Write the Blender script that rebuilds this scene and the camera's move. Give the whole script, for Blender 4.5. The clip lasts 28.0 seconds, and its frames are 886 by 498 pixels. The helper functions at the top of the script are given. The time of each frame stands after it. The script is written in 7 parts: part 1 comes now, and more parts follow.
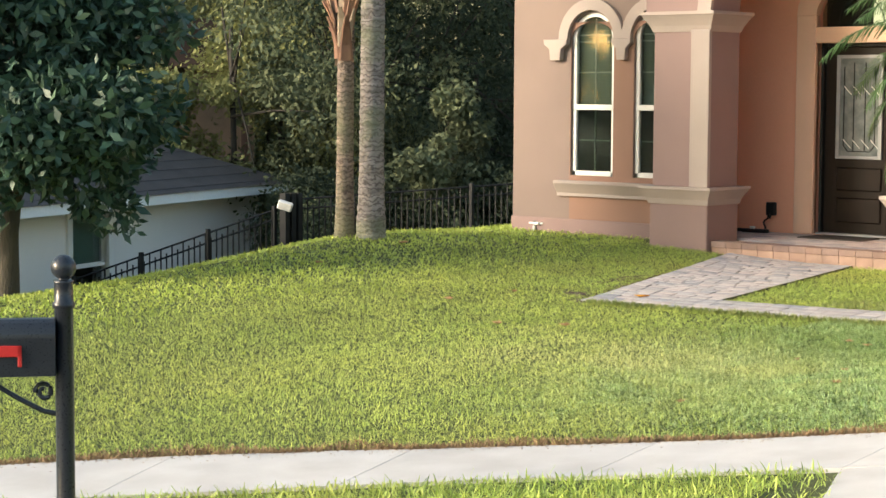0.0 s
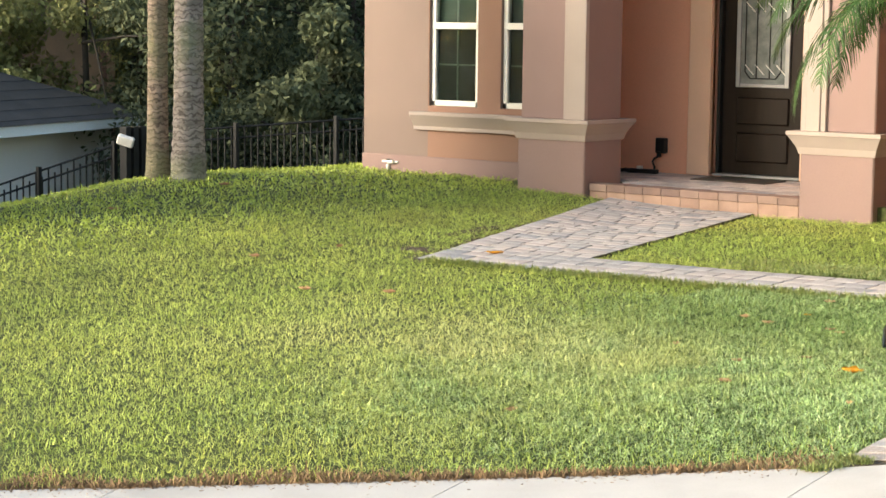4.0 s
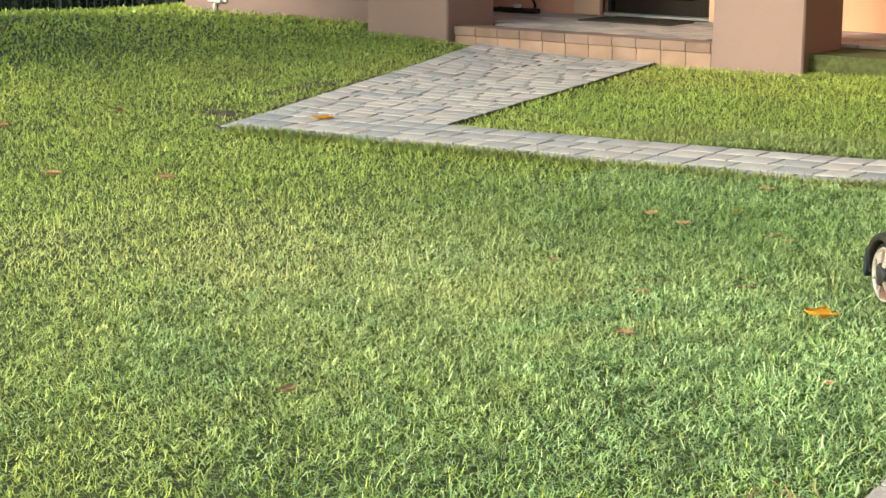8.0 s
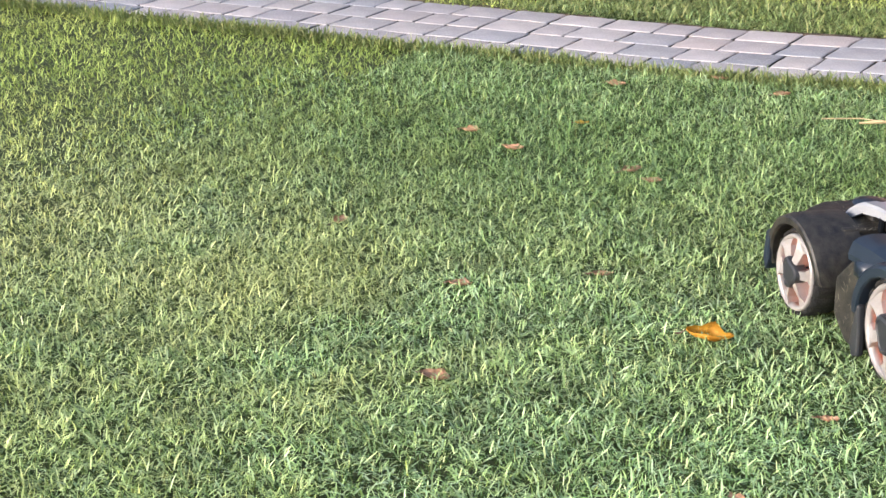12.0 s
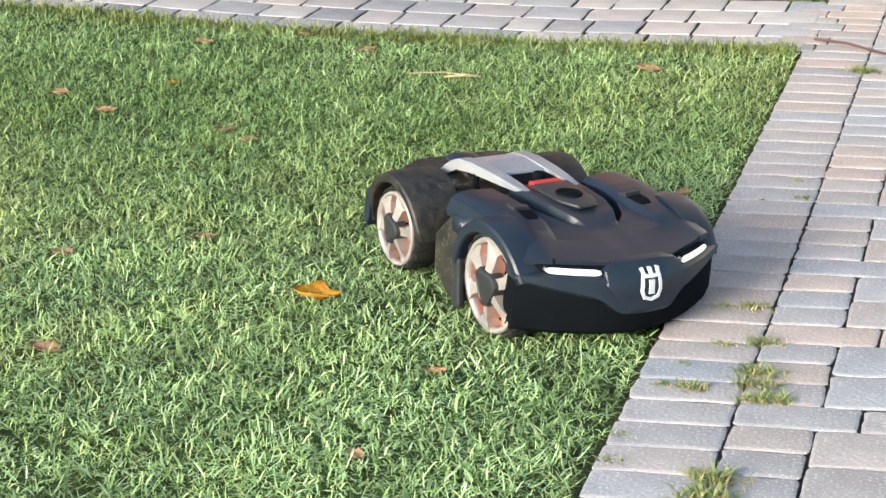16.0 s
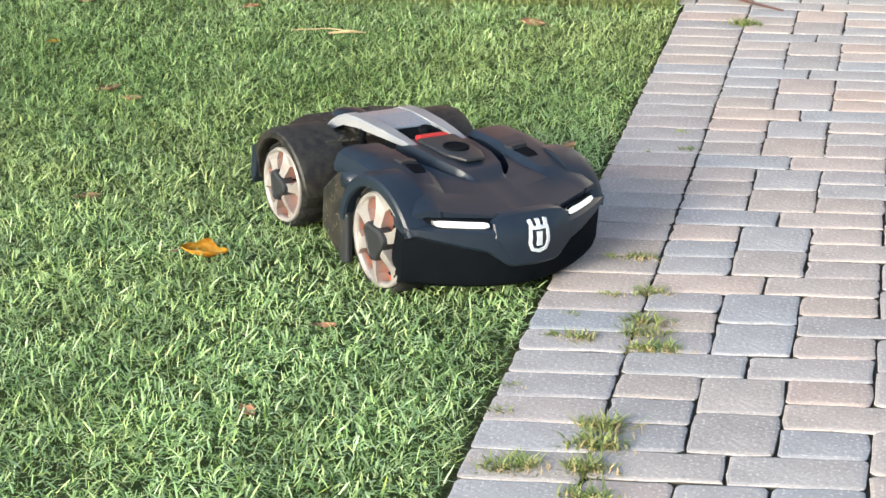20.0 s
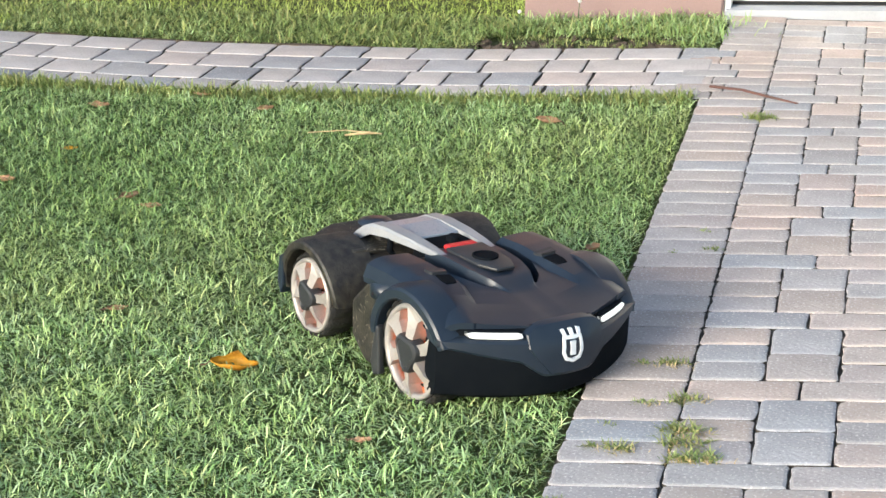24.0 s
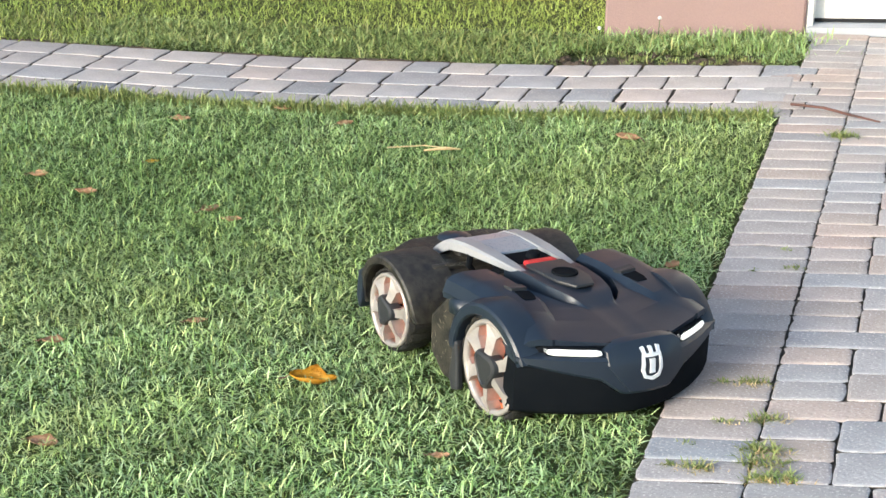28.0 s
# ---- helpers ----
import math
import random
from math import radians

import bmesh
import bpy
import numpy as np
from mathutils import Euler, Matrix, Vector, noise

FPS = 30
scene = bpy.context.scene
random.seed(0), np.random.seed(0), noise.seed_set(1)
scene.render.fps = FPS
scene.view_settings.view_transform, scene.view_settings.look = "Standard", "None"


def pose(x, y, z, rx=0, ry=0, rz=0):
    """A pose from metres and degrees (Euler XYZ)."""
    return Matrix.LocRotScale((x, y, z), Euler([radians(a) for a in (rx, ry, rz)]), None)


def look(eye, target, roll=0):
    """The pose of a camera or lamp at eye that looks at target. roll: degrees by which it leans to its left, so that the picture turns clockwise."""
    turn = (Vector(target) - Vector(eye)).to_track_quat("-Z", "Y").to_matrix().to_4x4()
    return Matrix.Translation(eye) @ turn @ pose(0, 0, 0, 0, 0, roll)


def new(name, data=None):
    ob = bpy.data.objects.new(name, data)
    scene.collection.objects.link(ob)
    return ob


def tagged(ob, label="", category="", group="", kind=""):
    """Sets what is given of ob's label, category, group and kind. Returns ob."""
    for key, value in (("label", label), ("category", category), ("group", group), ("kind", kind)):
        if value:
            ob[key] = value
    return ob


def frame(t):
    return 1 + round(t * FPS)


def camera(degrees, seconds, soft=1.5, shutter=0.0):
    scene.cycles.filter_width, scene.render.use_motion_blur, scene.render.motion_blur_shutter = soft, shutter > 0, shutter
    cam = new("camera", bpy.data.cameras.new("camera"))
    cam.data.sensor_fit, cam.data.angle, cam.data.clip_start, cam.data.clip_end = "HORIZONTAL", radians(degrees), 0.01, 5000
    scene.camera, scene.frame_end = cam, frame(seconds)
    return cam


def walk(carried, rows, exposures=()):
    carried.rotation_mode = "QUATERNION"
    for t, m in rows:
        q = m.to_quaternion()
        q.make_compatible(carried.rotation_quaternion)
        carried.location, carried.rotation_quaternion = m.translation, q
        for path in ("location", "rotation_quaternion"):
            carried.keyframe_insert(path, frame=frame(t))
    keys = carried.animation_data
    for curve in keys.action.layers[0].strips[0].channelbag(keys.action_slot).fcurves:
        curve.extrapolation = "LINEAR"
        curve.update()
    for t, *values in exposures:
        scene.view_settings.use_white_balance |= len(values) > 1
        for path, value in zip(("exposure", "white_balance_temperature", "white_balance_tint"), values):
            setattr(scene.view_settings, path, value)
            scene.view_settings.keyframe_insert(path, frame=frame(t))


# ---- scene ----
cam = camera(26.7, 28.0)

PATH = [
    (0, (4.882, -13.741, 1.722), (3.559, -12.251, 1.555), 0.3),
    (0.5, (4.65, -13.357, 1.668), (3.337, -11.857, 1.508), 0.6),
    (1, (4.477, -12.952, 1.657), (3.157, -11.459, 1.494), 0.8),
    (1.5, (4.264, -12.54, 1.642), (2.957, -11.037, 1.464), 1.3),
    (2, (4.027, -12.208, 1.637), (2.728, -10.697, 1.46), 1.5),
    (2.5, (3.855, -11.828, 1.628), (2.574, -10.304, 1.441), 1.5),
    (3, (3.632, -11.48, 1.571), (2.371, -9.941, 1.364), 1.1),
    (3.5, (3.449, -11.089, 1.541), (2.205, -9.539, 1.324), 0.6),
    (5.5, (2.605, -9.628, 1.385), (1.351, -8.104, 1.064), 1.0),
    (6, (2.378, -9.255, 1.338), (1.15, -7.718, 0.976), 1.1),
    (6.5, (2.129, -8.868, 1.291), (0.926, -7.32, 0.896), 1.2),
    (7, (1.889, -8.527, 1.256), (0.729, -6.942, 0.875), 1.1),
    (7.5, (1.749, -8.133, 1.266), (0.585, -6.552, 0.879), 0.8),
    (8, (1.554, -7.848, 1.249), (0.416, -6.252, 0.851), 0.6),
    (8.5, (1.379, -7.535, 1.25), (0.248, -5.937, 0.84), 0.4),
    (9, (1.271, -7.182, 1.297), (0.14, -5.589, 0.871), 0.3),
    (9.5, (1.085, -6.872, 1.29), (-0.036, -5.278, 0.838), 0.5),
    (10, (0.928, -6.614, 1.299), (-0.18, -5.023, 0.81), 0.7),
    (10.5, (0.839, -6.413, 1.354), (-0.247, -4.823, 0.813), 0.3),
    (11, (0.71, -6.262, 1.358), (-0.329, -4.655, 0.778), 0.2),
    (11.5, (0.637, -6.187, 1.369), (-0.364, -4.565, 0.761), -0.1),
    (12, (0.629, -6.148, 1.378), (-0.321, -4.505, 0.749), 0.2),
    (12.5, (0.615, -6.148, 1.376), (-0.283, -4.482, 0.729), 0.6),
    (13, (0.652, -6.144, 1.333), (-0.213, -4.46, 0.69), 1.1),
    (13.5, (0.686, -6.177, 1.248), (-0.136, -4.459, 0.638), 1.4),
    (15.5, (0.592, -6.209, 1.441), (0.017, -4.416, 0.767), 1.8),
    (16, (0.587, -6.225, 1.444), (0.059, -4.419, 0.766), 2.3),
    (16.5, (0.587, -6.232, 1.434), (0.096, -4.418, 0.752), 2.6),
    (17, (0.589, -6.229, 1.432), (0.133, -4.41, 0.736), 2.8),
    (17.5, (0.594, -6.23, 1.432), (0.162, -4.409, 0.725), 2.9),
    (18, (0.593, -6.231, 1.428), (0.18, -4.408, 0.717), 3.0),
    (18.5, (0.59, -6.233, 1.432), (0.192, -4.409, 0.716), 3.2),
    (19, (0.589, -6.232, 1.435), (0.199, -4.407, 0.717), 3.1),
    (19.5, (0.588, -6.229, 1.432), (0.196, -4.404, 0.716), 2.9),
    (20, (0.586, -6.23, 1.432), (0.18, -4.406, 0.719), 2.7),
    (20.5, (0.577, -6.229, 1.435), (0.142, -4.409, 0.73), 2.4),
    (21, (0.566, -6.231, 1.439), (0.093, -4.414, 0.749), 2.1),
    (21.5, (0.553, -6.239, 1.447), (0.047, -4.424, 0.775), 1.8),
    (23.5, (0.497, -6.216, 1.496), (0.052, -4.374, 0.856), 1.4),
    (24, (0.502, -6.215, 1.493), (0.091, -4.363, 0.858), 1.6),
    (24.5, (0.502, -6.216, 1.493), (0.12, -4.357, 0.861), 1.8),
    (25, (0.499, -6.213, 1.487), (0.135, -4.35, 0.86), 1.9),
    (25.5, (0.495, -6.212, 1.49), (0.137, -4.347, 0.864), 2.1),
    (26, (0.502, -6.216, 1.5), (0.135, -4.354, 0.87), 2.1),
    (26.5, (0.504, -6.215, 1.492), (0.118, -4.355, 0.864), 1.9),
    (27, (0.511, -6.219, 1.496), (0.096, -4.365, 0.869), 1.7),
    (27.5, (0.507, -6.219, 1.494), (0.047, -4.377, 0.866), 1.6),
    (28, (0.492, -6.218, 1.494), (0.002, -4.382, 0.873), 1.4),
]
walk(cam, [(t, look(eye, target, roll)) for t, eye, target, roll in PATH], [(0, 1.63, 6600, 8), (3.5, 1.66, 6600, 8), (6, 1.41, 6500, 6), (7, 1.35, 6400, 4), (8, 1.48, 6400, -3), (9.6, 1.48, 6400, -3), (10.6, 1.50, 5600, 19), (12.0, 1.50, 5600, 17), (12.7, 1.56, 5800, 6), (16, 1.49, 5700, 7), (20, 1.44, 5700, 7), (23.5, 1.37, 5650, 7), (28, 1.40, 5650, 7)])

# ---- world, sun and exposure ----
SUN_AZ, SUN_EL = 212.0, 14.0   # compass bearing (north = +y) and height of the low evening sun
world = bpy.data.worlds.new("evening_sky")
scene.world = world
world.use_nodes = True
wn = world.node_tree
sky = wn.nodes.new("ShaderNodeTexSky")
sky.sky_type = "NISHITA"
sky.sun_disc = False
sky.sun_elevation = radians(SUN_EL)
sky.sun_rotation = radians(SUN_AZ)
sky.air_density, sky.dust_density, sky.ozone_density = 1.2, 2.5, 1.0
wn.links.new(sky.outputs[0], wn.nodes["Background"].inputs[0])
wn.nodes["Background"].inputs[1].default_value = 0.125
sun_data = bpy.data.lights.new("sun", "SUN")
sun_data.energy, sun_data.angle, sun_data.color = 2.65, radians(24), (1.0, 0.87, 0.71)
sun = new("sun", sun_data)
az, el = radians(SUN_AZ), radians(SUN_EL)
sun_dir = Vector((math.sin(az) * math.cos(el), math.cos(az) * math.cos(el), math.sin(el)))
sun.matrix_world = look(tuple(sun_dir * 60), (0, 0, 0))


# ---- materials ----
def material(name, a, b=None, rough=0.7, metal=0.0, scale=4.0, fine=60.0, bump=0.2, spread=0.12, detail=6.0, coat=0.0, stretch=(1, 1, 1), per="object", depth=0.01):
    """Two colours mixed by large blotches, value varied by fine grain and by piece, with fine relief."""
    m = bpy.data.materials.new(name)
    m.use_nodes = True
    t = m.node_tree
    n, l = t.nodes, t.links
    p = n["Principled BSDF"]
    b = b or tuple(c * 0.72 for c in a)
    co = n.new("ShaderNodeTexCoord")
    mp = n.new("ShaderNodeMapping")
    mp.inputs["Scale"].default_value = stretch
    l.new(co.outputs["Object"], mp.inputs[0])
    big = n.new("ShaderNodeTexNoise")
    big.inputs["Scale"].default_value, big.inputs["Detail"].default_value = scale, detail
    small = n.new("ShaderNodeTexNoise")
    small.inputs["Scale"].default_value, small.inputs["Detail"].default_value = fine, 4.0
    l.new(mp.outputs[0], big.inputs["Vector"])
    l.new(mp.outputs[0], small.inputs["Vector"])
    ramp = n.new("ShaderNodeMapRange")
    ramp.inputs[1].default_value, ramp.inputs[2].default_value = 0.32, 0.68
    l.new(big.outputs["Fac"], ramp.inputs[0])
    mix = n.new("ShaderNodeMix")
    mix.data_type = "RGBA"
    mix.inputs[6].default_value, mix.inputs[7].default_value = (*a, 1), (*b, 1)
    l.new(ramp.outputs[0], mix.inputs[0])
    hsv = n.new("ShaderNodeHueSaturation")
    l.new(mix.outputs[2], hsv.inputs["Color"])
    if per == "island":
        rnd = n.new("ShaderNodeNewGeometry").outputs["Random Per Island"]
    else:
        rnd = n.new("ShaderNodeObjectInfo").outputs["Random"]
    add = n.new("ShaderNodeMath")
    add.operation = "MULTIPLY_ADD"
    add.inputs[1].default_value, add.inputs[2].default_value = spread * 2, 1.0 - spread - 0.12
    l.new(rnd, add.inputs[0])
    add2 = n.new("ShaderNodeMath")
    add2.operation = "MULTIPLY_ADD"
    add2.inputs[1].default_value = 0.24
    l.new(small.outputs["Fac"], add2.inputs[0])
    l.new(add.outputs[0], add2.inputs[2])
    l.new(add2.outputs[0], hsv.inputs["Value"])
    l.new(hsv.outputs[0], p.inputs["Base Color"])
    rr = n.new("ShaderNodeMapRange")
    rr.inputs[3].default_value, rr.inputs[4].default_value = max(rough - 0.1, 0.02), min(rough + 0.1, 1)
    l.new(small.outputs["Fac"], rr.inputs[0])
    l.new(rr.outputs[0], p.inputs["Roughness"])
    p.inputs["Metallic"].default_value = metal
    p.inputs["Coat Weight"].default_value = coat
    if bump:
        bp = n.new("ShaderNodeBump")
        bp.inputs["Strength"].default_value, bp.inputs["Distance"].default_value = bump, depth
        l.new(small.outputs["Fac"], bp.inputs["Height"])
        l.new(bp.outputs[0], p.inputs["Normal"])
    return m


def palette_material(name, colours, rough=0.85, fine=90.0, bump=0.35, per="object", translucent=0.0, blotch=4.0, tones=(0.72, 1.12)):
    """A material whose pieces take one of several colours each, with grain and speckle."""
    m = material(name, (0.5, 0.5, 0.5), rough=rough, fine=fine, bump=bump, per=per, spread=0.05, depth=0.005, scale=blotch)
    n, l = m.node_tree.nodes, m.node_tree.links
    hsv = [x for x in n if x.bl_idname == "ShaderNodeHueSaturation"][0]
    add = [x for x in n if x.bl_idname == "ShaderNodeMath"][0]
    ramp = n.new("ShaderNodeValToRGB")
    ramp.color_ramp.interpolation = "LINEAR"
    e = ramp.color_ramp.elements
    while len(e) < len(colours):
        e.new(0.5)
    for i, c in enumerate(colours):
        e[i].position, e[i].color = i / (len(colours) - 1), (*c, 1)
    src = add.inputs[0].links[0].from_socket
    l.new(src, ramp.inputs[0])
    big = [x for x in n if x.bl_idname == "ShaderNodeTexNoise"][0]
    mul = n.new("ShaderNodeMix")
    mul.data_type, mul.blend_type = "RGBA", "MULTIPLY"
    mul.inputs[0].default_value = 1.0
    tone = n.new("ShaderNodeMapRange")
    tone.inputs[1].default_value, tone.inputs[2].default_value, tone.inputs[3].default_value, tone.inputs[4].default_value = 0.3, 0.7, tones[0], tones[1]
    l.new(big.outputs["Fac"], tone.inputs[0])
    l.new(ramp.outputs[0], mul.inputs[6])
    l.new(tone.outputs[0], mul.inputs[7])
    l.new(mul.outputs[2], hsv.inputs["Color"])
    if translucent:
        p = n["Principled BSDF"]
        tr = n.new("ShaderNodeBsdfTranslucent")
        l.new(hsv.outputs[0], tr.inputs[0])
        ms = n.new("ShaderNodeMixShader")
        ms.inputs[0].default_value = translucent
        l.new(p.outputs[0], ms.inputs[1])
        l.new(tr.outputs[0], ms.inputs[2])
        l.new(ms.outputs[0], n["Material Output"].inputs[0])
    return m


def glass_material(name, tint=(0.55, 0.62, 0.6), rough=0.03):
    m = bpy.data.materials.new(name)
    m.use_nodes = True
    p = m.node_tree.nodes["Principled BSDF"]
    p.inputs["Base Color"].default_value = (*tint, 1)
    p.inputs["Transmission Weight"].default_value = 1.0
    p.inputs["Roughness"].default_value = rough
    p.inputs["IOR"].default_value = 1.45
    return m


def lamp_material(name, colour, strength):
    m = bpy.data.materials.new(name)
    m.use_nodes = True
    p = m.node_tree.nodes["Principled BSDF"]
    p.inputs["Base Color"].default_value = (0.8, 0.8, 0.78, 1)
    p.inputs["Emission Color"].default_value = (*colour, 1)
    p.inputs["Emission Strength"].default_value = strength
    return m


M_TAN = material("tan_stucco", (0.222, 0.168, 0.148), (0.201, 0.152, 0.134), 0.9, scale=1.2, fine=130, bump=0.5, depth=0.004, spread=0.0)
# Porch wall paint raised to make up for the porch's missing light.
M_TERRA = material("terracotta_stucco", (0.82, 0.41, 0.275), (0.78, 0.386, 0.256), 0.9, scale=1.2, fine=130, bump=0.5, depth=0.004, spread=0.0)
M_PINK = material("pink_beige_stucco", (0.268, 0.187, 0.175), (0.248, 0.172, 0.161), 0.9, scale=1.5, fine=130, bump=0.5, depth=0.004, spread=0.0)
M_CREAM = material("cream_trim", (0.375, 0.318, 0.292), (0.345, 0.292, 0.268), 0.8, scale=2, fine=120, bump=0.25, depth=0.003, spread=0.0)
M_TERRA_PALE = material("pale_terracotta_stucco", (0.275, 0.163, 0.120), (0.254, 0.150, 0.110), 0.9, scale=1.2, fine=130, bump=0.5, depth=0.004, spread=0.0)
# Door trim is brightened too, in place of light the porch lacks.
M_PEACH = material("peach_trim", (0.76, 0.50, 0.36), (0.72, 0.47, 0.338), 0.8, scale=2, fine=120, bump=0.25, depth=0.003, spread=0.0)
M_SLATE = material("blue_grey_concrete", (0.40, 0.42, 0.45), (0.34, 0.355, 0.38), 0.9, scale=3, fine=120, bump=0.3, depth=0.003, spread=0.0)
M_WHITE = material("white_paint", (0.80, 0.79, 0.76), (0.72, 0.71, 0.68), 0.5, scale=3, fine=80, bump=0.1, depth=0.002, spread=0.0)
M_GREYWALL = material("grey_stucco", (0.80, 0.78, 0.76), (0.74, 0.72, 0.70), 0.9, scale=0.6, fine=60, bump=0.3, spread=0.0)
M_SHINGLE = material("dark_shingle", (0.052, 0.050, 0.053), (0.036, 0.036, 0.039), 0.9, scale=2, fine=40, bump=0.6, spread=0.15)
M_FASCIA = material("white_fascia", (0.86, 0.88, 0.90), (0.82, 0.84, 0.86), 0.6, scale=1, fine=30, spread=0.0)
M_DOOR = material("dark_stained_wood", (0.016, 0.010, 0.0075), (0.011, 0.007, 0.0055), 0.45, scale=3, fine=40, bump=0.2, stretch=(8, 8, 0.8), spread=0.0)
M_DOOR.node_tree.nodes["Principled BSDF"].inputs["Specular IOR Level"].default_value = 0.2
M_DARKSTEEL = material("black_powder_coat", (0.012, 0.013, 0.015), (0.018, 0.019, 0.02), 0.45, scale=6, fine=120, bump=0.05, spread=0.05)
M_DARKSTEEL.node_tree.nodes["Principled BSDF"].inputs["Specular IOR Level"].default_value = 0.2
M_MAILBOX = material("black_gloss_paint", (0.012, 0.016, 0.024), (0.02, 0.025, 0.034), 0.3, scale=6, fine=120, bump=0.03, spread=0.0)
M_RED = material("red_plastic", (0.55, 0.03, 0.03), (0.45, 0.02, 0.02), 0.4, spread=0.0, bump=0.05)
M_PALE = material("pale_concrete", (0.56, 0.552, 0.542), (0.455, 0.447, 0.435), 0.9, scale=2.4, fine=160, bump=0.35, depth=0.004, spread=0.05)
M_ASPHALT = material("asphalt", (0.05, 0.05, 0.052), (0.04, 0.04, 0.042), 0.9, scale=1.0, fine=200, bump=0.6, spread=0.0)
M_SAND = material("joint_sand", (0.085, 0.073, 0.058), (0.04, 0.036, 0.028), 0.95, scale=9, fine=150, bump=0.5, spread=0.0)
M_PAVER = palette_material("tumbled_pavers", [(0.316, 0.334, 0.363), (0.471, 0.407, 0.363), (0.394, 0.389, 0.394), (0.488, 0.397, 0.351), (0.342, 0.360, 0.389), (0.441, 0.407, 0.385), (0.496, 0.415, 0.368), (0.368, 0.381, 0.402), (0.462, 0.394, 0.355)])
M_PAVER_I = palette_material("tumbled_pavers_far", [(0.316, 0.334, 0.363), (0.471, 0.407, 0.363), (0.394, 0.389, 0.394), (0.488, 0.397, 0.351), (0.342, 0.360, 0.389), (0.441, 0.407, 0.385), (0.496, 0.415, 0.368), (0.368, 0.381, 0.402), (0.462, 0.394, 0.355)], per="island")
M_WALKPAVER = palette_material("walk_pavers", [(0.30, 0.31, 0.335), (0.53, 0.49, 0.465), (0.41, 0.405, 0.41), (0.54, 0.475, 0.445), (0.34, 0.35, 0.375), (0.49, 0.465, 0.455), (0.55, 0.505, 0.48), (0.38, 0.385, 0.405)], per="island")
M_WALKPAVER_O = palette_material("walk_pavers_near", [(0.30, 0.31, 0.335), (0.53, 0.49, 0.465), (0.41, 0.405, 0.41), (0.54, 0.475, 0.445), (0.34, 0.35, 0.375), (0.49, 0.465, 0.455), (0.55, 0.505, 0.48), (0.38, 0.385, 0.405)])


def speckle(m, colour, scale, amount):
    """Small pale grit in the face of a concrete stone."""
    n, l = m.node_tree.nodes, m.node_tree.links
    p = n["Principled BSDF"]
    src = p.inputs["Base Color"].links[0].from_socket
    co = n.new("ShaderNodeTexCoord")
    vo = n.new("ShaderNodeTexNoise")
    vo.inputs["Scale"].default_value, vo.inputs["Detail"].default_value = scale, 2.0
    l.new(co.outputs["Object"], vo.inputs["Vector"])
    mr = n.new("ShaderNodeMapRange")
    mr.inputs[1].default_value, mr.inputs[2].default_value, mr.inputs[4].default_value = 0.585, 0.68, amount
    l.new(vo.outputs["Fac"], mr.inputs[0])
    mx = n.new("ShaderNodeMix")
    mx.data_type = "RGBA"
    mx.inputs[7].default_value = (*colour, 1)
    l.new(mr.outputs[0], mx.inputs[0])
    l.new(src, mx.inputs[6])
    l.new(mx.outputs[2], p.inputs["Base Color"])


for m_ in (M_PAVER, M_PAVER_I, M_WALKPAVER, M_WALKPAVER_O):
    speckle(m_, (0.22, 0.21, 0.205), 110, 0.45)
    speckle(m_, (0.74, 0.72, 0.70), 150, 0.5)
    m_.node_tree.nodes["Principled BSDF"].inputs["Specular IOR Level"].default_value = 0.12
M_BRICK = palette_material("step_bricks", [(0.235, 0.155, 0.13), (0.33, 0.235, 0.195), (0.20, 0.138, 0.122), (0.285, 0.19, 0.155), (0.25, 0.185, 0.165)])
M_BRICK_PALE = palette_material("riser_bricks", [(0.36, 0.24, 0.19), (0.42, 0.29, 0.23), (0.33, 0.225, 0.18), (0.39, 0.265, 0.205)])
M_SOIL = material("lawn_soil", (0.044, 0.055, 0.017), (0.09, 0.11, 0.034), 0.95, scale=30, fine=90, bump=0.6, spread=0.0, depth=0.02)
M_MULCH = material("dry_thatch", (0.34, 0.235, 0.13), (0.17, 0.11, 0.06), 0.95, scale=8, fine=70, bump=0.5, spread=0.2, per="island")
GREENS = [(0.08, 0.15, 0.045), (0.40, 0.56, 0.21), (0.15, 0.27, 0.08), (0.50, 0.66, 0.31), (0.11, 0.20, 0.06), (0.56, 0.71, 0.39), (0.28, 0.44, 0.14), (0.52, 0.57, 0.25), (0.34, 0.51, 0.185)]
M_GRASS = palette_material("grass_blades", [(0.200, 0.334, 0.090), (0.420, 0.590, 0.233), (0.294, 0.461, 0.148), (0.546, 0.701, 0.345), (0.357, 0.540, 0.201), (0.619, 0.768, 0.445), (0.252, 0.417, 0.127), (0.557, 0.623, 0.276), (0.462, 0.634, 0.292)], 0.5, fine=20, bump=0, per="island", translucent=0.08, blotch=5.0, tones=(0.55, 1.25))
# Dark palette paints the shade between blades into the undergrowth.
M_GRASS_LOW = palette_material("shade_painted_grass_blades", [(0.036, 0.066, 0.018), (0.072, 0.122, 0.032), (0.048, 0.088, 0.024), (0.125, 0.195, 0.052), (0.105, 0.11, 0.038)], 0.7, fine=20, bump=0, per="island", translucent=0.05, blotch=5.0, tones=(0.7, 1.2))
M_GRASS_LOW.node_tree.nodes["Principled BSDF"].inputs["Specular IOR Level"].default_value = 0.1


def softened(k, add, mul):
    """The greens drawn together towards their mean, then tinted."""
    mean = [sum(c[i] for c in GREENS) / len(GREENS) for i in range(3)]
    return [tuple(add[i] + mul[i] * (mean[i] * k + c[i] * (1 - k)) for i in range(3)) for c in GREENS]


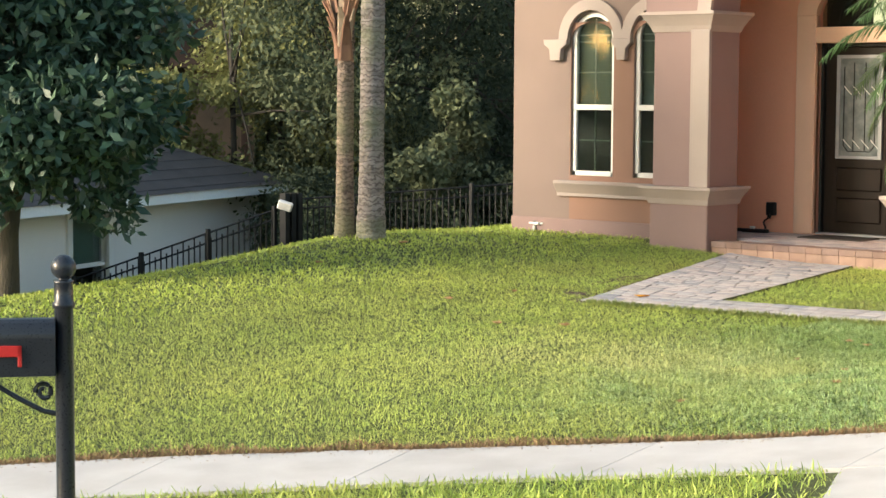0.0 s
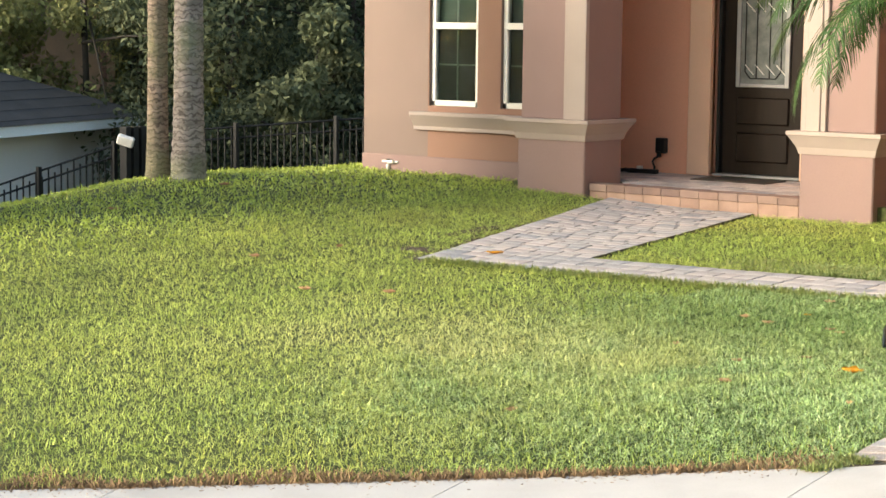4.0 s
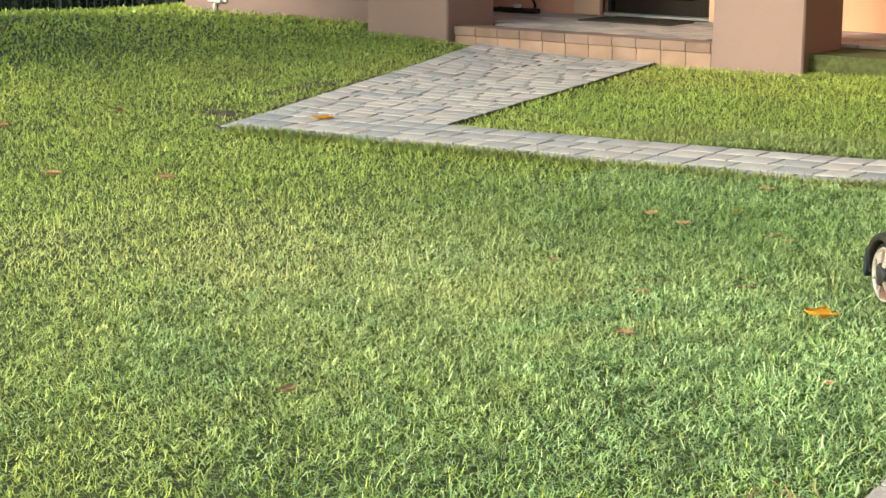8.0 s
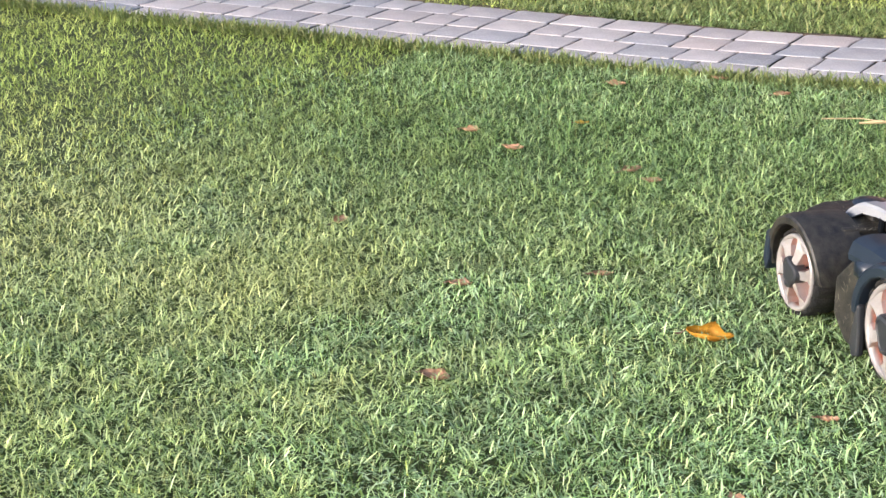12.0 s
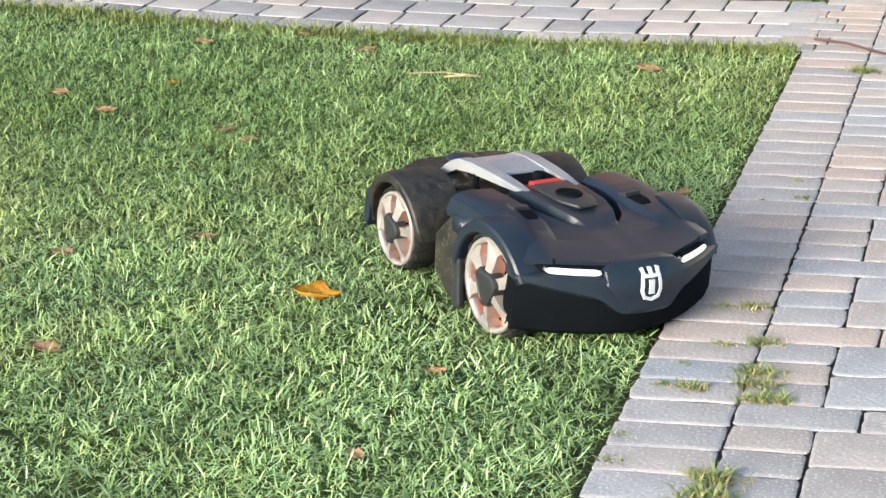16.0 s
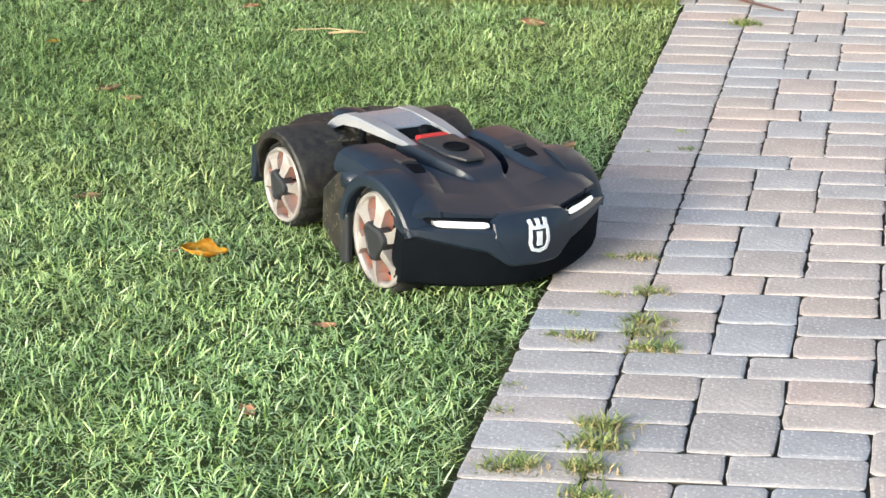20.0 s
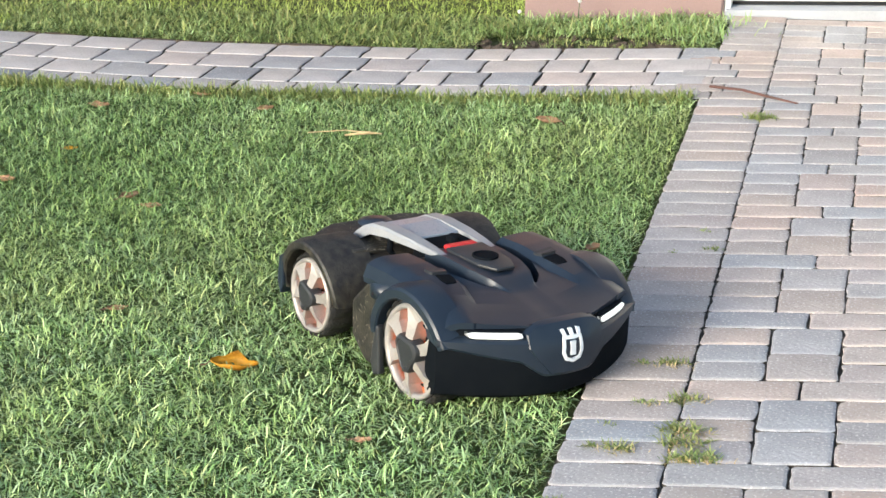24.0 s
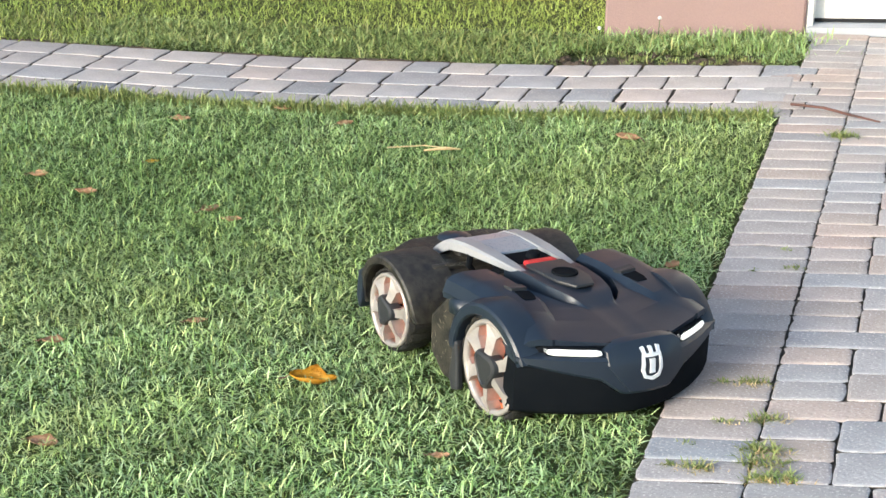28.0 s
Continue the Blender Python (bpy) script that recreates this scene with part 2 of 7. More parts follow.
M_GRASS_SUN = palette_material("sun_bleached_grass_blades", softened(0.30, (0.08, 0.09, 0.005), (0.88, 0.85, 0.56)), 0.6, fine=20, bump=0, per="island", translucent=0.10, blotch=1.6, tones=(0.78, 1.16))
# Crest palette is brightened and yellowed to carry the low sun's glow.
M_GRASS_CREST = palette_material("crest_grass_blades", softened(0.70, (0.17, 0.18, 0.01), (0.85, 0.80, 0.50)), 0.6, fine=20, bump=0, per="island", translucent=0.10, blotch=1.3, tones=(0.80, 1.15))
M_GRASS_SUN.node_tree.nodes["Principled BSDF"].inputs["Specular IOR Level"].default_value = 0.2
M_GRASS.node_tree.nodes["Principled BSDF"].inputs["Specular IOR Level"].default_value = 0.25


def sunburnt(m, colour, scale, low, high):
    """Pale worn patches of a lawn, a few metres across."""
    n, l = m.node_tree.nodes, m.node_tree.links
    hsv = [x for x in n if x.bl_idname == "ShaderNodeHueSaturation"][0]
    src = hsv.inputs["Color"].links[0].from_socket
    co = n.new("ShaderNodeTexCoord")
    no = n.new("ShaderNodeTexNoise")
    no.inputs["Scale"].default_value, no.inputs["Detail"].default_value = scale, 5.0
    l.new(co.outputs["Object"], no.inputs["Vector"])
    mr = n.new("ShaderNodeMapRange")
    mr.inputs[1].default_value, mr.inputs[2].default_value, mr.inputs[4].default_value = low, high, 0.55
    l.new(no.outputs["Fac"], mr.inputs[0])
    mx = n.new("ShaderNodeMix")
    mx.data_type = "RGBA"
    mx.inputs[7].default_value = (*colour, 1)
    l.new(mr.outputs[0], mx.inputs[0])
    l.new(src, mx.inputs[6])
    l.new(mx.outputs[2], hsv.inputs["Color"])


sunburnt(M_GRASS, (0.46, 0.46, 0.15), 0.6, 0.50, 0.72)
sunburnt(M_GRASS_SUN, (0.52, 0.52, 0.14), 0.5, 0.46, 0.70)


def tint_patch(m, centre, size, colour, amount):
    """One patch of the lawn tinted towards a colour, with a ragged edge."""
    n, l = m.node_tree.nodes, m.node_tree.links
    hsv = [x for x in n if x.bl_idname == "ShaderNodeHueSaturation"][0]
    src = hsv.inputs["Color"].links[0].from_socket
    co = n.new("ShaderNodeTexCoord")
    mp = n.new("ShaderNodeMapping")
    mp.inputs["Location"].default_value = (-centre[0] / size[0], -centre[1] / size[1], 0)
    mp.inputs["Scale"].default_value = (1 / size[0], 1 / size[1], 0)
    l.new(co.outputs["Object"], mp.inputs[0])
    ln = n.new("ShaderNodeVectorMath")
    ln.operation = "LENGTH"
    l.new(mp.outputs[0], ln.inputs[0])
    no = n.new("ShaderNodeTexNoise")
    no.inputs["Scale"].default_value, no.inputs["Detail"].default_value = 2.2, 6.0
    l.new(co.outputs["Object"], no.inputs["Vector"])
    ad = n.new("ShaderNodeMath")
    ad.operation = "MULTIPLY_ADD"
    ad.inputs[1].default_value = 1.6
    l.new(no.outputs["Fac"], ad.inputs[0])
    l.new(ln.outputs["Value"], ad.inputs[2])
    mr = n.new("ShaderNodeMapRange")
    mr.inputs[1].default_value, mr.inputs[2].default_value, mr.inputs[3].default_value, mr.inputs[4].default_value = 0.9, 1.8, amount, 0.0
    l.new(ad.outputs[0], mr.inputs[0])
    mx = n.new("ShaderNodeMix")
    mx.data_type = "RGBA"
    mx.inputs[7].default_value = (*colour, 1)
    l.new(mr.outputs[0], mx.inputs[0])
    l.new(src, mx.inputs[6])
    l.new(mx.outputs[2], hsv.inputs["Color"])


# straw-pale, yellow-green and dark green patches at set places
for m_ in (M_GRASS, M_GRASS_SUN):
    tint_patch(m_, (-5.6, -3.9), (5.2, 4.1), (0.60, 0.68, 0.19), 0.66)
    tint_patch(m_, (-3.2, -2.3), (2.1, 1.5), (0.70, 0.70, 0.31), 0.6)
    tint_patch(m_, (-1.7, -1.1), (2.9, 1.25), (0.17, 0.275, 0.07), 0.62)
tint_patch(M_GRASS, (-1.4, 1.1), (2.6, 0.7), (0.20, 0.28, 0.07), 0.6)
tint_patch(M_GRASS_SUN, (-2.8, 1.7), (3.4, 1.8), (0.27, 0.37, 0.09), 0.62)
tint_patch(M_GRASS_SUN, (-7.4, -0.2), (2.0, 2.2), (0.60, 0.66, 0.16), 0.5)
tint_patch(M_GRASS_LOW, (-4.3, -2.9), (3.0, 2.4), (0.30, 0.33, 0.10), 0.7)
M_LEAF_TREE = palette_material("magnolia_leaves", [(0.030, 0.072, 0.052), (0.050, 0.112, 0.074), (0.040, 0.09, 0.062), (0.09, 0.155, 0.092)], 0.5, fine=20, bump=0, per="island", translucent=0.1)
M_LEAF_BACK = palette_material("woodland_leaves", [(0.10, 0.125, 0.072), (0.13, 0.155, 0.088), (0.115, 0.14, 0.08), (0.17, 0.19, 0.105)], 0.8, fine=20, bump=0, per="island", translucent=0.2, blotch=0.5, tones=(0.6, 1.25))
# Dark leaves hold the wood's shade in their colour, pale ones its sunlight.
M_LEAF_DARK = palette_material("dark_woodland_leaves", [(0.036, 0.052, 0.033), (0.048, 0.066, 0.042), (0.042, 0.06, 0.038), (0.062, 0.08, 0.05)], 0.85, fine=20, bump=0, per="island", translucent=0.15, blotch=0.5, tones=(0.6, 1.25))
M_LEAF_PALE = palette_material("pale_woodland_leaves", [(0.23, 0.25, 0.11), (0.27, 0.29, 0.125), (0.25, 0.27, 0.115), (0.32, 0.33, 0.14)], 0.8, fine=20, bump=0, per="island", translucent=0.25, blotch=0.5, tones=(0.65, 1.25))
for m_ in (M_LEAF_BACK, M_LEAF_DARK, M_LEAF_PALE):
    m_.node_tree.nodes["Principled BSDF"].inputs["Specular IOR Level"].default_value = 0.15
M_FROND = palette_material("palm_fronds", [(0.040, 0.092, 0.026), (0.066, 0.138, 0.036), (0.050, 0.11, 0.03), (0.12, 0.19, 0.056)], 0.45, fine=20, bump=0, per="island", translucent=0.2)
M_BARK = material("grey_bark", (0.085, 0.075, 0.06), (0.05, 0.045, 0.036), 0.95, scale=6, fine=40, bump=0.8, stretch=(1, 1, 0.3), spread=0.0, depth=0.02)
# Far bark is darkened to put woodland shade into its colour.
M_BARK_FAR = material("dark_woodland_bark", (0.035, 0.03, 0.024), (0.022, 0.02, 0.016), 0.95, scale=4, fine=20, bump=0.4, spread=0.0)
M_PALMBARK = material("ringed_palm_bark", (0.42, 0.365, 0.345), (0.19, 0.17, 0.155), 0.95, scale=5, fine=22, bump=1.0, stretch=(0.9, 0.9, 2.6), spread=0.0, depth=0.02)
M_PALMBROWN = material("shaggy_palm_bark", (0.36, 0.275, 0.225), (0.17, 0.135, 0.105), 0.95, scale=6, fine=24, bump=1.0, stretch=(0.9, 0.9, 2.4), spread=0.1, depth=0.02)
def ringed(m, colour, scale, amount):
    """Dark leaf-scar rings round a palm trunk."""
    n, l = m.node_tree.nodes, m.node_tree.links
    hsv = [x for x in n if x.bl_idname == "ShaderNodeHueSaturation"][0]
    src = hsv.inputs["Color"].links[0].from_socket
    co = n.new("ShaderNodeTexCoord")
    wv = n.new("ShaderNodeTexWave")
    wv.wave_type, wv.bands_direction = "BANDS", "Z"
    wv.inputs["Scale"].default_value, wv.inputs["Distortion"].default_value = scale, 9.0
    wv.inputs["Detail"].default_value, wv.inputs["Detail Scale"].default_value = 4.0, 2.5
    l.new(co.outputs["Object"], wv.inputs["Vector"])
    mr = n.new("ShaderNodeMapRange")
    mr.inputs[1].default_value, mr.inputs[2].default_value, mr.inputs[4].default_value = 0.62, 0.95, amount
    l.new(wv.outputs["Fac"], mr.inputs[0])
    mx = n.new("ShaderNodeMix")
    mx.data_type = "RGBA"
    mx.inputs[7].default_value = (*colour, 1)
    l.new(mr.outputs[0], mx.inputs[0])
    l.new(src, mx.inputs[6])
    l.new(mx.outputs[2], hsv.inputs["Color"])


ringed(M_PALMBARK, (0.085, 0.07, 0.062), 5.0, 0.72)
ringed(M_PALMBROWN, (0.06, 0.042, 0.034), 5.0, 0.72)
sunburnt(M_PALMBARK, (0.20, 0.23, 0.13), 1.6, 0.48, 0.62)
sunburnt(M_PALMBROWN, (0.19, 0.20, 0.11), 1.3, 0.52, 0.66)
M_BOOT = material("dry_palm_boot", (0.40, 0.235, 0.15), (0.16, 0.07, 0.045), 0.8, scale=5, fine=40, bump=0.5, stretch=(1, 1, 0.3), spread=0.2)
M_STRAW_DULL = material("pale_dry_boot", (0.46, 0.36, 0.27), (0.28, 0.20, 0.14), 0.85, scale=6, fine=40, bump=0.4, stretch=(1, 1, 0.3), spread=0.2)
M_YLEAF = material("yellow_leaf", (0.75, 0.42, 0.02), (0.62, 0.30, 0.02), 0.6, scale=20, fine=90, bump=0.2, spread=0.1)
M_BLEAF = material("brown_leaf", (0.62, 0.39, 0.25), (0.45, 0.26, 0.155), 0.7, scale=20, fine=90, bump=0.3, spread=0.3)
M_WEED = palette_material("weed_blades", [(0.16, 0.22, 0.06), (0.30, 0.36, 0.11), (0.22, 0.29, 0.08), (0.42, 0.42, 0.16), (0.12, 0.18, 0.05)], 0.6, fine=20, bump=0, per="island", translucent=0.1)
M_STRAW = material("straw", (0.50, 0.40, 0.22), (0.40, 0.30, 0.15), 0.8, spread=0.2, bump=0)
M_CLIPPING = material("dull_dry_clippings", (0.30, 0.28, 0.22), (0.17, 0.155, 0.11), 0.9, spread=0.2, bump=0)
M_TWIG = material("red_brown_twig", (0.13, 0.055, 0.04), (0.075, 0.035, 0.025), 0.7, scale=20, spread=0.0)
# Blue base colour stands in for the sky's sheen on the shell.
M_SHELL = material("anthracite_shell", (0.013, 0.020, 0.033), (0.018, 0.026, 0.040), 0.36, scale=12, fine=400, bump=0.12, depth=0.001, spread=0.0)
M_SHELL.node_tree.nodes["Principled BSDF"].inputs["Specular IOR Level"].default_value = 0.38
M_SHELL2 = material("grey_shell_panel", (0.026, 0.028, 0.032), (0.021, 0.023, 0.027), 0.5, scale=12, fine=400, bump=0.12, depth=0.001, spread=0.0)
M_LOWER = material("black_bumper", (0.005, 0.0065, 0.009), (0.008, 0.0095, 0.012), 0.65, scale=14, fine=300, bump=0.15, depth=0.001, spread=0.0)
M_LOWER.node_tree.nodes["Principled BSDF"].inputs["Specular IOR Level"].default_value = 0.02
M_DIRTY = material("grass_stained_black_plastic", (0.006, 0.006, 0.007), (0.038, 0.034, 0.026), 0.55, scale=48, fine=160, bump=0.4, depth=0.003, spread=0.0, detail=9)
M_TYRE = material("black_rubber", (0.012, 0.012, 0.012), (0.02, 0.019, 0.017), 0.85, scale=20, fine=200, bump=0.3, spread=0.0)
M_RIM = material("silver_rim", (0.40, 0.375, 0.355), (0.28, 0.262, 0.248), 0.42, metal=0.25, scale=20, fine=200, bump=0.05, spread=0.0)
M_ORANGE = material("orange_plastic", (0.90, 0.19, 0.04), (0.78, 0.15, 0.03), 0.5, spread=0.0, bump=0)
M_SILVER = material("light_grey_handle", (0.33, 0.34, 0.355), (0.28, 0.29, 0.305), 0.45, metal=0.1, scale=10, fine=200, bump=0.05, spread=0.0)
# Blue-grey base paints the sky's reflection into the handle panel.
M_PANEL = material("sky_reflection_panel", (0.27, 0.31, 0.36), (0.25, 0.285, 0.335), 0.3, scale=10, fine=200, bump=0.03, spread=0.0)
M_BADGE = material("white_badge", (0.72, 0.74, 0.76), (0.68, 0.70, 0.72), 0.4, bump=0, spread=0.0)
M_GLASS = glass_material("window_glass")
M_DOORGLASS = material("frosted_glass", (0.23, 0.255, 0.25), (0.13, 0.15, 0.15), 0.14, scale=9, fine=60, bump=0.15, depth=0.003, spread=0.0)
M_HEADLIGHT = lamp_material("lit_headlight", (1.0, 0.92, 0.76), 0.28)
M_GREENBLIND = material("green_grey_blind", (0.34, 0.46, 0.40), (0.30, 0.41, 0.35), 0.8, spread=0.05)
M_CURTAIN = material("grey_blind", (0.30, 0.34, 0.285), (0.26, 0.30, 0.25), 0.8, spread=0.05)
M_SCREEN = material("dark_insect_screen", (0.075, 0.075, 0.065), (0.055, 0.055, 0.048), 0.8, spread=0.0, bump=0.05)
M_MUNTIN = material("pale_muntin_paint", (0.62, 0.64, 0.58), (0.56, 0.58, 0.53), 0.6, spread=0.0, bump=0)
M_INTERIOR = material("dark_interior", (0.05, 0.045, 0.04), spread=0.0)
M_LIGHTBOX = material("white_enamel", (0.80, 0.80, 0.78), spread=0.0)


# ---- mesh helpers ----
def link(name, bm, mat, parent=None, label="", smooth=False):
    me = bpy.data.meshes.new(name)
    bm.to_mesh(me)
    bm.free()
    me.materials.append(mat)
    if smooth:
        me.polygons.foreach_set("use_smooth", [True] * len(me.polygons))
    ob = new(name, me)
    if parent:
        ob.parent = parent
    if label:
        ob["label"] = label
    return ob


def part(name, bm, mat, parent, label="", smooth=False):
    return link(name, bm, mat, parent, label, smooth)


def crisp(ob, angle):
    """Smooth faces with hard edges past an angle in degrees."""
    ob.data.polygons.foreach_set("use_smooth", [True] * len(ob.data.polygons))
    ob.data.set_sharp_from_angle(angle=radians(angle))
    return ob


def thing(name, x, y, z, rz=0.0, label="", category="", group="", kind=""):
    ob = new(name)
    ob.empty_display_size = 0.1
    ob.matrix_basis = pose(x, y, z, 0, 0, rz)
    return tagged(ob, label, category, group, kind)


def box(x0, x1, y0, y1, z0, z1, bevel=0.0, bm=None, seg=1):
    own = bmesh.new()
    v = [own.verts.new((x, y, z)) for z in (z0, z1) for y in (y0, y1) for x in (x0, x1)]
    for f in ((0, 2, 3, 1), (4, 5, 7, 6), (0, 1, 5, 4), (2, 6, 7, 3), (0, 4, 6, 2), (1, 3, 7, 5)):
        own.faces.new([v[i] for i in f])
    if bevel:
        bmesh.ops.bevel(own, geom=list(own.edges), offset=bevel, segments=seg, profile=0.5, affect="EDGES")
    if bm is None:
        return own
    me = bpy.data.meshes.new("tmp")
    own.to_mesh(me)
    own.free()
    bm.from_mesh(me)
    bpy.data.meshes.remove(me)
    return bm


def merge(bm, other, m=None):
    me = bpy.data.meshes.new("tmp")
    if m is not None:
        bmesh.ops.transform(other, matrix=m, verts=list(other.verts))
    other.to_mesh(me)
    other.free()
    bm.from_mesh(me)
    bpy.data.meshes.remove(me)
    return bm


def rings(loops, close=True, caps=True, bm=None):
    """Skin a row of loops of equal length."""
    bm = bm or bmesh.new()
    vs = [[bm.verts.new(p) for p in lp] for lp in loops]
    n = len(loops[0])
    for a, b in zip(vs, vs[1:]):
        for i in range(n if close else n - 1):
            j = (i + 1) % n
            bm.faces.new((a[i], a[j], b[j], b[i]))
    if caps and close:
        bm.faces.new(vs[0][::-1])
        bm.faces.new(vs[-1])
    bmesh.ops.recalc_face_normals(bm, faces=list(bm.faces))
    return bm


def circle(r, z, n=24, x=0.0, y=0.0, r2=None):
    r2 = r2 or r
    return [(x + r * math.cos(2 * math.pi * i / n), y + r2 * math.sin(2 * math.pi * i / n), z) for i in range(n)]


def lathe(profile, n=24):
    return rings([circle(max(r, 0.0005), z, n) for r, z in profile])


def tube(points, radius, n=8, bm=None):
    """A tube along points; radius a number or one for each point."""
    loops = []
    pts = [Vector(p) for p in points]
    for i, p in enumerate(pts):
        d = (pts[min(i + 1, len(pts) - 1)] - pts[max(i - 1, 0)]).normalized()
        side = d.cross(Vector((0, 0, 1)) if abs(d.z) < 0.9 else Vector((1, 0, 0))).normalized()
        up = side.cross(d)
        r = radius[i] if isinstance(radius, (list, tuple)) else radius
        loops.append([p + r * (math.cos(2 * math.pi * k / n) * side + math.sin(2 * math.pi * k / n) * up) for k in range(n)])
    return rings(loops, bm=bm)


def prism(outline, d0, d1, axis="y", bevel=0.0):
    """An outline of (a, b) pairs carried from d0 to d1 along an axis: y takes (x, z), z takes (x, y), x takes (y, z)."""
    put = {"y": lambda a, b, d: (a, d, b), "z": lambda a, b, d: (a, b, d), "x": lambda a, b, d: (d, a, b)}[axis]
    bm = rings([[put(a, b, d0) for a, b in outline], [put(a, b, d1) for a, b in outline]])
    if bevel:
        bmesh.ops.bevel(bm, geom=list(bm.edges), offset=bevel, segments=2, profile=0.5, affect="EDGES")
    return bm


def quads_object(name, verts, faces, mat, parent=None, label="", smooth=False):
    me = bpy.data.meshes.new(name)
    verts = np.asarray(verts, np.float32)
    faces = np.asarray(faces, np.int32)
    k = faces.shape[1]
    me.vertices.add(len(verts))
    me.vertices.foreach_set("co", verts.ravel())
    me.loops.add(faces.size)
    me.loops.foreach_set("vertex_index", faces.ravel())
    me.polygons.add(len(faces))
    me.polygons.foreach_set("loop_start", np.arange(0, faces.size, k, dtype=np.int32))
    me.update(calc_edges=True)
    me.materials.append(mat)
    if smooth:
        me.polygons.foreach_set("use_smooth", np.ones(len(faces), bool))
    ob = new(name, me)
    if parent:
        ob.parent = parent
    if label:
        ob["label"] = label
    return ob


# ---- the lie of the land ----
CX, CY, R_FAR, R_NEAR, R_KERB = 5.2, -17.2, 13.95, 13.02, 11.3


def smooth01(a, b, v):
    s = np.clip((np.asarray(v, float) - a) / (b - a), 0, 1)
    return s * s * (3 - 2 * s)


def land(x, y):
    """Height of the lot: it falls to the street and, past the palms, to the neighbour's house."""
    x, y = np.asarray(x, float), np.asarray(y, float)
    along = np.interp(x, [-9, -7.8, -7.0, -6.3, -5.7, -5, -4, -3.3, -2.1, -1.6, -0.9, 0, 4, 9, 30], [-0.085, -0.093, -0.122, -0.168, -0.192, -0.187, -0.170, -0.157, -0.132, -0.112, -0.073, 0, 0.33, 0.6, 0.9])
    west = smooth01(-0.5, -3.0, x)
    yn, yp = np.minimum(y, 0), np.maximum(y, 0)
    z = along + 0.016 * np.minimum(yp, 6) + yn * (0.022 + 0.010 * west) - 0.0022 * np.minimum(yn * yn, 90) * west
    z -= 0.05 * np.power(np.maximum(-3.2 - y, 0), 1.3) * (1 - west) * smooth01(-9, -3.2, y)
    z -= 0.018 * np.minimum(np.maximum(-8 - x, 0), 8) ** 2 * (1 - smooth01(-2.5, 3, y))
    z -= np.minimum(0.16 * np.power(np.maximum(-10.6 - x, 0), 1.5), 2.4)
    z += 0.10 * np.exp(-((x + 10.5) ** 2 + (y - 2.2) ** 2) / 3.0)
    z -= 0.015 * np.clip(x, 0, 1.6) * (np.clip(y, -4.2, 1.5) + 1.3)
    r = np.hypot(x - CX, y - CY)
    street = 0.05 * (x - CX) + 0.02
    k = 1 - smooth01(R_KERB - 0.6, R_NEAR + 0.1, r)
    z = z * (1 - k) + np.minimum(street, z) * k
    return z


def ground(x, y):
    return float(land(x, y))

# ---- ground, street, pavement ----
WALK_Y = 0.715                     # far edge of the paved walk; its near edge is y = 0
WALK_TIP, WALK_IN = -5.62, -4.55   # west ends of the near and far edges
PORCH_Y = 4.22                     # front of the porch step
PATH_L, PATH_R = -6.72, -5.15      # path at the step


def path_left(y):
    return WALK_TIP + (PATH_L - WALK_TIP) * np.asarray(y) / PORCH_Y


def path_right(y):
    return WALK_IN + (PATH_R - WALK_IN) * (np.asarray(y) - WALK_Y) / (PORCH_Y - WALK_Y)


DRIVE_X, GARAGE_Y = 5.3, 1.36
a_drive0, a_drive1 = math.radians(113.0), math.radians(66.0)


def paved(x, y, margin=0.0):
    """Whether a place lies on pavement, in a building or in the road."""
    x, y = np.asarray(x, float), np.asarray(y, float)
    r = np.hypot(x - CX, y - CY)
    drive = (x > -margin) & (x < DRIVE_X + margin) & (y < GARAGE_Y + 0.3) & (r > R_FAR)
    drive |= (r <= R_FAR) & (r > R_KERB) & (np.arctan2(y - CY, x - CX) < a_drive0) & (np.arctan2(y - CY, x - CX) > a_drive1)
    walk_ = (y > -margin) & (y < WALK_Y + margin) & (x > WALK_TIP - margin) & (x < 0.1)
    path_ = (y >= WALK_Y - 0.05) & (y < PORCH_Y + 0.3) & (x > path_left(y) - margin) & (x < path_right(y) + margin)
    tip = (y > -margin) & (y < WALK_Y) & (x > path_left(y) - margin) & (x < 0)
    side = (r > R_NEAR - margin) & (r < R_FAR + margin)
    road = r < R_KERB
    house_ = ((x > -10.38) & (y > 4.78)) | ((x > -7.8) & (x < -3.9) & (y > PORCH_Y - 0.06)) | ((x > -0.86) & (y > GARAGE_Y + 0.02))
    return drive | walk_ & tip | path_ | side | road | house_


xs = np.concatenate([[-900, -400, -200, -120, -80, -60, -45, -35, -28, -24], np.arange(-21, 10.01, 0.25), [12, 16, 22, 30, 50, 90, 200, 400, 900]])
ys = np.concatenate([[-900, -400, -200, -100, -60, -45, -38, -34], np.arange(-31, 12.01, 0.25), [14, 17, 21, 26, 32, 40, 60, 90, 200, 400, 900]])
gx, gy = np.meshgrid(xs, ys)
gz = land(np.clip(gx, -40, 40), np.clip(gy, -60, 40)) - 0.035
gv = np.stack([gx, gy, gz], -1).reshape(-1, 3)
idx = np.arange(gv.shape[0]).reshape(gx.shape)
gf = np.stack([idx[:-1, :-1], idx[:-1, 1:], idx[1:, 1:], idx[1:, :-1]], -1).reshape(-1, 4)
soil = quads_object("ground", gv, gf, M_SOIL, smooth=True)
tagged(soil, "green lawn soil sloping to the street", "ground", kind="structure")


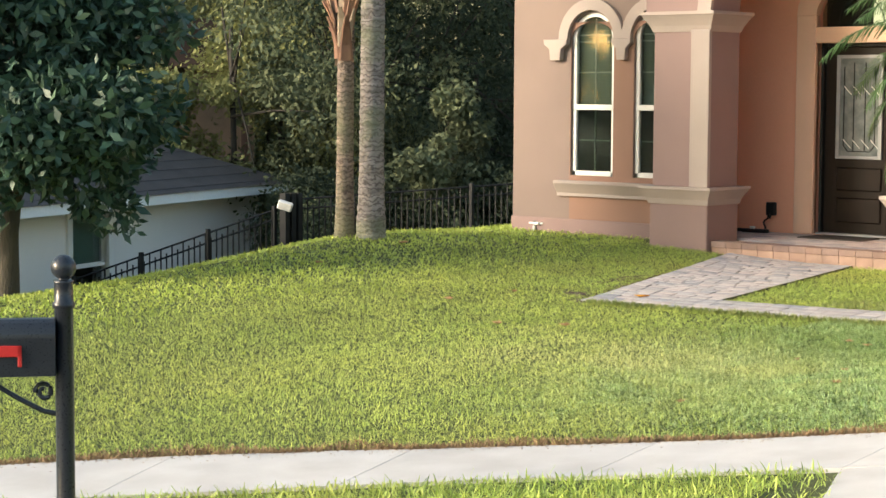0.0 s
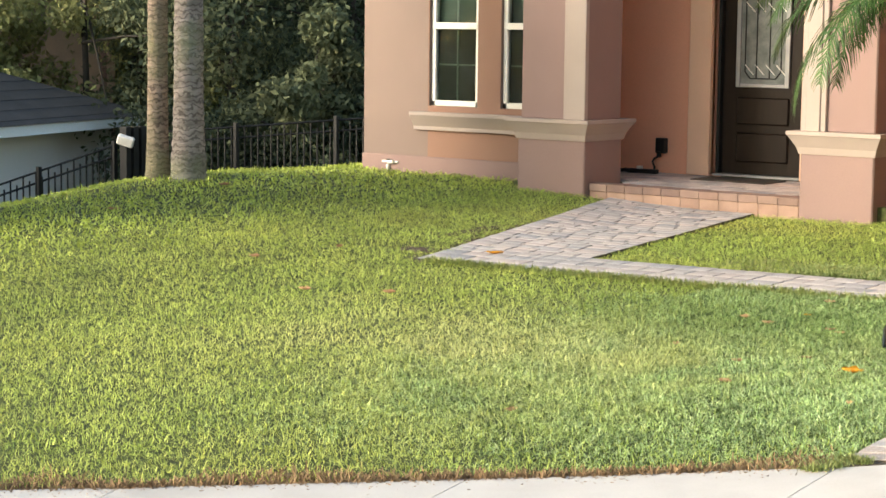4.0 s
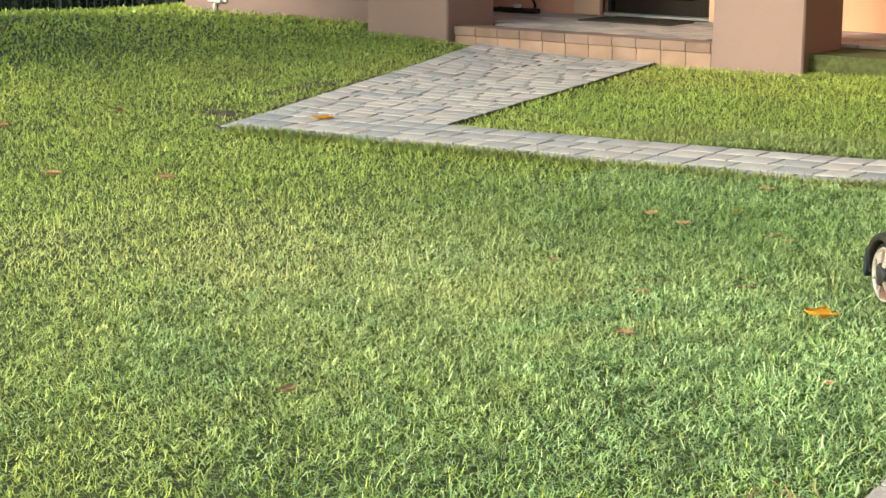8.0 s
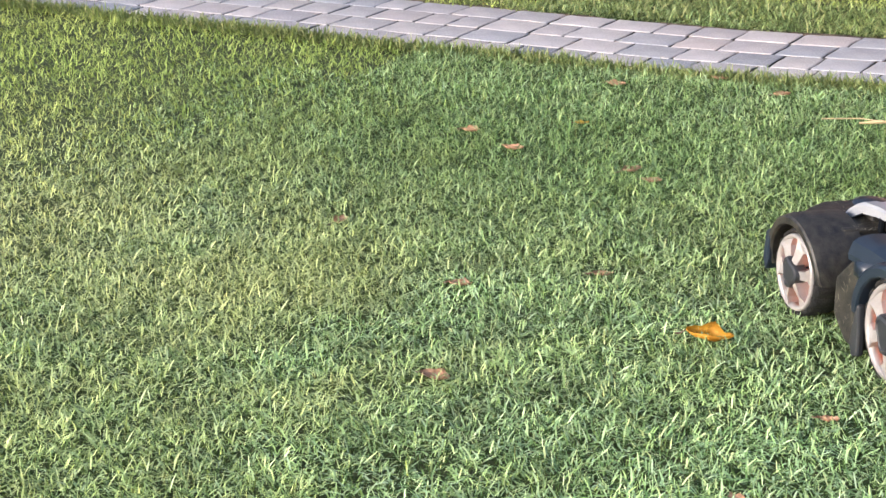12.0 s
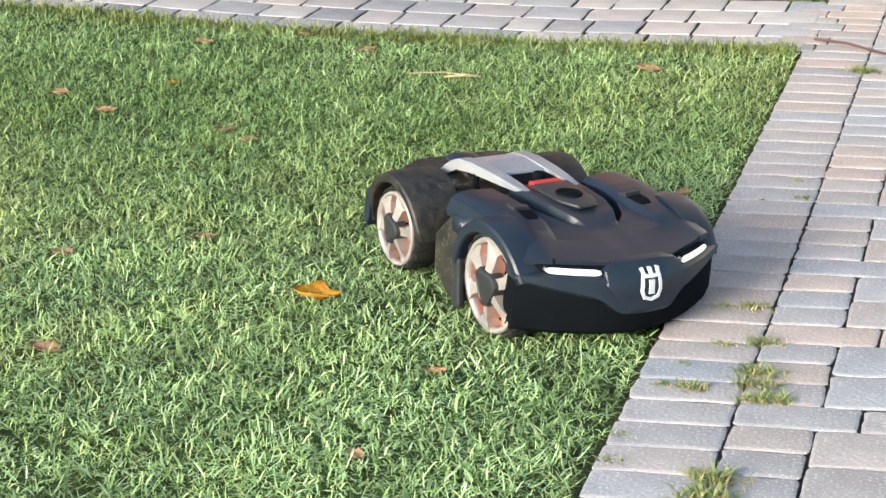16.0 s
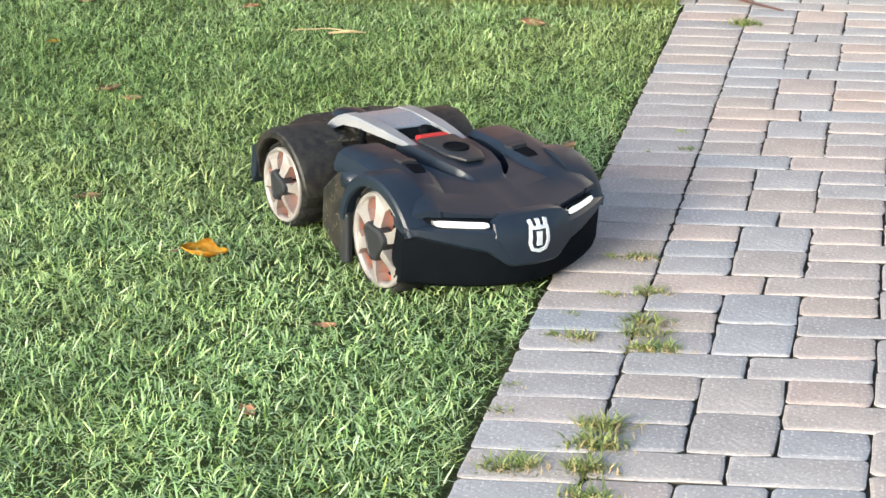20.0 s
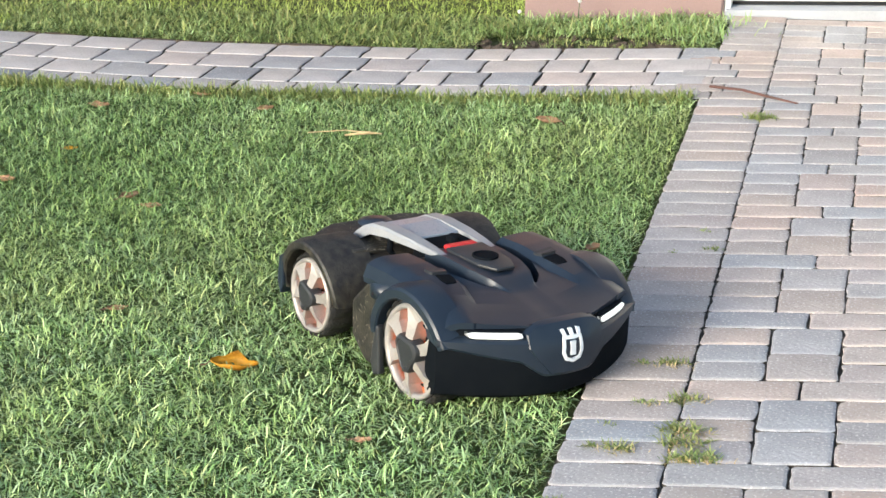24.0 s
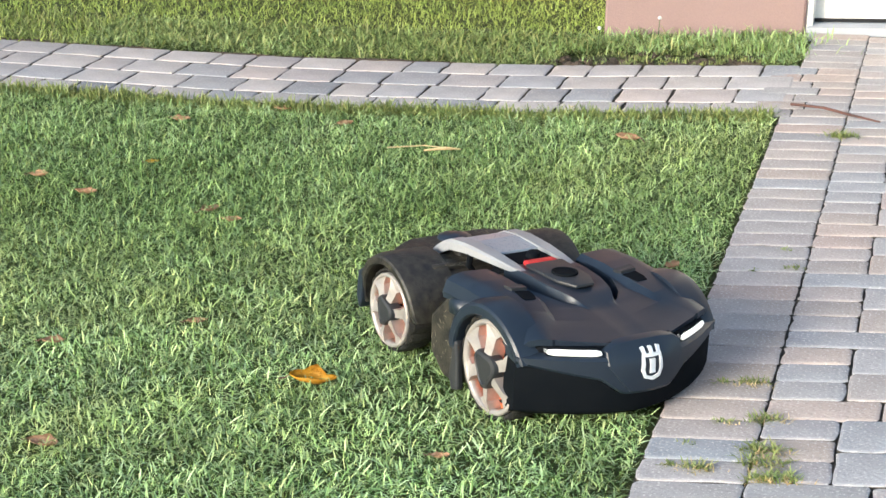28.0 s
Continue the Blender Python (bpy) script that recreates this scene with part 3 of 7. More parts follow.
def sheet(name, us, vs, where, mat, lift, thick, parent=None):
    """A slab over the land: where(u, v) gives x, y."""
    top = [[(*where(u, v), 0) for v in vs] for u in us]
    bm = bmesh.new()
    up = [[bm.verts.new((p[0], p[1], ground(p[0], p[1]) + lift)) for p in row] for row in top]
    dn = [[bm.verts.new((p[0], p[1], ground(p[0], p[1]) + lift - thick)) for p in row] for row in top]
    nu, nv = len(us), len(vs)
    for i in range(nu - 1):
        for j in range(nv - 1):
            bm.faces.new((up[i][j], up[i + 1][j], up[i + 1][j + 1], up[i][j + 1]))
    for i in range(nu - 1):
        for j in (0, nv - 1):
            bm.faces.new((up[i][j], up[i + 1][j], dn[i + 1][j], dn[i][j]))
    for j in range(nv - 1):
        for i in (0, nu - 1):
            bm.faces.new((up[i][j], up[i][j + 1], dn[i][j + 1], dn[i][j]))
    bmesh.ops.recalc_face_normals(bm, faces=list(bm.faces))
    return link(name, bm, mat, parent)


def on_ring(r, a):
    return CX + r * math.cos(a), CY + r * math.sin(a)


sidewalk = thing("pavement", 0, 0, 0, label="pale concrete sidewalk of broomed slabs", category="pavement", kind="structure")
a_joint = math.radians(111.8)
joint = 0.003 / R_FAR
a, step = a_joint, math.radians(6.0)
for k in range(16):
    sheet("slab", np.linspace(a + joint, a + step - joint, 7), np.linspace(R_NEAR, R_FAR, 4), lambda u, v: on_ring(v, u + (R_FAR - v) * 0.024), M_PALE, -0.012, 0.1, sidewalk)
    a += step
a, step = a_joint, (a_joint - a_drive1) / 8
for k in range(8):
    sheet("slab", np.linspace(a - joint, a - step + joint, 6), np.linspace(R_NEAR, R_FAR, 4), lambda u, v: on_ring(v, u + (R_FAR - v) * 0.024), M_PALE, -0.012, 0.1, sidewalk)
    a -= step
apron = sheet("driveway_apron", np.linspace(a_drive0 + 0.002, a_drive1, 30), np.linspace(R_KERB, R_NEAR - 0.012, 5), lambda u, v: on_ring(v, u), M_PALE, -0.014, 0.12)
tagged(apron, "pale concrete driveway apron beside the grass verge", "pavement", kind="structure")
road = sheet("road", np.linspace(0, 2 * math.pi, 73), np.linspace(0.2, R_KERB - 0.15, 24), lambda u, v: on_ring(v, u), M_ASPHALT, 0.045, 0.05)
tagged(road, "dark asphalt turning circle", "road", kind="structure")
kerb = sheet("kerb", np.linspace(a_drive0 + 0.002, a_drive0 + 5.0, 90), np.linspace(R_KERB - 0.15, R_KERB, 2), lambda u, v: on_ring(v, u), M_PALE, 0.09, 0.2)
tagged(kerb, "low concrete kerb round the street", "kerb", kind="structure")
def drive_front(x):
    return CY + math.sqrt(max(R_FAR ** 2 - (x - CX) ** 2, 0))


bed_drive = sheet("driveway_bed", np.linspace(0.0, DRIVE_X, 22), np.linspace(0, 1, 46), lambda u, v: (u, (drive_front(u) + 0.004) * (1 - v) + (GARAGE_Y + 0.05) * v), M_SAND, -0.009, 0.06)
tagged(bed_drive, "sand joints under the paver driveway", "driveway", kind="structure")


# ---- the house ----
def arch_points(xc, rx, zs, rz, n=16):
    return [(xc + rx * math.cos(math.pi * (1 - i / n)), zs + rz * math.sin(math.pi * i / n)) for i in range(n + 1)]


def wall_arches(x0, x1, z0, z1, y0, y1, holes):
    """A wall along x from y0 to y1 with arched openings (xa, xb, sill, spring, rise) cut right through."""
    bm = bmesh.new()

    def slab(pts):
        merge(bm, prism(pts, y0, y1))

    x = x0
    for xa, xb, zb, zs, rise in holes:
        if xa - x > 1e-4:
            slab([(x, z0), (xa, z0), (xa, z1), (x, z1)])
        if zb > z0:
            slab([(xa, z0), (xb, z0), (xb, zb), (xa, zb)])
        arc = arch_points((xa + xb) / 2, (xb - xa) / 2, zs, rise)
        for p, q in zip(arc, arc[1:]):
            slab([p, q, (q[0], z1), (p[0], z1)])
        x = xb
    if x1 - x > 1e-4:
        slab([(x, z0), (x1, z0), (x1, z1), (x, z1)])
    bmesh.ops.remove_doubles(bm, verts=list(bm.verts), dist=1e-4)
    return bm


WALL_Y, PIL_Y, DOOR_Y = 4.80, 4.15, 5.95
house = thing("house", -6, 5, 0, label="tan and terracotta stucco house with cream trim", category="house")
house.matrix_basis = Matrix.Identity(4)
WIN = [(-9.45, -8.80), (-8.49, -7.84)]
SILL_Z, SPRING_Z, RISE = 0.70, 2.39, 0.325
part("front_wall", wall_arches(-10.38, -7.25, -0.4, 3.9, WALL_Y, WALL_Y + 0.25, [(a_, b_, SILL_Z, SPRING_Z, RISE) for a_, b_ in WIN]), M_TAN, house, "tan stucco wall")
part("side_wall", box(-10.38, -10.13, WALL_Y + 0.25, 14.0, -0.6, 3.9), M_TAN, house)
part("base_band", box(-10.395, -7.78, WALL_Y - 0.018, WALL_Y + 0.1, -0.4, 0.15, 0.008), M_PINK, house, "stucco base band")
# painted panel round the windows, a few millimetres proud
panel_x0, panel_x1 = WIN[0][0] - 0.014, -7.3
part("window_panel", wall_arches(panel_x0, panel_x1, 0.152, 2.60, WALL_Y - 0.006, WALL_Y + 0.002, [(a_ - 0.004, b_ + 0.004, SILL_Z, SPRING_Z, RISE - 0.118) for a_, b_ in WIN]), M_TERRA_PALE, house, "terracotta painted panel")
sill = prism([(WALL_Y - 0.13, 0.635), (WALL_Y - 0.13, 0.60), (WALL_Y - 0.05, 0.48), (WALL_Y - 0.05, 0.44), (WALL_Y, 0.44), (WALL_Y, 0.635)], -9.63, -7.85, "x", 0.004)
part("window_ledge", sill, M_CREAM, house, "cream moulded ledge")
for a_, b_ in WIN:
    xc, rr = (a_ + b_) / 2, (b_ - a_) / 2
    inner, outer = arch_points(xc, rr + 0.03, SPRING_Z, RISE + 0.03), arch_points(xc, rr + 0.17, SPRING_Z, RISE + 0.17)
    if a_ > -9:
        outer = [(max(p[0], -8.645), p[1]) for p in outer]
    else:
        outer = [(min(p[0], -8.645), p[1]) for p in outer]
    bm = bmesh.new()
    for i in range(len(inner) - 1):
        merge(bm, prism([inner[i], inner[i + 1], outer[i + 1], outer[i]], WALL_Y - 0.06, WALL_Y - 0.007))
    part("arch_moulding", bm, M_CREAM, house, "cream arch moulding")
for xa, xb in ((-9.84, -9.47), (-8.79, -8.50), (-7.83, -7.5)):
    c = (xa + xb) / 2
    w = (xb - xa) / 2
    part("corbel", prism([(c - w, 2.39), (c + w, 2.39), (c + w * 0.96, 2.33), (c + w * 0.5, 2.27), (c + w * 0.42, 2.13), (c - w * 0.42, 2.13), (c - w * 0.5, 2.27), (c - w * 0.96, 2.33)], WALL_Y - 0.085, WALL_Y - 0.008, "y", 0.006), M_CREAM, house, "cream corbel")


def arched_window(xa, xb):
    win = part("window", box(xa, xb, WALL_Y + 0.2, WALL_Y + 0.21, SILL_Z, SILL_Z + 0.01), M_WHITE, house, "white arched sash window")
    xc, rr = (xa + xb) / 2, (xb - xa) / 2
    yf, yb = WALL_Y + 0.03, WALL_Y + 0.10

    def frame_part(name, bm, mat):
        ob = part(name, bm, mat, win)
        return ob

    bm = bmesh.new()
    box(xa, xa + 0.055, yf, yb, SILL_Z, SPRING_Z, 0.006, bm)
    box(xb - 0.055, xb, yf, yb, SILL_Z, SPRING_Z, 0.006, bm)
    box(xa, xb, yf, yb, SILL_Z, SILL_Z + 0.06, 0.006, bm)
    inner, outer = arch_points(xc, rr - 0.05, SPRING_Z, RISE - 0.05), arch_points(xc, rr, SPRING_Z, RISE)
    for i in range(len(inner) - 1):
        merge(bm, prism([inner[i], inner[i + 1], outer[i + 1], outer[i]], yf, yb))
    frame_part("window_frame", bm, M_WHITE)
    frame_part("meeting_rail", box(xa + 0.03, xb - 0.03, yf - 0.01, yb, 1.515, 1.585, 0.006), M_WHITE)
    frame_part("pane", box(xa + 0.05, xb - 0.05, yf + 0.028, yf + 0.034, SILL_Z + 0.05, 1.53), M_GLASS)
    arc = [(xa + 0.05, 1.57), (xb - 0.05, 1.57)] + arch_points(xc, rr - 0.045, SPRING_Z, RISE - 0.045)[::-1]
    frame_part("pane", prism(arc, yf + 0.028, yf + 0.034), M_GLASS)
    for z in (1.14, 1.98, SPRING_Z - 0.03, SPRING_Z + 0.05):
        frame_part("muntin", box(xa + 0.05, xb - 0.05, yf + 0.036, yf + 0.05, z - 0.009, z + 0.009), M_MUNTIN if z > 1.2 else M_CURTAIN)
    frame_part("muntin", box(xc - 0.009, xc + 0.009, yf + 0.036, yf + 0.05, 1.58, SPRING_Z + RISE - 0.06), M_MUNTIN)
    frame_part("muntin", box(xc - 0.008, xc + 0.008, yf + 0.036, yf + 0.05, SILL_Z + 0.05, 1.53), M_CURTAIN)
    blind = bmesh.new()
    z = SILL_Z + 0.06
    while z < SPRING_Z + 0.25:
        box(xa + 0.04, xb - 0.04, yf + 0.10, yf + 0.110, z, z + 0.0435, 0, blind)
        z += 0.045
    frame_part("blind", blind, M_CURTAIN)
    frame_part("insect_screen", box(xa + 0.055, xb - 0.055, yf + 0.054, yf + 0.058, SILL_Z + 0.055, 1.52), M_SCREEN)
    box_back = box(xa - 0.05, xb + 0.05, WALL_Y + 0.26, WALL_Y + 0.28, SILL_Z - 0.1, SPRING_Z + RISE + 0.1)
    frame_part("room_backing", box_back, M_INTERIOR)
    return win


for a_, b_ in WIN:
    arched_window(a_, b_)


def flare_cap(x0, x1, y0, y1, z0, z1, out):
    """A moulded cap that flares from the shaft up to a flat lip."""
    def ring(o, z):
        return [(x0 - o, y0 - o, z), (x1 + o, y0 - o, z), (x1 + o, y1 + o, z), (x0 - o, y1 + o, z)]
    h = z1 - z0
    return rings([ring(0.012, z0), ring(0.016, z0 + 0.06 * h), ring(out * 0.3, z0 + 0.30 * h), ring(out * 0.62, z0 + 0.58 * h), ring(out * 0.9, z0 + 0.8 * h), ring(out, z0 + 0.84 * h), ring(out, z1)])


def pillar(x0, x1, trim0, trim1, trim_right):
    y0, y1 = PIL_Y, WALL_Y
    pil = part("pillar", box(x0, x1, y0, y1, -0.4, 0.47, 0.012), M_PINK, house, "pink-beige stucco porch pillar")
    part("pillar_cap", flare_cap(x0, x1, y0, y1, 0.45, 0.655, 0.10), M_CREAM, pil, "cream moulded cap")
    part("shaft", box(x0 + 0.02, x1 - 0.01, y0 + 0.02, y1 - 0.01, 0.65, 2.46, 0.012), M_PINK, pil)
    part("corner_trim", box(trim0, trim1, y0 - 0.012, y0 + 0.05, 0.655, 2.45, 0.006), M_CREAM, pil, "cream corner trim")
    part("corner_trim", box(trim0 + 0.05, trim1 + 0.012 if trim_right else trim1 - 0.05, y0 - 0.026, y0 + 0.03, 0.655, 2.45, 0.006), M_CREAM, pil, "cream corner trim")
    part("capital", flare_cap(x0 + 0.02, x1 - 0.01, y0 + 0.02, y1 - 0.02, 2.43, 2.66, 0.12), M_CREAM, pil, "cream moulded capital")
    return pil


pillar(-7.78, -6.98, -7.23, -6.98, True)
pillar(-4.66, -3.95, -4.66, -4.42, False)
# arch over the porch
arch_wall = wall_arches(-7.9, -3.85, 2.66, 3.9, PIL_Y + 0.05, WALL_Y - 0.05, [(-6.98, -4.66, 2.66, 2.66, 1.1)])
part("porch_arch", arch_wall, M_PINK, house)
inner, outer = arch_points(-5.82, 1.16, 2.66, 1.1), arch_points(-5.82, 1.34, 2.66, 1.26)
bm = bmesh.new()
for i in range(len(inner) - 1):
    merge(bm, prism([inner[i], inner[i + 1], outer[i + 1], outer[i]], PIL_Y + 0.0, PIL_Y + 0.05))
part("arch_moulding", bm, M_CREAM, house, "cream arch moulding")
part("porch_ceiling", box(-8.1, -3.4, WALL_Y - 0.05, DOOR_Y, 3.75, 3.85), M_WHITE, house)
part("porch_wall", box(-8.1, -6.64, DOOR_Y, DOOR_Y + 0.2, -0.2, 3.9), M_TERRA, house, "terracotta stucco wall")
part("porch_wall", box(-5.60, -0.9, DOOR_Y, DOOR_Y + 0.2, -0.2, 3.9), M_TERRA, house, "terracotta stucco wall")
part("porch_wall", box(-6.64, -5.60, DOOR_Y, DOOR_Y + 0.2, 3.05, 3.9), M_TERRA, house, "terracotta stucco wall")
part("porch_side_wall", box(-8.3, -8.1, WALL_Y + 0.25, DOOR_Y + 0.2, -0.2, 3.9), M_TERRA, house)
# door surround
sur = bmesh.new()
box(-6.90, -6.64, DOOR_Y - 0.06, DOOR_Y + 0.05, 0.05, 2.66, 0.008, sur)
box(-5.60, -5.36, DOOR_Y - 0.06, DOOR_Y + 0.05, 0.05, 2.66, 0.008, sur)
box(-6.64, -5.60, DOOR_Y - 0.06, DOOR_Y + 0.05, 2.33, 2.52, 0.008, sur)
inner, outer = arch_points(-6.12, 0.52, 2.66, 0.36), arch_points(-6.12, 0.78, 2.66, 0.60)
for i in range(len(inner) - 1):
    merge(sur, prism([inner[i], inner[i + 1], outer[i + 1], outer[i]], DOOR_Y - 0.06, DOOR_Y + 0.05))
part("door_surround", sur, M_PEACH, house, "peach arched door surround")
door = part("front_door", box(-6.62, -5.62, DOOR_Y + 0.12, DOOR_Y + 0.16, 0.075, 2.33, 0.004), M_DOOR, house, "dark wooden front door with leaded oval glass")
bm = bmesh.new()
for x in (-6.62, -5.655):
    box(x, x + 0.035, DOOR_Y + 0.05, DOOR_Y + 0.12, 0.075, 2.33, 0.004, bm)
box(-6.62, -5.62, DOOR_Y + 0.05, DOOR_Y + 0.12, 2.29, 2.33, 0.004, bm)
part("door_frame", bm, M_DARKSTEEL, door, "black door frame")
part("threshold", box(-6.62, -5.62, DOOR_Y - 0.02, DOOR_Y + 0.1, 0.052, 0.075, 0.004), M_SILVER, door, "pale metal threshold")
part("door_glass", box(-6.39, -5.86, DOOR_Y + 0.10, DOOR_Y + 0.115, 1.0, 2.15), M_DOORGLASS, door, "frosted leaded glass")
bm = bmesh.new()
for x0_, x1_, z0_, z1_ in ((-6.43, -6.38, 0.96, 2.19), (-5.87, -5.82, 0.96, 2.19), (-6.38, -5.87, 0.96, 1.0), (-6.38, -5.87, 2.15, 2.19)):
    box(x0_, x1_, DOOR_Y + 0.085, DOOR_Y + 0.12, z0_, z1_, 0.005, bm)
part("glass_frame", bm, M_SILVER, door, "grey glass frame")
for k in range(4):
    for z in (1.12, 1.75):
        x = -6.33 + k * 0.12
        part("glass_lead", tube([(x, DOOR_Y + 0.096, z + 0.07), (x + 0.05, DOOR_Y + 0.096, z + 0.02), (x + 0.10, DOOR_Y + 0.096, z - 0.03)], 0.006, 6), M_WHITE, door)
bm = bmesh.new()
for p, q in (((-6.33, 1.12), (-6.33, 2.05)), ((-5.92, 1.12), (-5.92, 2.05)), ((-6.27, 1.05), (-5.98, 1.05)), ((-6.33, 1.12), (-6.27, 1.05)), ((-5.92, 1.12), (-5.98, 1.05)), ((-6.2, 1.05), (-6.2, 2.1)), ((-6.05, 1.05), (-6.05, 2.1))):
    tube([(p[0], DOOR_Y + 0.096, p[1]), (q[0], DOOR_Y + 0.096, q[1])], 0.006, 6, bm)
part("glass_caming", bm, M_DARKSTEEL, door)
for z0_, z1_ in ((0.2, 0.5), (0.58, 0.86)):
    part("door_panel", box(-6.42, -5.82, DOOR_Y + 0.10, DOOR_Y + 0.125, z0_, z1_, 0.015), M_DOOR, door)
part("transom_glass", prism([(-6.64, 2.52), (-5.60, 2.52)] + arch_points(-6.12, 0.52, 2.66, 0.36)[::-1], DOOR_Y + 0.1, DOOR_Y + 0.11), M_GLASS, house, "arched transom glass")
part("transom_backing", box(-6.75, -5.5, DOOR_Y + 0.22, DOOR_Y + 0.24, 2.3, 3.1), M_INTERIOR, house, "dark hall behind the transom")
part("hall_lamp", box(-6.02, -5.55, DOOR_Y + 0.20, DOOR_Y + 0.215, 2.5, 2.95), lamp_material("lit_hall", (1.0, 0.88, 0.5), 0.55), house, "warmly lit part of the hall")
part("transom_bar", tube([(-6.12 + 0.3 * math.cos(a_), DOOR_Y + 0.09, 2.56 + 0.3 * math.sin(a_)) for a_ in np.linspace(0, math.pi, 14)], 0.008, 6), M_DARKSTEEL, house)
# porch floor and step
FLOOR_Z = 0.045
part("porch_slab", box(-7.9, -3.2, PORCH_Y + 0.03, DOOR_Y + 0.04, -0.35, FLOOR_Z - 0.03), M_SOIL, house)
# garage wing
part("garage_wall", box(-0.86, -0.04, GARAGE_Y, GARAGE_Y + 0.3, -0.3, 3.9, 0.01), M_PINK, house, "pink-beige stucco garage wall")
part("garage_side_wall", box(-0.86, -0.61, GARAGE_Y + 0.3, DOOR_Y, -0.4, 3.9), M_PINK, house)
part("garage_wall", box(-0.04, 5.6, GARAGE_Y, GARAGE_Y + 0.3, 2.55, 3.9), M_PINK, house)
part("garage_wall", box(5.0, 5.8, GARAGE_Y, GARAGE_Y + 0.3, -0.1, 2.55), M_PINK, house)
gdoor = part("garage_door", box(-0.02, 5.0, GARAGE_Y + 0.10, GARAGE_Y + 0.14, 0.034, 2.30), M_WHITE, house, "white panelled garage door")
for k in range(5):
    for j in range(8):
        part("door_panel", box(0.08 + j * 0.61, 0.08 + j * 0.61 + 0.5, GARAGE_Y + 0.085, GARAGE_Y + 0.105, 0.18 + k * 0.47, 0.18 + k * 0.47 + 0.33, 0.012), M_WHITE, gdoor)
part("door_seal", box(-0.02, 5.0, GARAGE_Y + 0.092, GARAGE_Y + 0.14, 0.021, 0.035), M_DARKSTEEL, gdoor, "black rubber seal")
for ob in [gdoor] + list(gdoor.children):
    for v in ob.data.vertices:
        v.co.z += ground(v.co.x, GARAGE_Y + 0.16)
part("door_jamb", box(-0.04, -0.012, GARAGE_Y + 0.02, GARAGE_Y + 0.2, -0.05, 2.55, 0.004), M_WHITE, house, "white door jamb")
gsill = bmesh.new()
vs_ = [gsill.verts.new((x, y, ground(x, y) + dz)) for dz in (-0.1, 0.02) for y in (GARAGE_Y - 0.02, GARAGE_Y + 0.22) for x in (-0.03, 5.0)]
for f in ((0, 2, 3, 1), (4, 5, 7, 6), (0, 1, 5, 4), (2, 6, 7, 3), (0, 4, 6, 2), (1, 3, 7, 5)):
    gsill.faces.new([vs_[i] for i in f])
part("garage_threshold", gsill, M_SLATE, house, "blue-grey concrete threshold")
# plain eaves and roof above the walls
part("roof", rings([[(-10.9, 4.0, 3.9), (6.3, 4.0, 3.9), (6.3, 14.5, 3.9), (-10.9, 14.5, 3.9)], [(-10.9, 4.0, 4.05), (6.3, 4.0, 4.05), (6.3, 14.5, 4.05), (-10.9, 14.5, 4.05)], [(-6, 9, 6.2), (2, 9, 6.2), (2, 10, 6.2), (-6, 10, 6.2)]]), M_SHINGLE, house, "dark shingle roof")
part("garage_roof", rings([[(-1.3, 0.9, 3.9), (6.3, 0.9, 3.9), (6.3, 3.98, 3.9), (-1.3, 3.98, 3.9)], [(-1.3, 0.9, 4.05), (6.3, 0.9, 4.05), (6.3, 3.98, 4.05), (-1.3, 3.98, 4.05)], [(1.2, 3.4, 5.2), (3.8, 3.4, 5.2), (3.8, 3.97, 5.2), (1.2, 3.97, 5.2)]]), M_SHINGLE, house, "dark shingle roof")

# spigot, outlet box, cable
spigot = thing("hose_spigot", -10.0, WALL_Y, 0.02, label="white pipe spigot on the house base", category="spigot")
part("pipe", tube([(0, -0.03, -0.12), (0, -0.035, 0.02), (0.015, -0.04, 0.05), (0.09, -0.05, 0.055)], 0.02, 10), M_WHITE, spigot)
part("wall_flange", box(-0.09, 0.14, -0.04, -0.02, 0.04, 0.065, 0.006), M_WHITE, spigot)
part("valve", lathe([(0.001, 0), (0.022, 0.0), (0.022, 0.012), (0.001, 0.014)], 12), M_DARKSTEEL, spigot).location = (0.02, -0.05, 0.07)
outlet = thing("outlet_cover", -7.22, DOOR_Y, 0.33, label="dark weatherproof outlet cover on the porch wall", category="outlet")
part("cover", box(-0.06, 0.06, -0.07, 0, -0.08, 0.08, 0.01), M_DARKSTEEL, outlet)
part("plug", box(-0.02, 0.02, -0.1, -0.06, -0.12, -0.06, 0.006), M_DARKSTEEL, outlet)
cable = thing("power_strip", -7.45, DOOR_Y - 0.22, FLOOR_Z, label="black power strip with coiled cables on the porch floor", category="power strip")
part("strip", box(-0.05, 0.3, -0.04, 0.04, 0.0, 0.045, 0.01), M_DARKSTEEL, cable)
part("adapter", box(0.06, 0.11, -0.03, 0.03, 0.044, 0.075, 0.006), M_WHITE, cable, "white plug adapter")
pts = [(0.2 + 0.03 * math.sin(k), 0.2 - 0.02 * k * 0.9, 0.24 - 0.024 * k) for k in range(9)]
part("lead", tube(pts, 0.012, 6), M_DARKSTEEL, cable)
pts = [(-0.12 + 0.12 * math.cos(k * 0.8), -0.02 + 0.07 * math.sin(k * 0.8), 0.012 + 0.012 * (k % 3)) for k in range(24)]
part("coil", tube(pts, 0.009, 6), M_DARKSTEEL, cable)
mat_ = thing("door_mat", -6.1, DOOR_Y - 0.35, FLOOR_Z, label="thin dark door mat before the front door", category="mat")
part("mat", box(-0.42, 0.42, -0.25, 0.2, 0.0, 0.012, 0.004), M_INTERIOR, mat_)


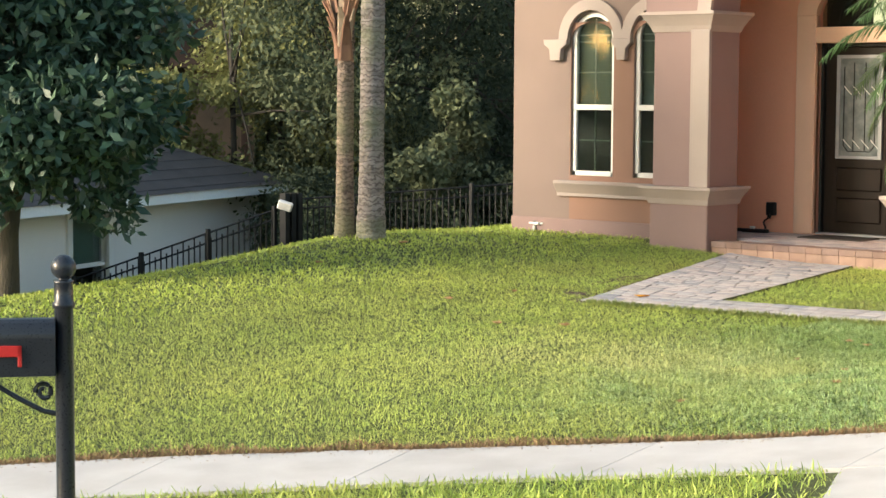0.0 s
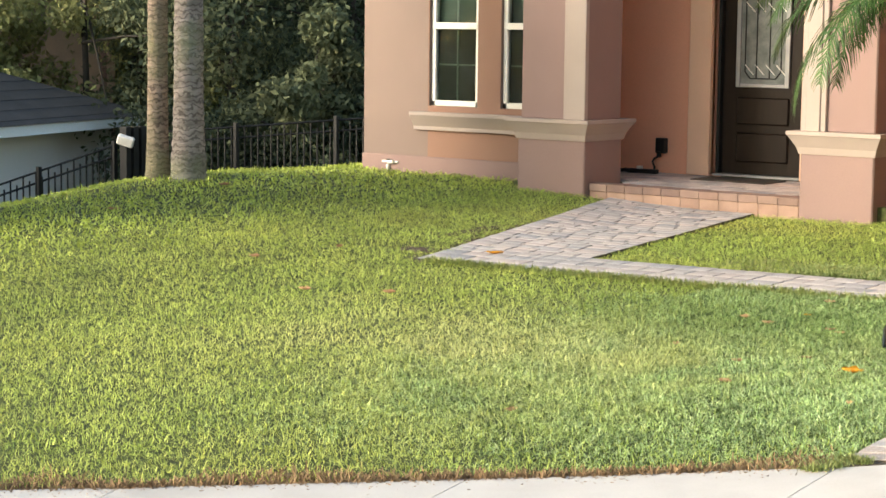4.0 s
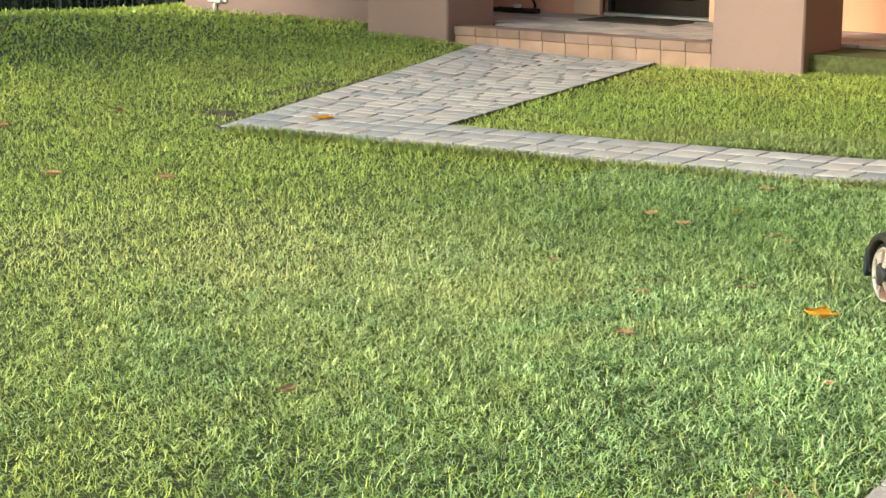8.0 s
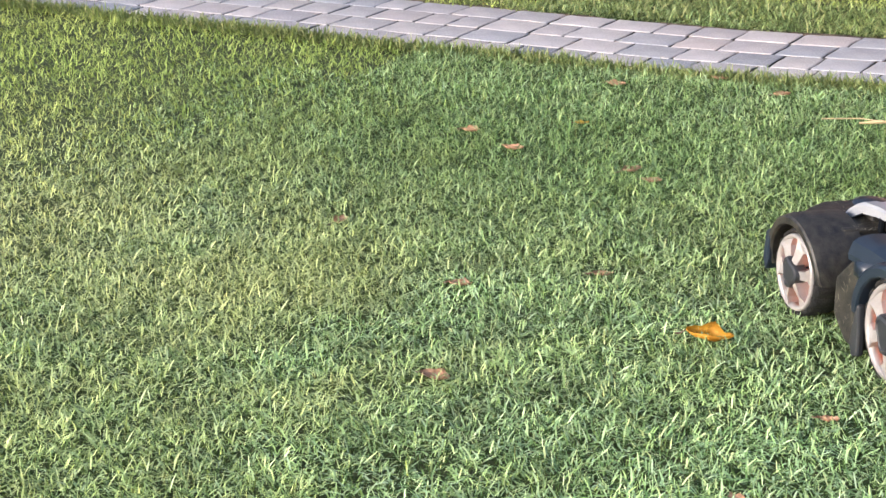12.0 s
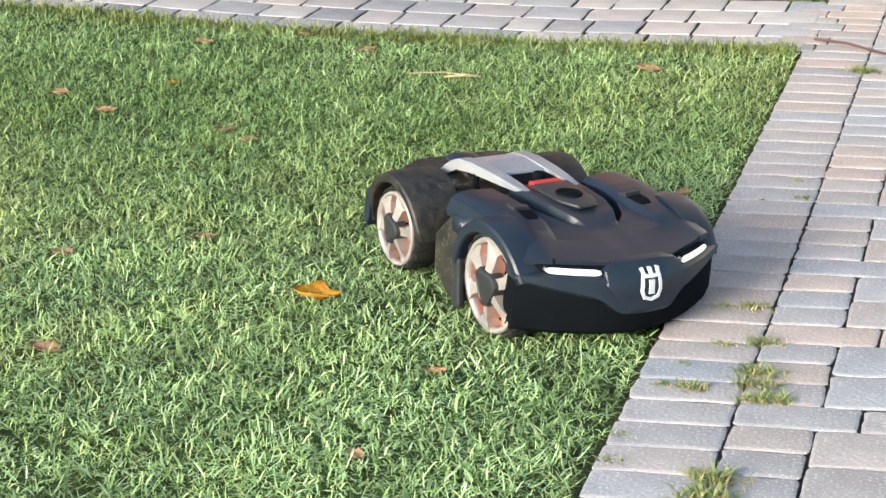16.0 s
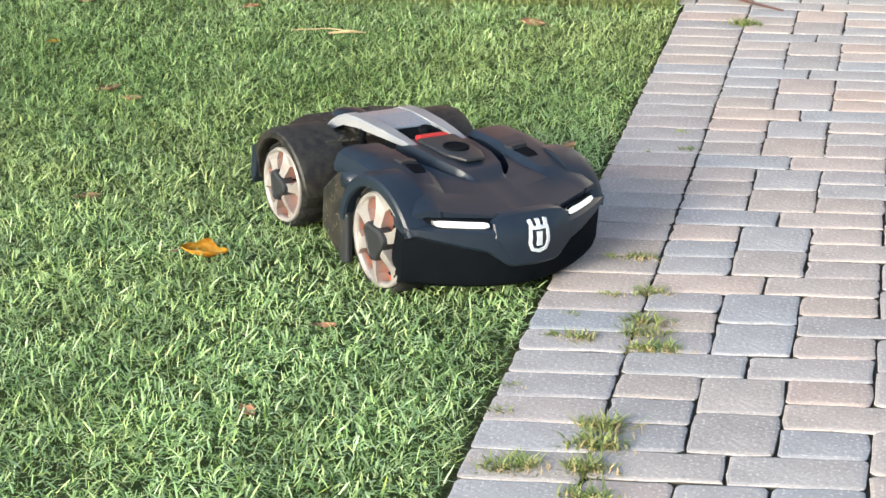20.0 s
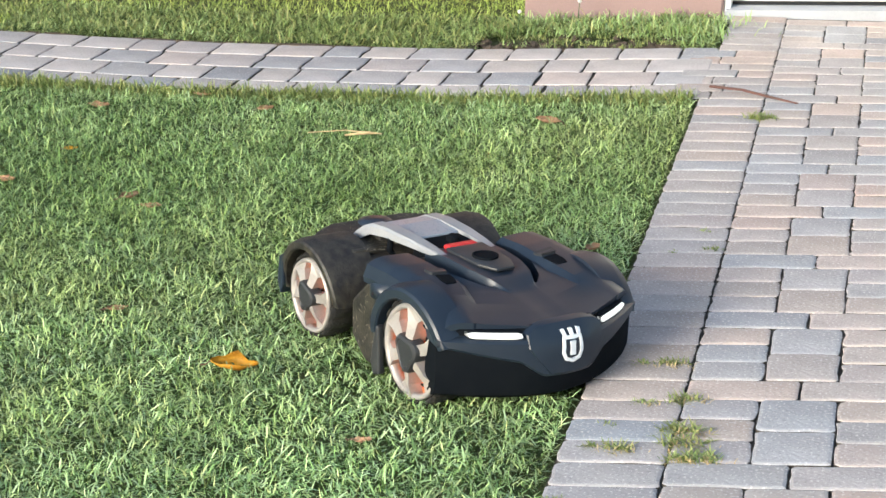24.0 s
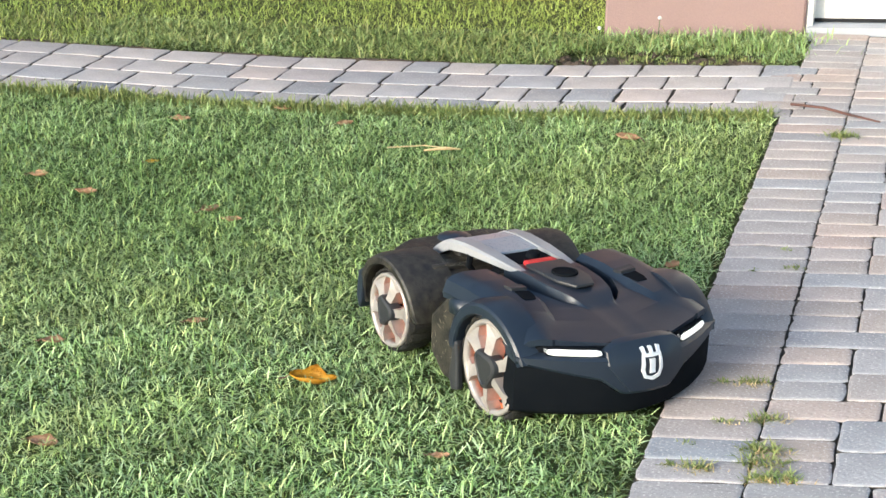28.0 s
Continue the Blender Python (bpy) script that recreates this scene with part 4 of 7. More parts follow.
# ---- neighbour's house ----
nb = thing("neighbour_house", 0, 0, 0, label="low grey stucco house with dark shingle hip roof", category="house")
NA, NB = Vector((-24.3, 14.3, 0)), Vector((-20.4, 3.2, 0))   # ends of the eave that faces the lot
nd = (NB - NA).normalized()
nn = Vector((nd.y, -nd.x, 0))
if nn.x > 0:
    nn = -nn                                     # away from the lot
EAVE = -0.27


def nb_box(s0, s1, d0, d1, z0, z1, bevel=0.0):
    bm = box(s0, s1, d0, d1, z0, z1, bevel)
    m = Matrix(((nd.x, nn.x, 0, NA.x), (nd.y, nn.y, 0, NA.y), (0, 0, 1, 0), (0, 0, 0, 1)))
    bmesh.ops.transform(bm, matrix=m, verts=list(bm.verts))
    bmesh.ops.recalc_face_normals(bm, faces=list(bm.faces))
    return bm


NLEN = (NB - NA).length
nwin = (6.55, 7.75)
bm = nb_box(0.55, nwin[0], 0.6, 0.85, -4.2, EAVE - 0.1)
merge(bm, nb_box(nwin[1], NLEN + 6, 0.6, 0.85, -4.2, EAVE - 0.1))
merge(bm, nb_box(nwin[0], nwin[1], 0.6, 0.85, -0.50, EAVE - 0.1))
merge(bm, nb_box(nwin[0], nwin[1], 0.6, 0.85, -4.2, -2.3))
part("wall", bm, M_GREYWALL, nb)
part("wall", nb_box(0.55, 0.8, 0.85, 10, -4.2, EAVE - 0.1), M_GREYWALL, nb)
part("fascia", nb_box(0, NLEN + 6, 0.0, 0.06, EAVE - 0.14, EAVE + 0.06), M_FASCIA, nb, "white fascia board")
part("fascia", nb_box(0, 0.06, 0.06, 10.6, EAVE - 0.14, EAVE + 0.06), M_FASCIA, nb, "white fascia board")
part("soffit", nb_box(0.06, NLEN + 6, 0.06, 0.7, EAVE - 0.13, EAVE - 0.08), M_GREYWALL, nb)
roof = rings([[NA + nd * s + nn * d + Vector((0, 0, z)) for s, d in ((s0, d0), (s1, d0), (s1, d1), (s0, d1))] for s0, s1, d0, d1, z in ((-0.05, NLEN + 6, -0.05, 10.7, EAVE + 0.05), (5.3, NLEN + 3, 5.3, 5.5, EAVE + 2.15))])
nroof = part("roof", roof, M_SHINGLE, nb, "dark shingle hip roof")
for k in range(14):
    f = (k + 0.5) / 14
    d, z = -0.05 + 5.35 * f, EAVE + 0.05 + 2.1 * f
    s0 = -0.05 + 5.35 * f
    bm = tube([NA + nd * s0 + nn * d + Vector((0, 0, z + 0.006)), NA + nd * (NLEN + 4 - 2 * f) + nn * d + Vector((0, 0, z + 0.001))], 0.004, 4)
    part("shingle_course", bm, M_SHINGLE, nroof)
win = part("window", nb_box(nwin[0], nwin[1], 0.72, 0.74, -2.3, -0.50), M_GLASS, nb, "white sash window with green blind")
bm = nb_box(nwin[0] - 0.14, nwin[0], 0.54, 0.66, -2.3, -0.5)
merge(bm, nb_box(nwin[1], nwin[1] + 0.14, 0.54, 0.66, -2.3, -0.5))
merge(bm, nb_box(nwin[0] - 0.14, nwin[1] + 0.14, 0.54, 0.66, -0.5, -0.37))
part("window_surround", bm, M_WHITE, win)
part("meeting_rail", nb_box(nwin[0], nwin[1], 0.64, 0.72, -1.5, -1.43), M_WHITE, win)
part("blind", nb_box(nwin[0], nwin[1], 0.78, 0.80, -1.45, -0.6), M_GREENBLIND, win, "green roller blind")
part("room_backing", nb_box(nwin[0] - 0.1, nwin[1] + 0.1, 0.86, 0.88, -2.4, -0.5), M_INTERIOR, win)

# ---- fence ----
fence = thing("fence", 0, 0, 0, label="black aluminium picket fence stepping down the slope", category="fence")


def fence_run(p, q, zp, zq, h, n_posts, pickets, base_drop=0.0):
    p, q = Vector(p), Vector(q)
    d = (q - p).normalized()
    for k in range(n_posts):
        f = k / (n_posts - 1)
        c = p.lerp(q, f)
        z = zp + (zq - zp) * f
        part("post", box(c.x - 0.035, c.x + 0.035, c.y - 0.035, c.y + 0.035, z - h - 0.4, z + 0.07, 0.004), M_DARKSTEEL, fence)
    for dz in (0.0, -0.17, -h + 0.12):
        part("rail", tube([(p.x, p.y, zp + dz), (q.x, q.y, zq + dz)], 0.017, 4), M_DARKSTEEL, fence)
    for k in range(pickets):
        f = (k + 0.5) / pickets
        c = p.lerp(q, f)
        z = zp + (zq - zp) * f + (0.0 if k % 2 == 0 else -0.10)
        part("picket", box(c.x - 0.010, c.x + 0.010, c.y - 0.010, c.y + 0.010, z - h, z), M_DARKSTEEL, fence)


fence_run((-19.1, 8.8), (-21.3, 6.1), -0.35, -1.55, 1.25, 4, 36)
fence_run((-18.9, 9.05), (-13.2, 14.5), -0.17, 0.42, 1.3, 6, 76)
for k in range(3):
    part("panel_post", box(-18.95 + 0.02 * k, -18.80 + 0.02 * k, 8.78 + k * 0.14, 8.88 + k * 0.14, -1.8, -0.05), M_DARKSTEEL, fence)
light = thing("flood_light", -18.75, 8.72, -0.26, rz=40, label="white box light on the fence corner", category="light")
part("lamp_box", box(-0.13, 0.13, -0.05, 0.05, -0.08, 0.08, 0.02), M_LIGHTBOX, light).rotation_euler = (0.3, 0.3, 0)
part("bracket", box(-0.02, 0.02, 0.0, 0.12, -0.1, -0.06), M_DARKSTEEL, light)

# ---- mailbox ----
mail = thing("mailbox", -2.55, -8.17, ground(-2.55, -8.17) - 0.05, rz=-38, label="black post mailbox with ball finial and red flag on the verge", category="mailbox")
MZ = 0.815 - (ground(-2.55, -8.17) - 0.05)      # height of the finial's foot
part("post", lathe([(0.058, 0.0), (0.058, 0.25), (0.05, 0.27), (0.046, 0.30), (0.046, MZ - 0.16), (0.056, MZ - 0.15), (0.056, MZ - 0.13), (0.046, MZ - 0.12), (0.046, MZ - 0.03), (0.05, MZ - 0.02)], 20), M_MAILBOX, mail, smooth=True)
part("finial", lathe([(0.02, MZ - 0.02), (0.03, MZ - 0.01)] + [(0.062 * math.sin(a_), MZ + 0.045 - 0.062 * math.cos(a_)) for a_ in np.linspace(0.35, 3.1, 14)], 20), M_MAILBOX, mail, "black ball finial", smooth=True)
bt, bb = MZ - 0.20, MZ - 0.48
sec = [(-0.09, bb), (0.09, bb), (0.09, bt - 0.09)] + [(0.09 * math.cos(a_), bt - 0.09 + 0.09 * math.sin(a_)) for a_ in np.linspace(0.2, math.pi - 0.2, 9)] + [(-0.09, bt - 0.09)]
part("box_body", prism([(x, z) for x, z in sec], -0.56, -0.04, "y", 0.004), M_MAILBOX, mail, "rounded black letter box")
part("flag", box(0.096, 0.102, -0.36, -0.20, bb + 0.10, bb + 0.155, 0.003), M_RED, mail, "red signal flag")
part("flag_arm", box(0.096, 0.102, -0.22, -0.20, bb + 0.05, bb + 0.155, 0.003), M_RED, mail, "red signal flag")
spiral = [(0, -0.10 - 0.045 * math.cos(a_) * (1 - a_ / 12), bb - 0.09 + 0.05 * math.sin(a_) * (1 - a_ / 12)) for a_ in np.linspace(0, 8, 26)]
part("scroll", tube(spiral, 0.012, 6), M_MAILBOX, mail, "scrolled iron bracket")
part("bracket", tube([(0, -0.03, bb - 0.2), (0, -0.10, bb - 0.185), (0, -0.22, bb - 0.12), (0, -0.36, bb - 0.03), (0, -0.42, bb)], 0.014, 6), M_MAILBOX, mail, "scrolled iron bracket")
part("scroll", tube([(0, -0.38 + 0.03 * math.cos(a_), bb - 0.05 + 0.03 * math.sin(a_)) for a_ in np.linspace(0, 5, 16)], 0.007, 6), M_MAILBOX, mail)


# ---- trees ----


def leaf_cloud(name, centres, normals, size, mat, parent, seed, aspect=0.42, droop=0.3):
    """Many small leaves, each a folded blade of two faces, one object."""
    r = np.random.default_rng(seed)
    n = len(centres)
    d = r.normal(size=(n, 3)) + normals * 0.8
    d[:, 2] -= droop
    d /= np.linalg.norm(d, axis=1)[:, None] + 1e-9
    s = np.cross(d, r.normal(size=(n, 3)))
    s /= np.linalg.norm(s, axis=1)[:, None] + 1e-9
    up = np.cross(s, d)
    L = size * r.uniform(0.65, 1.25, n)[:, None]
    W = L * aspect * 0.5
    a = centres - d * L * 0.5
    b = centres + s * W + up * L * 0.05
    c = centres + d * L * 0.5 - up * L * 0.06
    e = centres - s * W + up * L * 0.05
    v = np.stack([a, b, c, e], 1).reshape(-1, 3)
    f = np.arange(4 * n).reshape(n, 4)
    return quads_object(name, v, f, mat, parent)


def crown_points(seed, n, blobs, squash=0.85, shell=0.55):
    """Leaf places on uneven clumps: blobs are (x, y, z, r)."""
    r = np.random.default_rng(seed)
    blobs = np.array(blobs)
    w = blobs[:, 3] ** 2
    k = r.choice(len(blobs), n, p=w / w.sum())
    d = r.normal(size=(n, 3))
    d /= np.linalg.norm(d, axis=1)[:, None]
    rad = blobs[k, 3] * (shell + (1 - shell) * r.random(n) ** 0.6) * (1 + 0.12 * r.normal(size=n))
    p = blobs[k, :3] + d * rad[:, None] * np.array([1, 1, squash])
    return p, d


def limbs(parent, mat, base, top, r0, blobs, seed, n=6):
    r = np.random.default_rng(seed)
    base, top = Vector(base), Vector(top)
    mid = base.lerp(top, 0.5) + Vector((r.normal() * 0.05, r.normal() * 0.05, 0))
    part("trunk", tube([base - Vector((0, 0, 0.15)), base + Vector((0, 0, 0.05)), base.lerp(mid, 0.5), mid, top], [r0 * 1.5, r0 * 1.15, r0, r0 * 0.85, r0 * 0.6], 12), mat, parent, smooth=True)
    for k in range(n):
        b = blobs[k % len(blobs)]
        s = base.lerp(top, 0.55 + 0.4 * r.random())
        e = Vector(b[:3])
        m_ = s.lerp(e, 0.5) + Vector((0, 0, 0.15 * r.random()))
        part("limb", tube([s, m_, e], [r0 * 0.45, r0 * 0.3, r0 * 0.1], 7), mat, parent, smooth=True)


# magnolia-like lawn tree
TX, TY = -11.4, -2.25
tz = ground(TX, TY)
mag = thing("tree", 0, 0, 0, label="dense dark-green broadleaf tree with glossy leaves on the lawn", category="tree")
blobs = []
r_ = np.random.default_rng(11)
for k in range(38):
    a_ = r_.uniform(0, 2 * math.pi)
    h = r_.uniform(0, 1)
    rad = 1.55 * (1 - 0.5 * h) * r_.uniform(0.55, 1.0)
    blobs.append((TX + rad * math.cos(a_), TY + rad * math.sin(a_), 0.85 + 3.6 * h + r_.normal() * 0.1, r_.uniform(0.42, 0.7)))
blobs += [(TX, TY, z, 0.9) for z in (1.4, 2.2, 3.0, 3.9)]
blobs += [(TX + 1.0, TY + 0.6, 0.50, 0.33), (TX + 1.25, TY + 0.75, 1.5, 0.5), (TX + 1.1, TY + 1.0, 2.4, 0.5), (TX + 0.7, TY + 0.5, 0.85, 0.5), (TX - 0.3, TY - 0.9, 0.70, 0.5), (TX - 0.7, TY - 0.4, 0.65, 0.5), (TX + 0.4, TY - 0.7, 0.62, 0.45)]
limbs(mag, M_BARK, (TX, TY, tz), (TX + 0.1, TY + 0.1, tz + 1.5), 0.11, blobs, 3, 10)
p, d = crown_points(21, 24000, blobs)
leaf_cloud("crown", p, d, 0.17, M_LEAF_TREE, mag, 5, aspect=0.44)


def palm_trunk(parent, x, y, z0, z1, r0, mat, lean=(0, 0)):
    """A ringed trunk: close-set scars, each a slight step."""
    loops = []
    n = int((z1 - z0) / 0.03)
    scar = (np.random.default_rng(int(-x * 100)).random(n + 1) < 0.3) * 1.0
    for k in range(n + 1):
        f = k / n
        r = r0 * (1.0 + 0.28 * math.exp(-f * 14) - 0.10 * f) * (1.0 + 0.05 * scar[k] + 0.012 * math.sin(k * 1.7))
        loops.append(circle(r, z0 + (z1 - z0) * f + 0.006 * math.sin(k * 2.3), 18, x + lean[0] * f, y + lean[1] * f))
    return part("trunk", rings(loops), mat, parent, smooth=True)


def frond(parent, base, az, el, length, leaflets, width, mat, seed, droop=1.1, name="frond"):
    r = np.random.default_rng(seed)
    v, f = [], []
    pos = Vector(base)
    spine = [pos.copy()]
    for k in range(1, 13):
        a = el - droop * (k / 12) ** 1.4 * 1.7
        pos = pos + Vector((math.cos(az) * math.cos(a), math.sin(az) * math.cos(a), math.sin(a))) * (length / 12)
        spine.append(pos.copy())
    side = Vector((-math.sin(az), math.cos(az), 0))
    for k in range(leaflets):
        t = 0.12 + 0.88 * k / leaflets
        i = min(int(t * 12), 11)
        c = spine[i].lerp(spine[i + 1], t * 12 - i)
        d = (spine[i + 1] - spine[i]).normalized()
        ll = width * math.sin(math.pi * min(0.15 + 0.85 * t, 0.98)) ** 0.5 * r.uniform(0.8, 1.15)
        for s in (-1, 1):
            out = (side * s * 0.75 + d * 0.75 + Vector((0, 0, r.uniform(-0.25, 0.25)))).normalized()
            e1 = c + out * ll * 0.55 + Vector((0, 0, -0.03 * ll))
            e2 = c + out * ll + Vector((0, 0, -0.38 * ll))
            w = d * 0.0085
            b = len(v)
            v += [c - w, c + w, e1 + w, e1 - w, e2 + w * 0.3, e2 - w * 0.3]
            f += [(b, b + 1, b + 2, b + 3), (b + 3, b + 2, b + 4, b + 5)]
    ob = quads_object(name, [tuple(q) for q in v], f, mat, parent)
    part("midrib", tube(spine, [0.012 * (1 - 0.8 * k / 12) for k in range(13)], 5), M_FROND, ob)
    return ob


palms = []
for (px, py, r0, mat, lab) in ((-10.30, 2.08, 0.145, M_PALMBARK, "tall palm with a grey ringed trunk on the lawn crest"), (-10.66, 2.0, 0.10, M_PALMBROWN, "slender palm with brown peeling trunk beside its twin")):
    pl = thing("palm_tree", 0, 0, 0, label=lab, category="palm tree", group="palms on the lawn")
    zb = ground(px, py) - 0.05
    palm_trunk(pl, px, py, zb, zb + 5.6, r0, mat, (0.03, 0.02))
    for k in range(11):
        frond(pl, (px, py, zb + 5.6), k * 0.571, 0.9 - 0.25 * (k % 3), 2.1, 34, 0.55, M_FROND, 40 + k)
    palms.append(pl)
# dry boots hanging open on the slender trunk
r_ = np.random.default_rng(53)
for k in range(26):
    dz, a_ = 2.12 + 0.036 * k + 0.03 * r_.random(), (3.3, 4.9, 4.1, 5.7, 2.6)[k % 5] + 0.5 * r_.normal()
    ln, w, flare = r_.uniform(0.30, 0.62), r_.uniform(0.035, 0.07), r_.uniform(0.10, 0.24)
    o = Vector((math.cos(a_), math.sin(a_), 0))
    base = Vector((-10.65, 2.0, ground(-10.66, 2.0) + dz - 0.12)) + o * 0.095
    sd = Vector((-o.y, o.x, 0)) * w
    up = Vector((0, 0, ln))
    bm = rings([[c + q for q in (-sd * f, sd * f, sd * f * 0.7 + o * 0.022, -sd * f * 0.7 + o * 0.022)] for c, f in ((base, 1.3), (base + o * flare * 0.12 + up * 0.35, 1.0), (base + o * flare * 0.5 + up * 0.72, 0.7), (base + o * flare + up, 0.35))])
    part("leaf_base", bm, M_BOOT if k % 3 else M_STRAW_DULL, palms[1], "dry split leaf base")
for k in range(5):
    zr = ground(-10.66, 2.0) + 2.12 + 0.05 * k
    part("bark_ring", rings([circle(0.108 + 0.012 * (k % 2), zr + q, 14, -10.65, 2.0) for q in (0, 0.02, 0.035)]), M_PALMBROWN, palms[1])

# small date palm by the porch
DPX, DPY = -2.56, 2.85
dp = thing("date_palm", 0, 0, 0, label="small feathery date palm beside the porch pillar", category="palm tree")
dz = ground(DPX, DPY)
palm_trunk(dp, DPX, DPY, dz - 0.05, dz + 2.08, 0.085, M_PALMBROWN)
for k in range(34):
    frond(dp, (DPX, DPY, dz + 2.12), k * 2.399, 1.1 - 0.034 * k, 1.85 + 0.38 * ((k * 7) % 5) / 5, 70, 0.32, M_FROND, 90 + k, droop=0.88)
for k in range(7):
    frond(dp, (DPX, DPY, dz + 1.8), 2.4 + k * 0.35, -0.25 - 0.05 * k, 1.0, 16, 0.16, M_BOOT, 190 + k, droop=0.7, name="dead_frond")


# woodland behind the lots
def wood_tree(x, y, z0, h, spread, mat, seed, leaf, n, label="woodland tree with a loose leafy crown behind the fence", group="woodland behind the lots"):
    t = thing("tree", 0, 0, 0, label=label, category="tree", group=group)
    r = np.random.default_rng(seed)
    bl = []
    for k in range(22):
        f = r.random()
        a = r.uniform(0, 6.28)
        q = spread * (0.35 + 0.75 * math.sin(math.pi * min(0.12 + 0.8 * f, 1))) * r.uniform(0.3, 1.0)
        bl.append((x + q * math.cos(a), y + q * math.sin(a), z0 + h * (0.05 + 0.95 * f), spread * r.uniform(0.22, 0.42)))
    limbs(t, M_BARK_FAR, (x, y, z0), (x, y, z0 + h * 0.6), 0.08, bl, seed + 1, 5)
    p_, d_ = crown_points(seed + 2, n, bl, 0.8, 0.35)
    leaf_cloud("crown", p_, d_, leaf, mat, t, seed + 3, aspect=0.5, droop=0.5)
    return t


EYE0 = Vector((4.9, -13.7, 0))
spots = []
r_ = np.random.default_rng(5)
for row, (dist, n_) in enumerate(((43, 6), (50, 8), (58, 9))):
    for k in range(n_):
        f = (k + 0.5 * (row % 2) + 0.3 * r_.random()) / n_
        ang = math.radians(125 + 27 * f)
        spots.append((EYE0.x + dist * math.cos(ang) * (1 + 0.04 * r_.normal()), EYE0.y + dist * math.sin(ang), row, f))
for i, (x, y, row, f) in enumerate(spots):
    if row == 0 and f > 0.55:
        continue
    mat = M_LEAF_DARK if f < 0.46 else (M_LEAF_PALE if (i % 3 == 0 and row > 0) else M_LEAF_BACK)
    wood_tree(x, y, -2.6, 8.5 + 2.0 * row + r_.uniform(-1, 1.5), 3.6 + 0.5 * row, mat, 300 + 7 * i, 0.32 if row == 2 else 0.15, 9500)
for i in range(13):
    f = i / 13
    ang = math.radians(126 + 8.5 * f)
    dist = 38 + 2.5 * r_.random()
    x, y = EYE0.x + dist * math.cos(ang), EYE0.y + dist * math.sin(ang)
    sh = thing("shrub", 0, 0, 0, label="loose dark shrub along the back fence", category="shrub", group="shrubs along the back fence")
    bl = [(x + r_.normal() * 0.9, y + r_.normal() * 0.9, -1.6 + r_.uniform(0, 2.6 if i % 4 == 1 else 1.5), r_.uniform(0.5, 0.9)) for _ in range(9)]
    p_, d_ = crown_points(700 + i, 4200, bl, 0.8, 0.3)
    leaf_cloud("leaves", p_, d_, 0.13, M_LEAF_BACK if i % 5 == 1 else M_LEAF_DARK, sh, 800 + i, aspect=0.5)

# far-house trees, sunlight painted in as pale leaves, and a low one before it
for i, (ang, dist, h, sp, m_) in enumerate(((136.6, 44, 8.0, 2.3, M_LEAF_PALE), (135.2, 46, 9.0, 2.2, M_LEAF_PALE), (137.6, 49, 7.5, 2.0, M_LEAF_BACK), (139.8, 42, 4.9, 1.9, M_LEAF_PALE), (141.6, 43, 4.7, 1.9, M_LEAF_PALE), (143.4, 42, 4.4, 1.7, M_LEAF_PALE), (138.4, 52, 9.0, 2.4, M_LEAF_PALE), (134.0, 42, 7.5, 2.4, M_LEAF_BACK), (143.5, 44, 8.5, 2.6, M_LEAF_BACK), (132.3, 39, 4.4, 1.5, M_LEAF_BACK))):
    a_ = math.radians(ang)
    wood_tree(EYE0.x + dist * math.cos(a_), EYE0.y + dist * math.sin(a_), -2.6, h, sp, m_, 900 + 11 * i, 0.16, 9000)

# unseen trees, added so the windows mirror dark leaves, not bright sky
for i in range(15):
    a_ = math.radians(194 + 3.9 * i)
    wood_tree(-9 + 36 * math.sin(a_), 4.8 + 36 * math.cos(a_), -1.4, 6.6 + 0.5 * (i % 3), 2.4, M_LEAF_DARK, 1100 + 13 * i, 0.48, 2600, "unseen dark tree added for the window reflections", "trees across the street")

# far house with a brown roof, half hidden by the trees
far = thing("far_house", 0, 0, 0, label="distant brown-roofed house half hidden by trees", category="house")
fc = EYE0 + Vector((math.cos(math.radians(140.6)), math.sin(math.radians(140.6)), 0)) * 47
fd = Vector((-math.sin(math.radians(140.6)), math.cos(math.radians(140.6)), 0))
fn = Vector((math.cos(math.radians(140.6)), math.sin(math.radians(140.6)), 0))
M_FARROOF = material("brown_tile_roof", (0.085, 0.058, 0.054), (0.06, 0.042, 0.04), 0.9, scale=1, fine=20, spread=0.0)
M_FARWALL = material("weathered_brown_wall", (0.24, 0.19, 0.15), (0.18, 0.145, 0.115), 0.9, scale=1, fine=20, spread=0.0)


def far_quad(s0, s1, d0, d1, z0, z1, top=None):
    ring = lambda z, k: [fc + fd * s + fn * d + Vector((0, 0, z)) for s, d in ((s0 * k, d0), (s1 * k, d0), (s1 * k, d1), (s0 * k, d1))]
    return rings([ring(z0, 1.0), ring(z1, top or 1.0)])


part("wall", far_quad(-2.6, 3.6, 0, 6, -3, 2.3), M_FARWALL, far)
part("roof", far_quad(-3.0, 4.2, -0.7, 6.5, 2.3, 3.5, 0.6), M_FARROOF, far, "brown tile roof")
for s in (-2.4, -0.6, 1.2, 3.0):
    part("post", far_quad(s, s + 0.16, -0.6, -0.45, -3, 2.3), M_FARROOF, far)


# ---- robot mower ----
# x forward from the front axle, y to the machine's left, z up from the wheels' contact
MX, MY, MH = -0.196, -2.423, -44.1
mower = thing("robot_mower", MX, MY, 0, label="anthracite robotic lawn mower with silver rims at the lawn edge", category="robot mower")
fw = Vector((math.cos(radians(MH)), math.sin(radians(MH)), 0))
lf = Vector((-fw.y, fw.x, 0))
LAWN_TOP = -0.040


def lawn_z(v):
    return ground(v.x, v.y) + LAWN_TOP


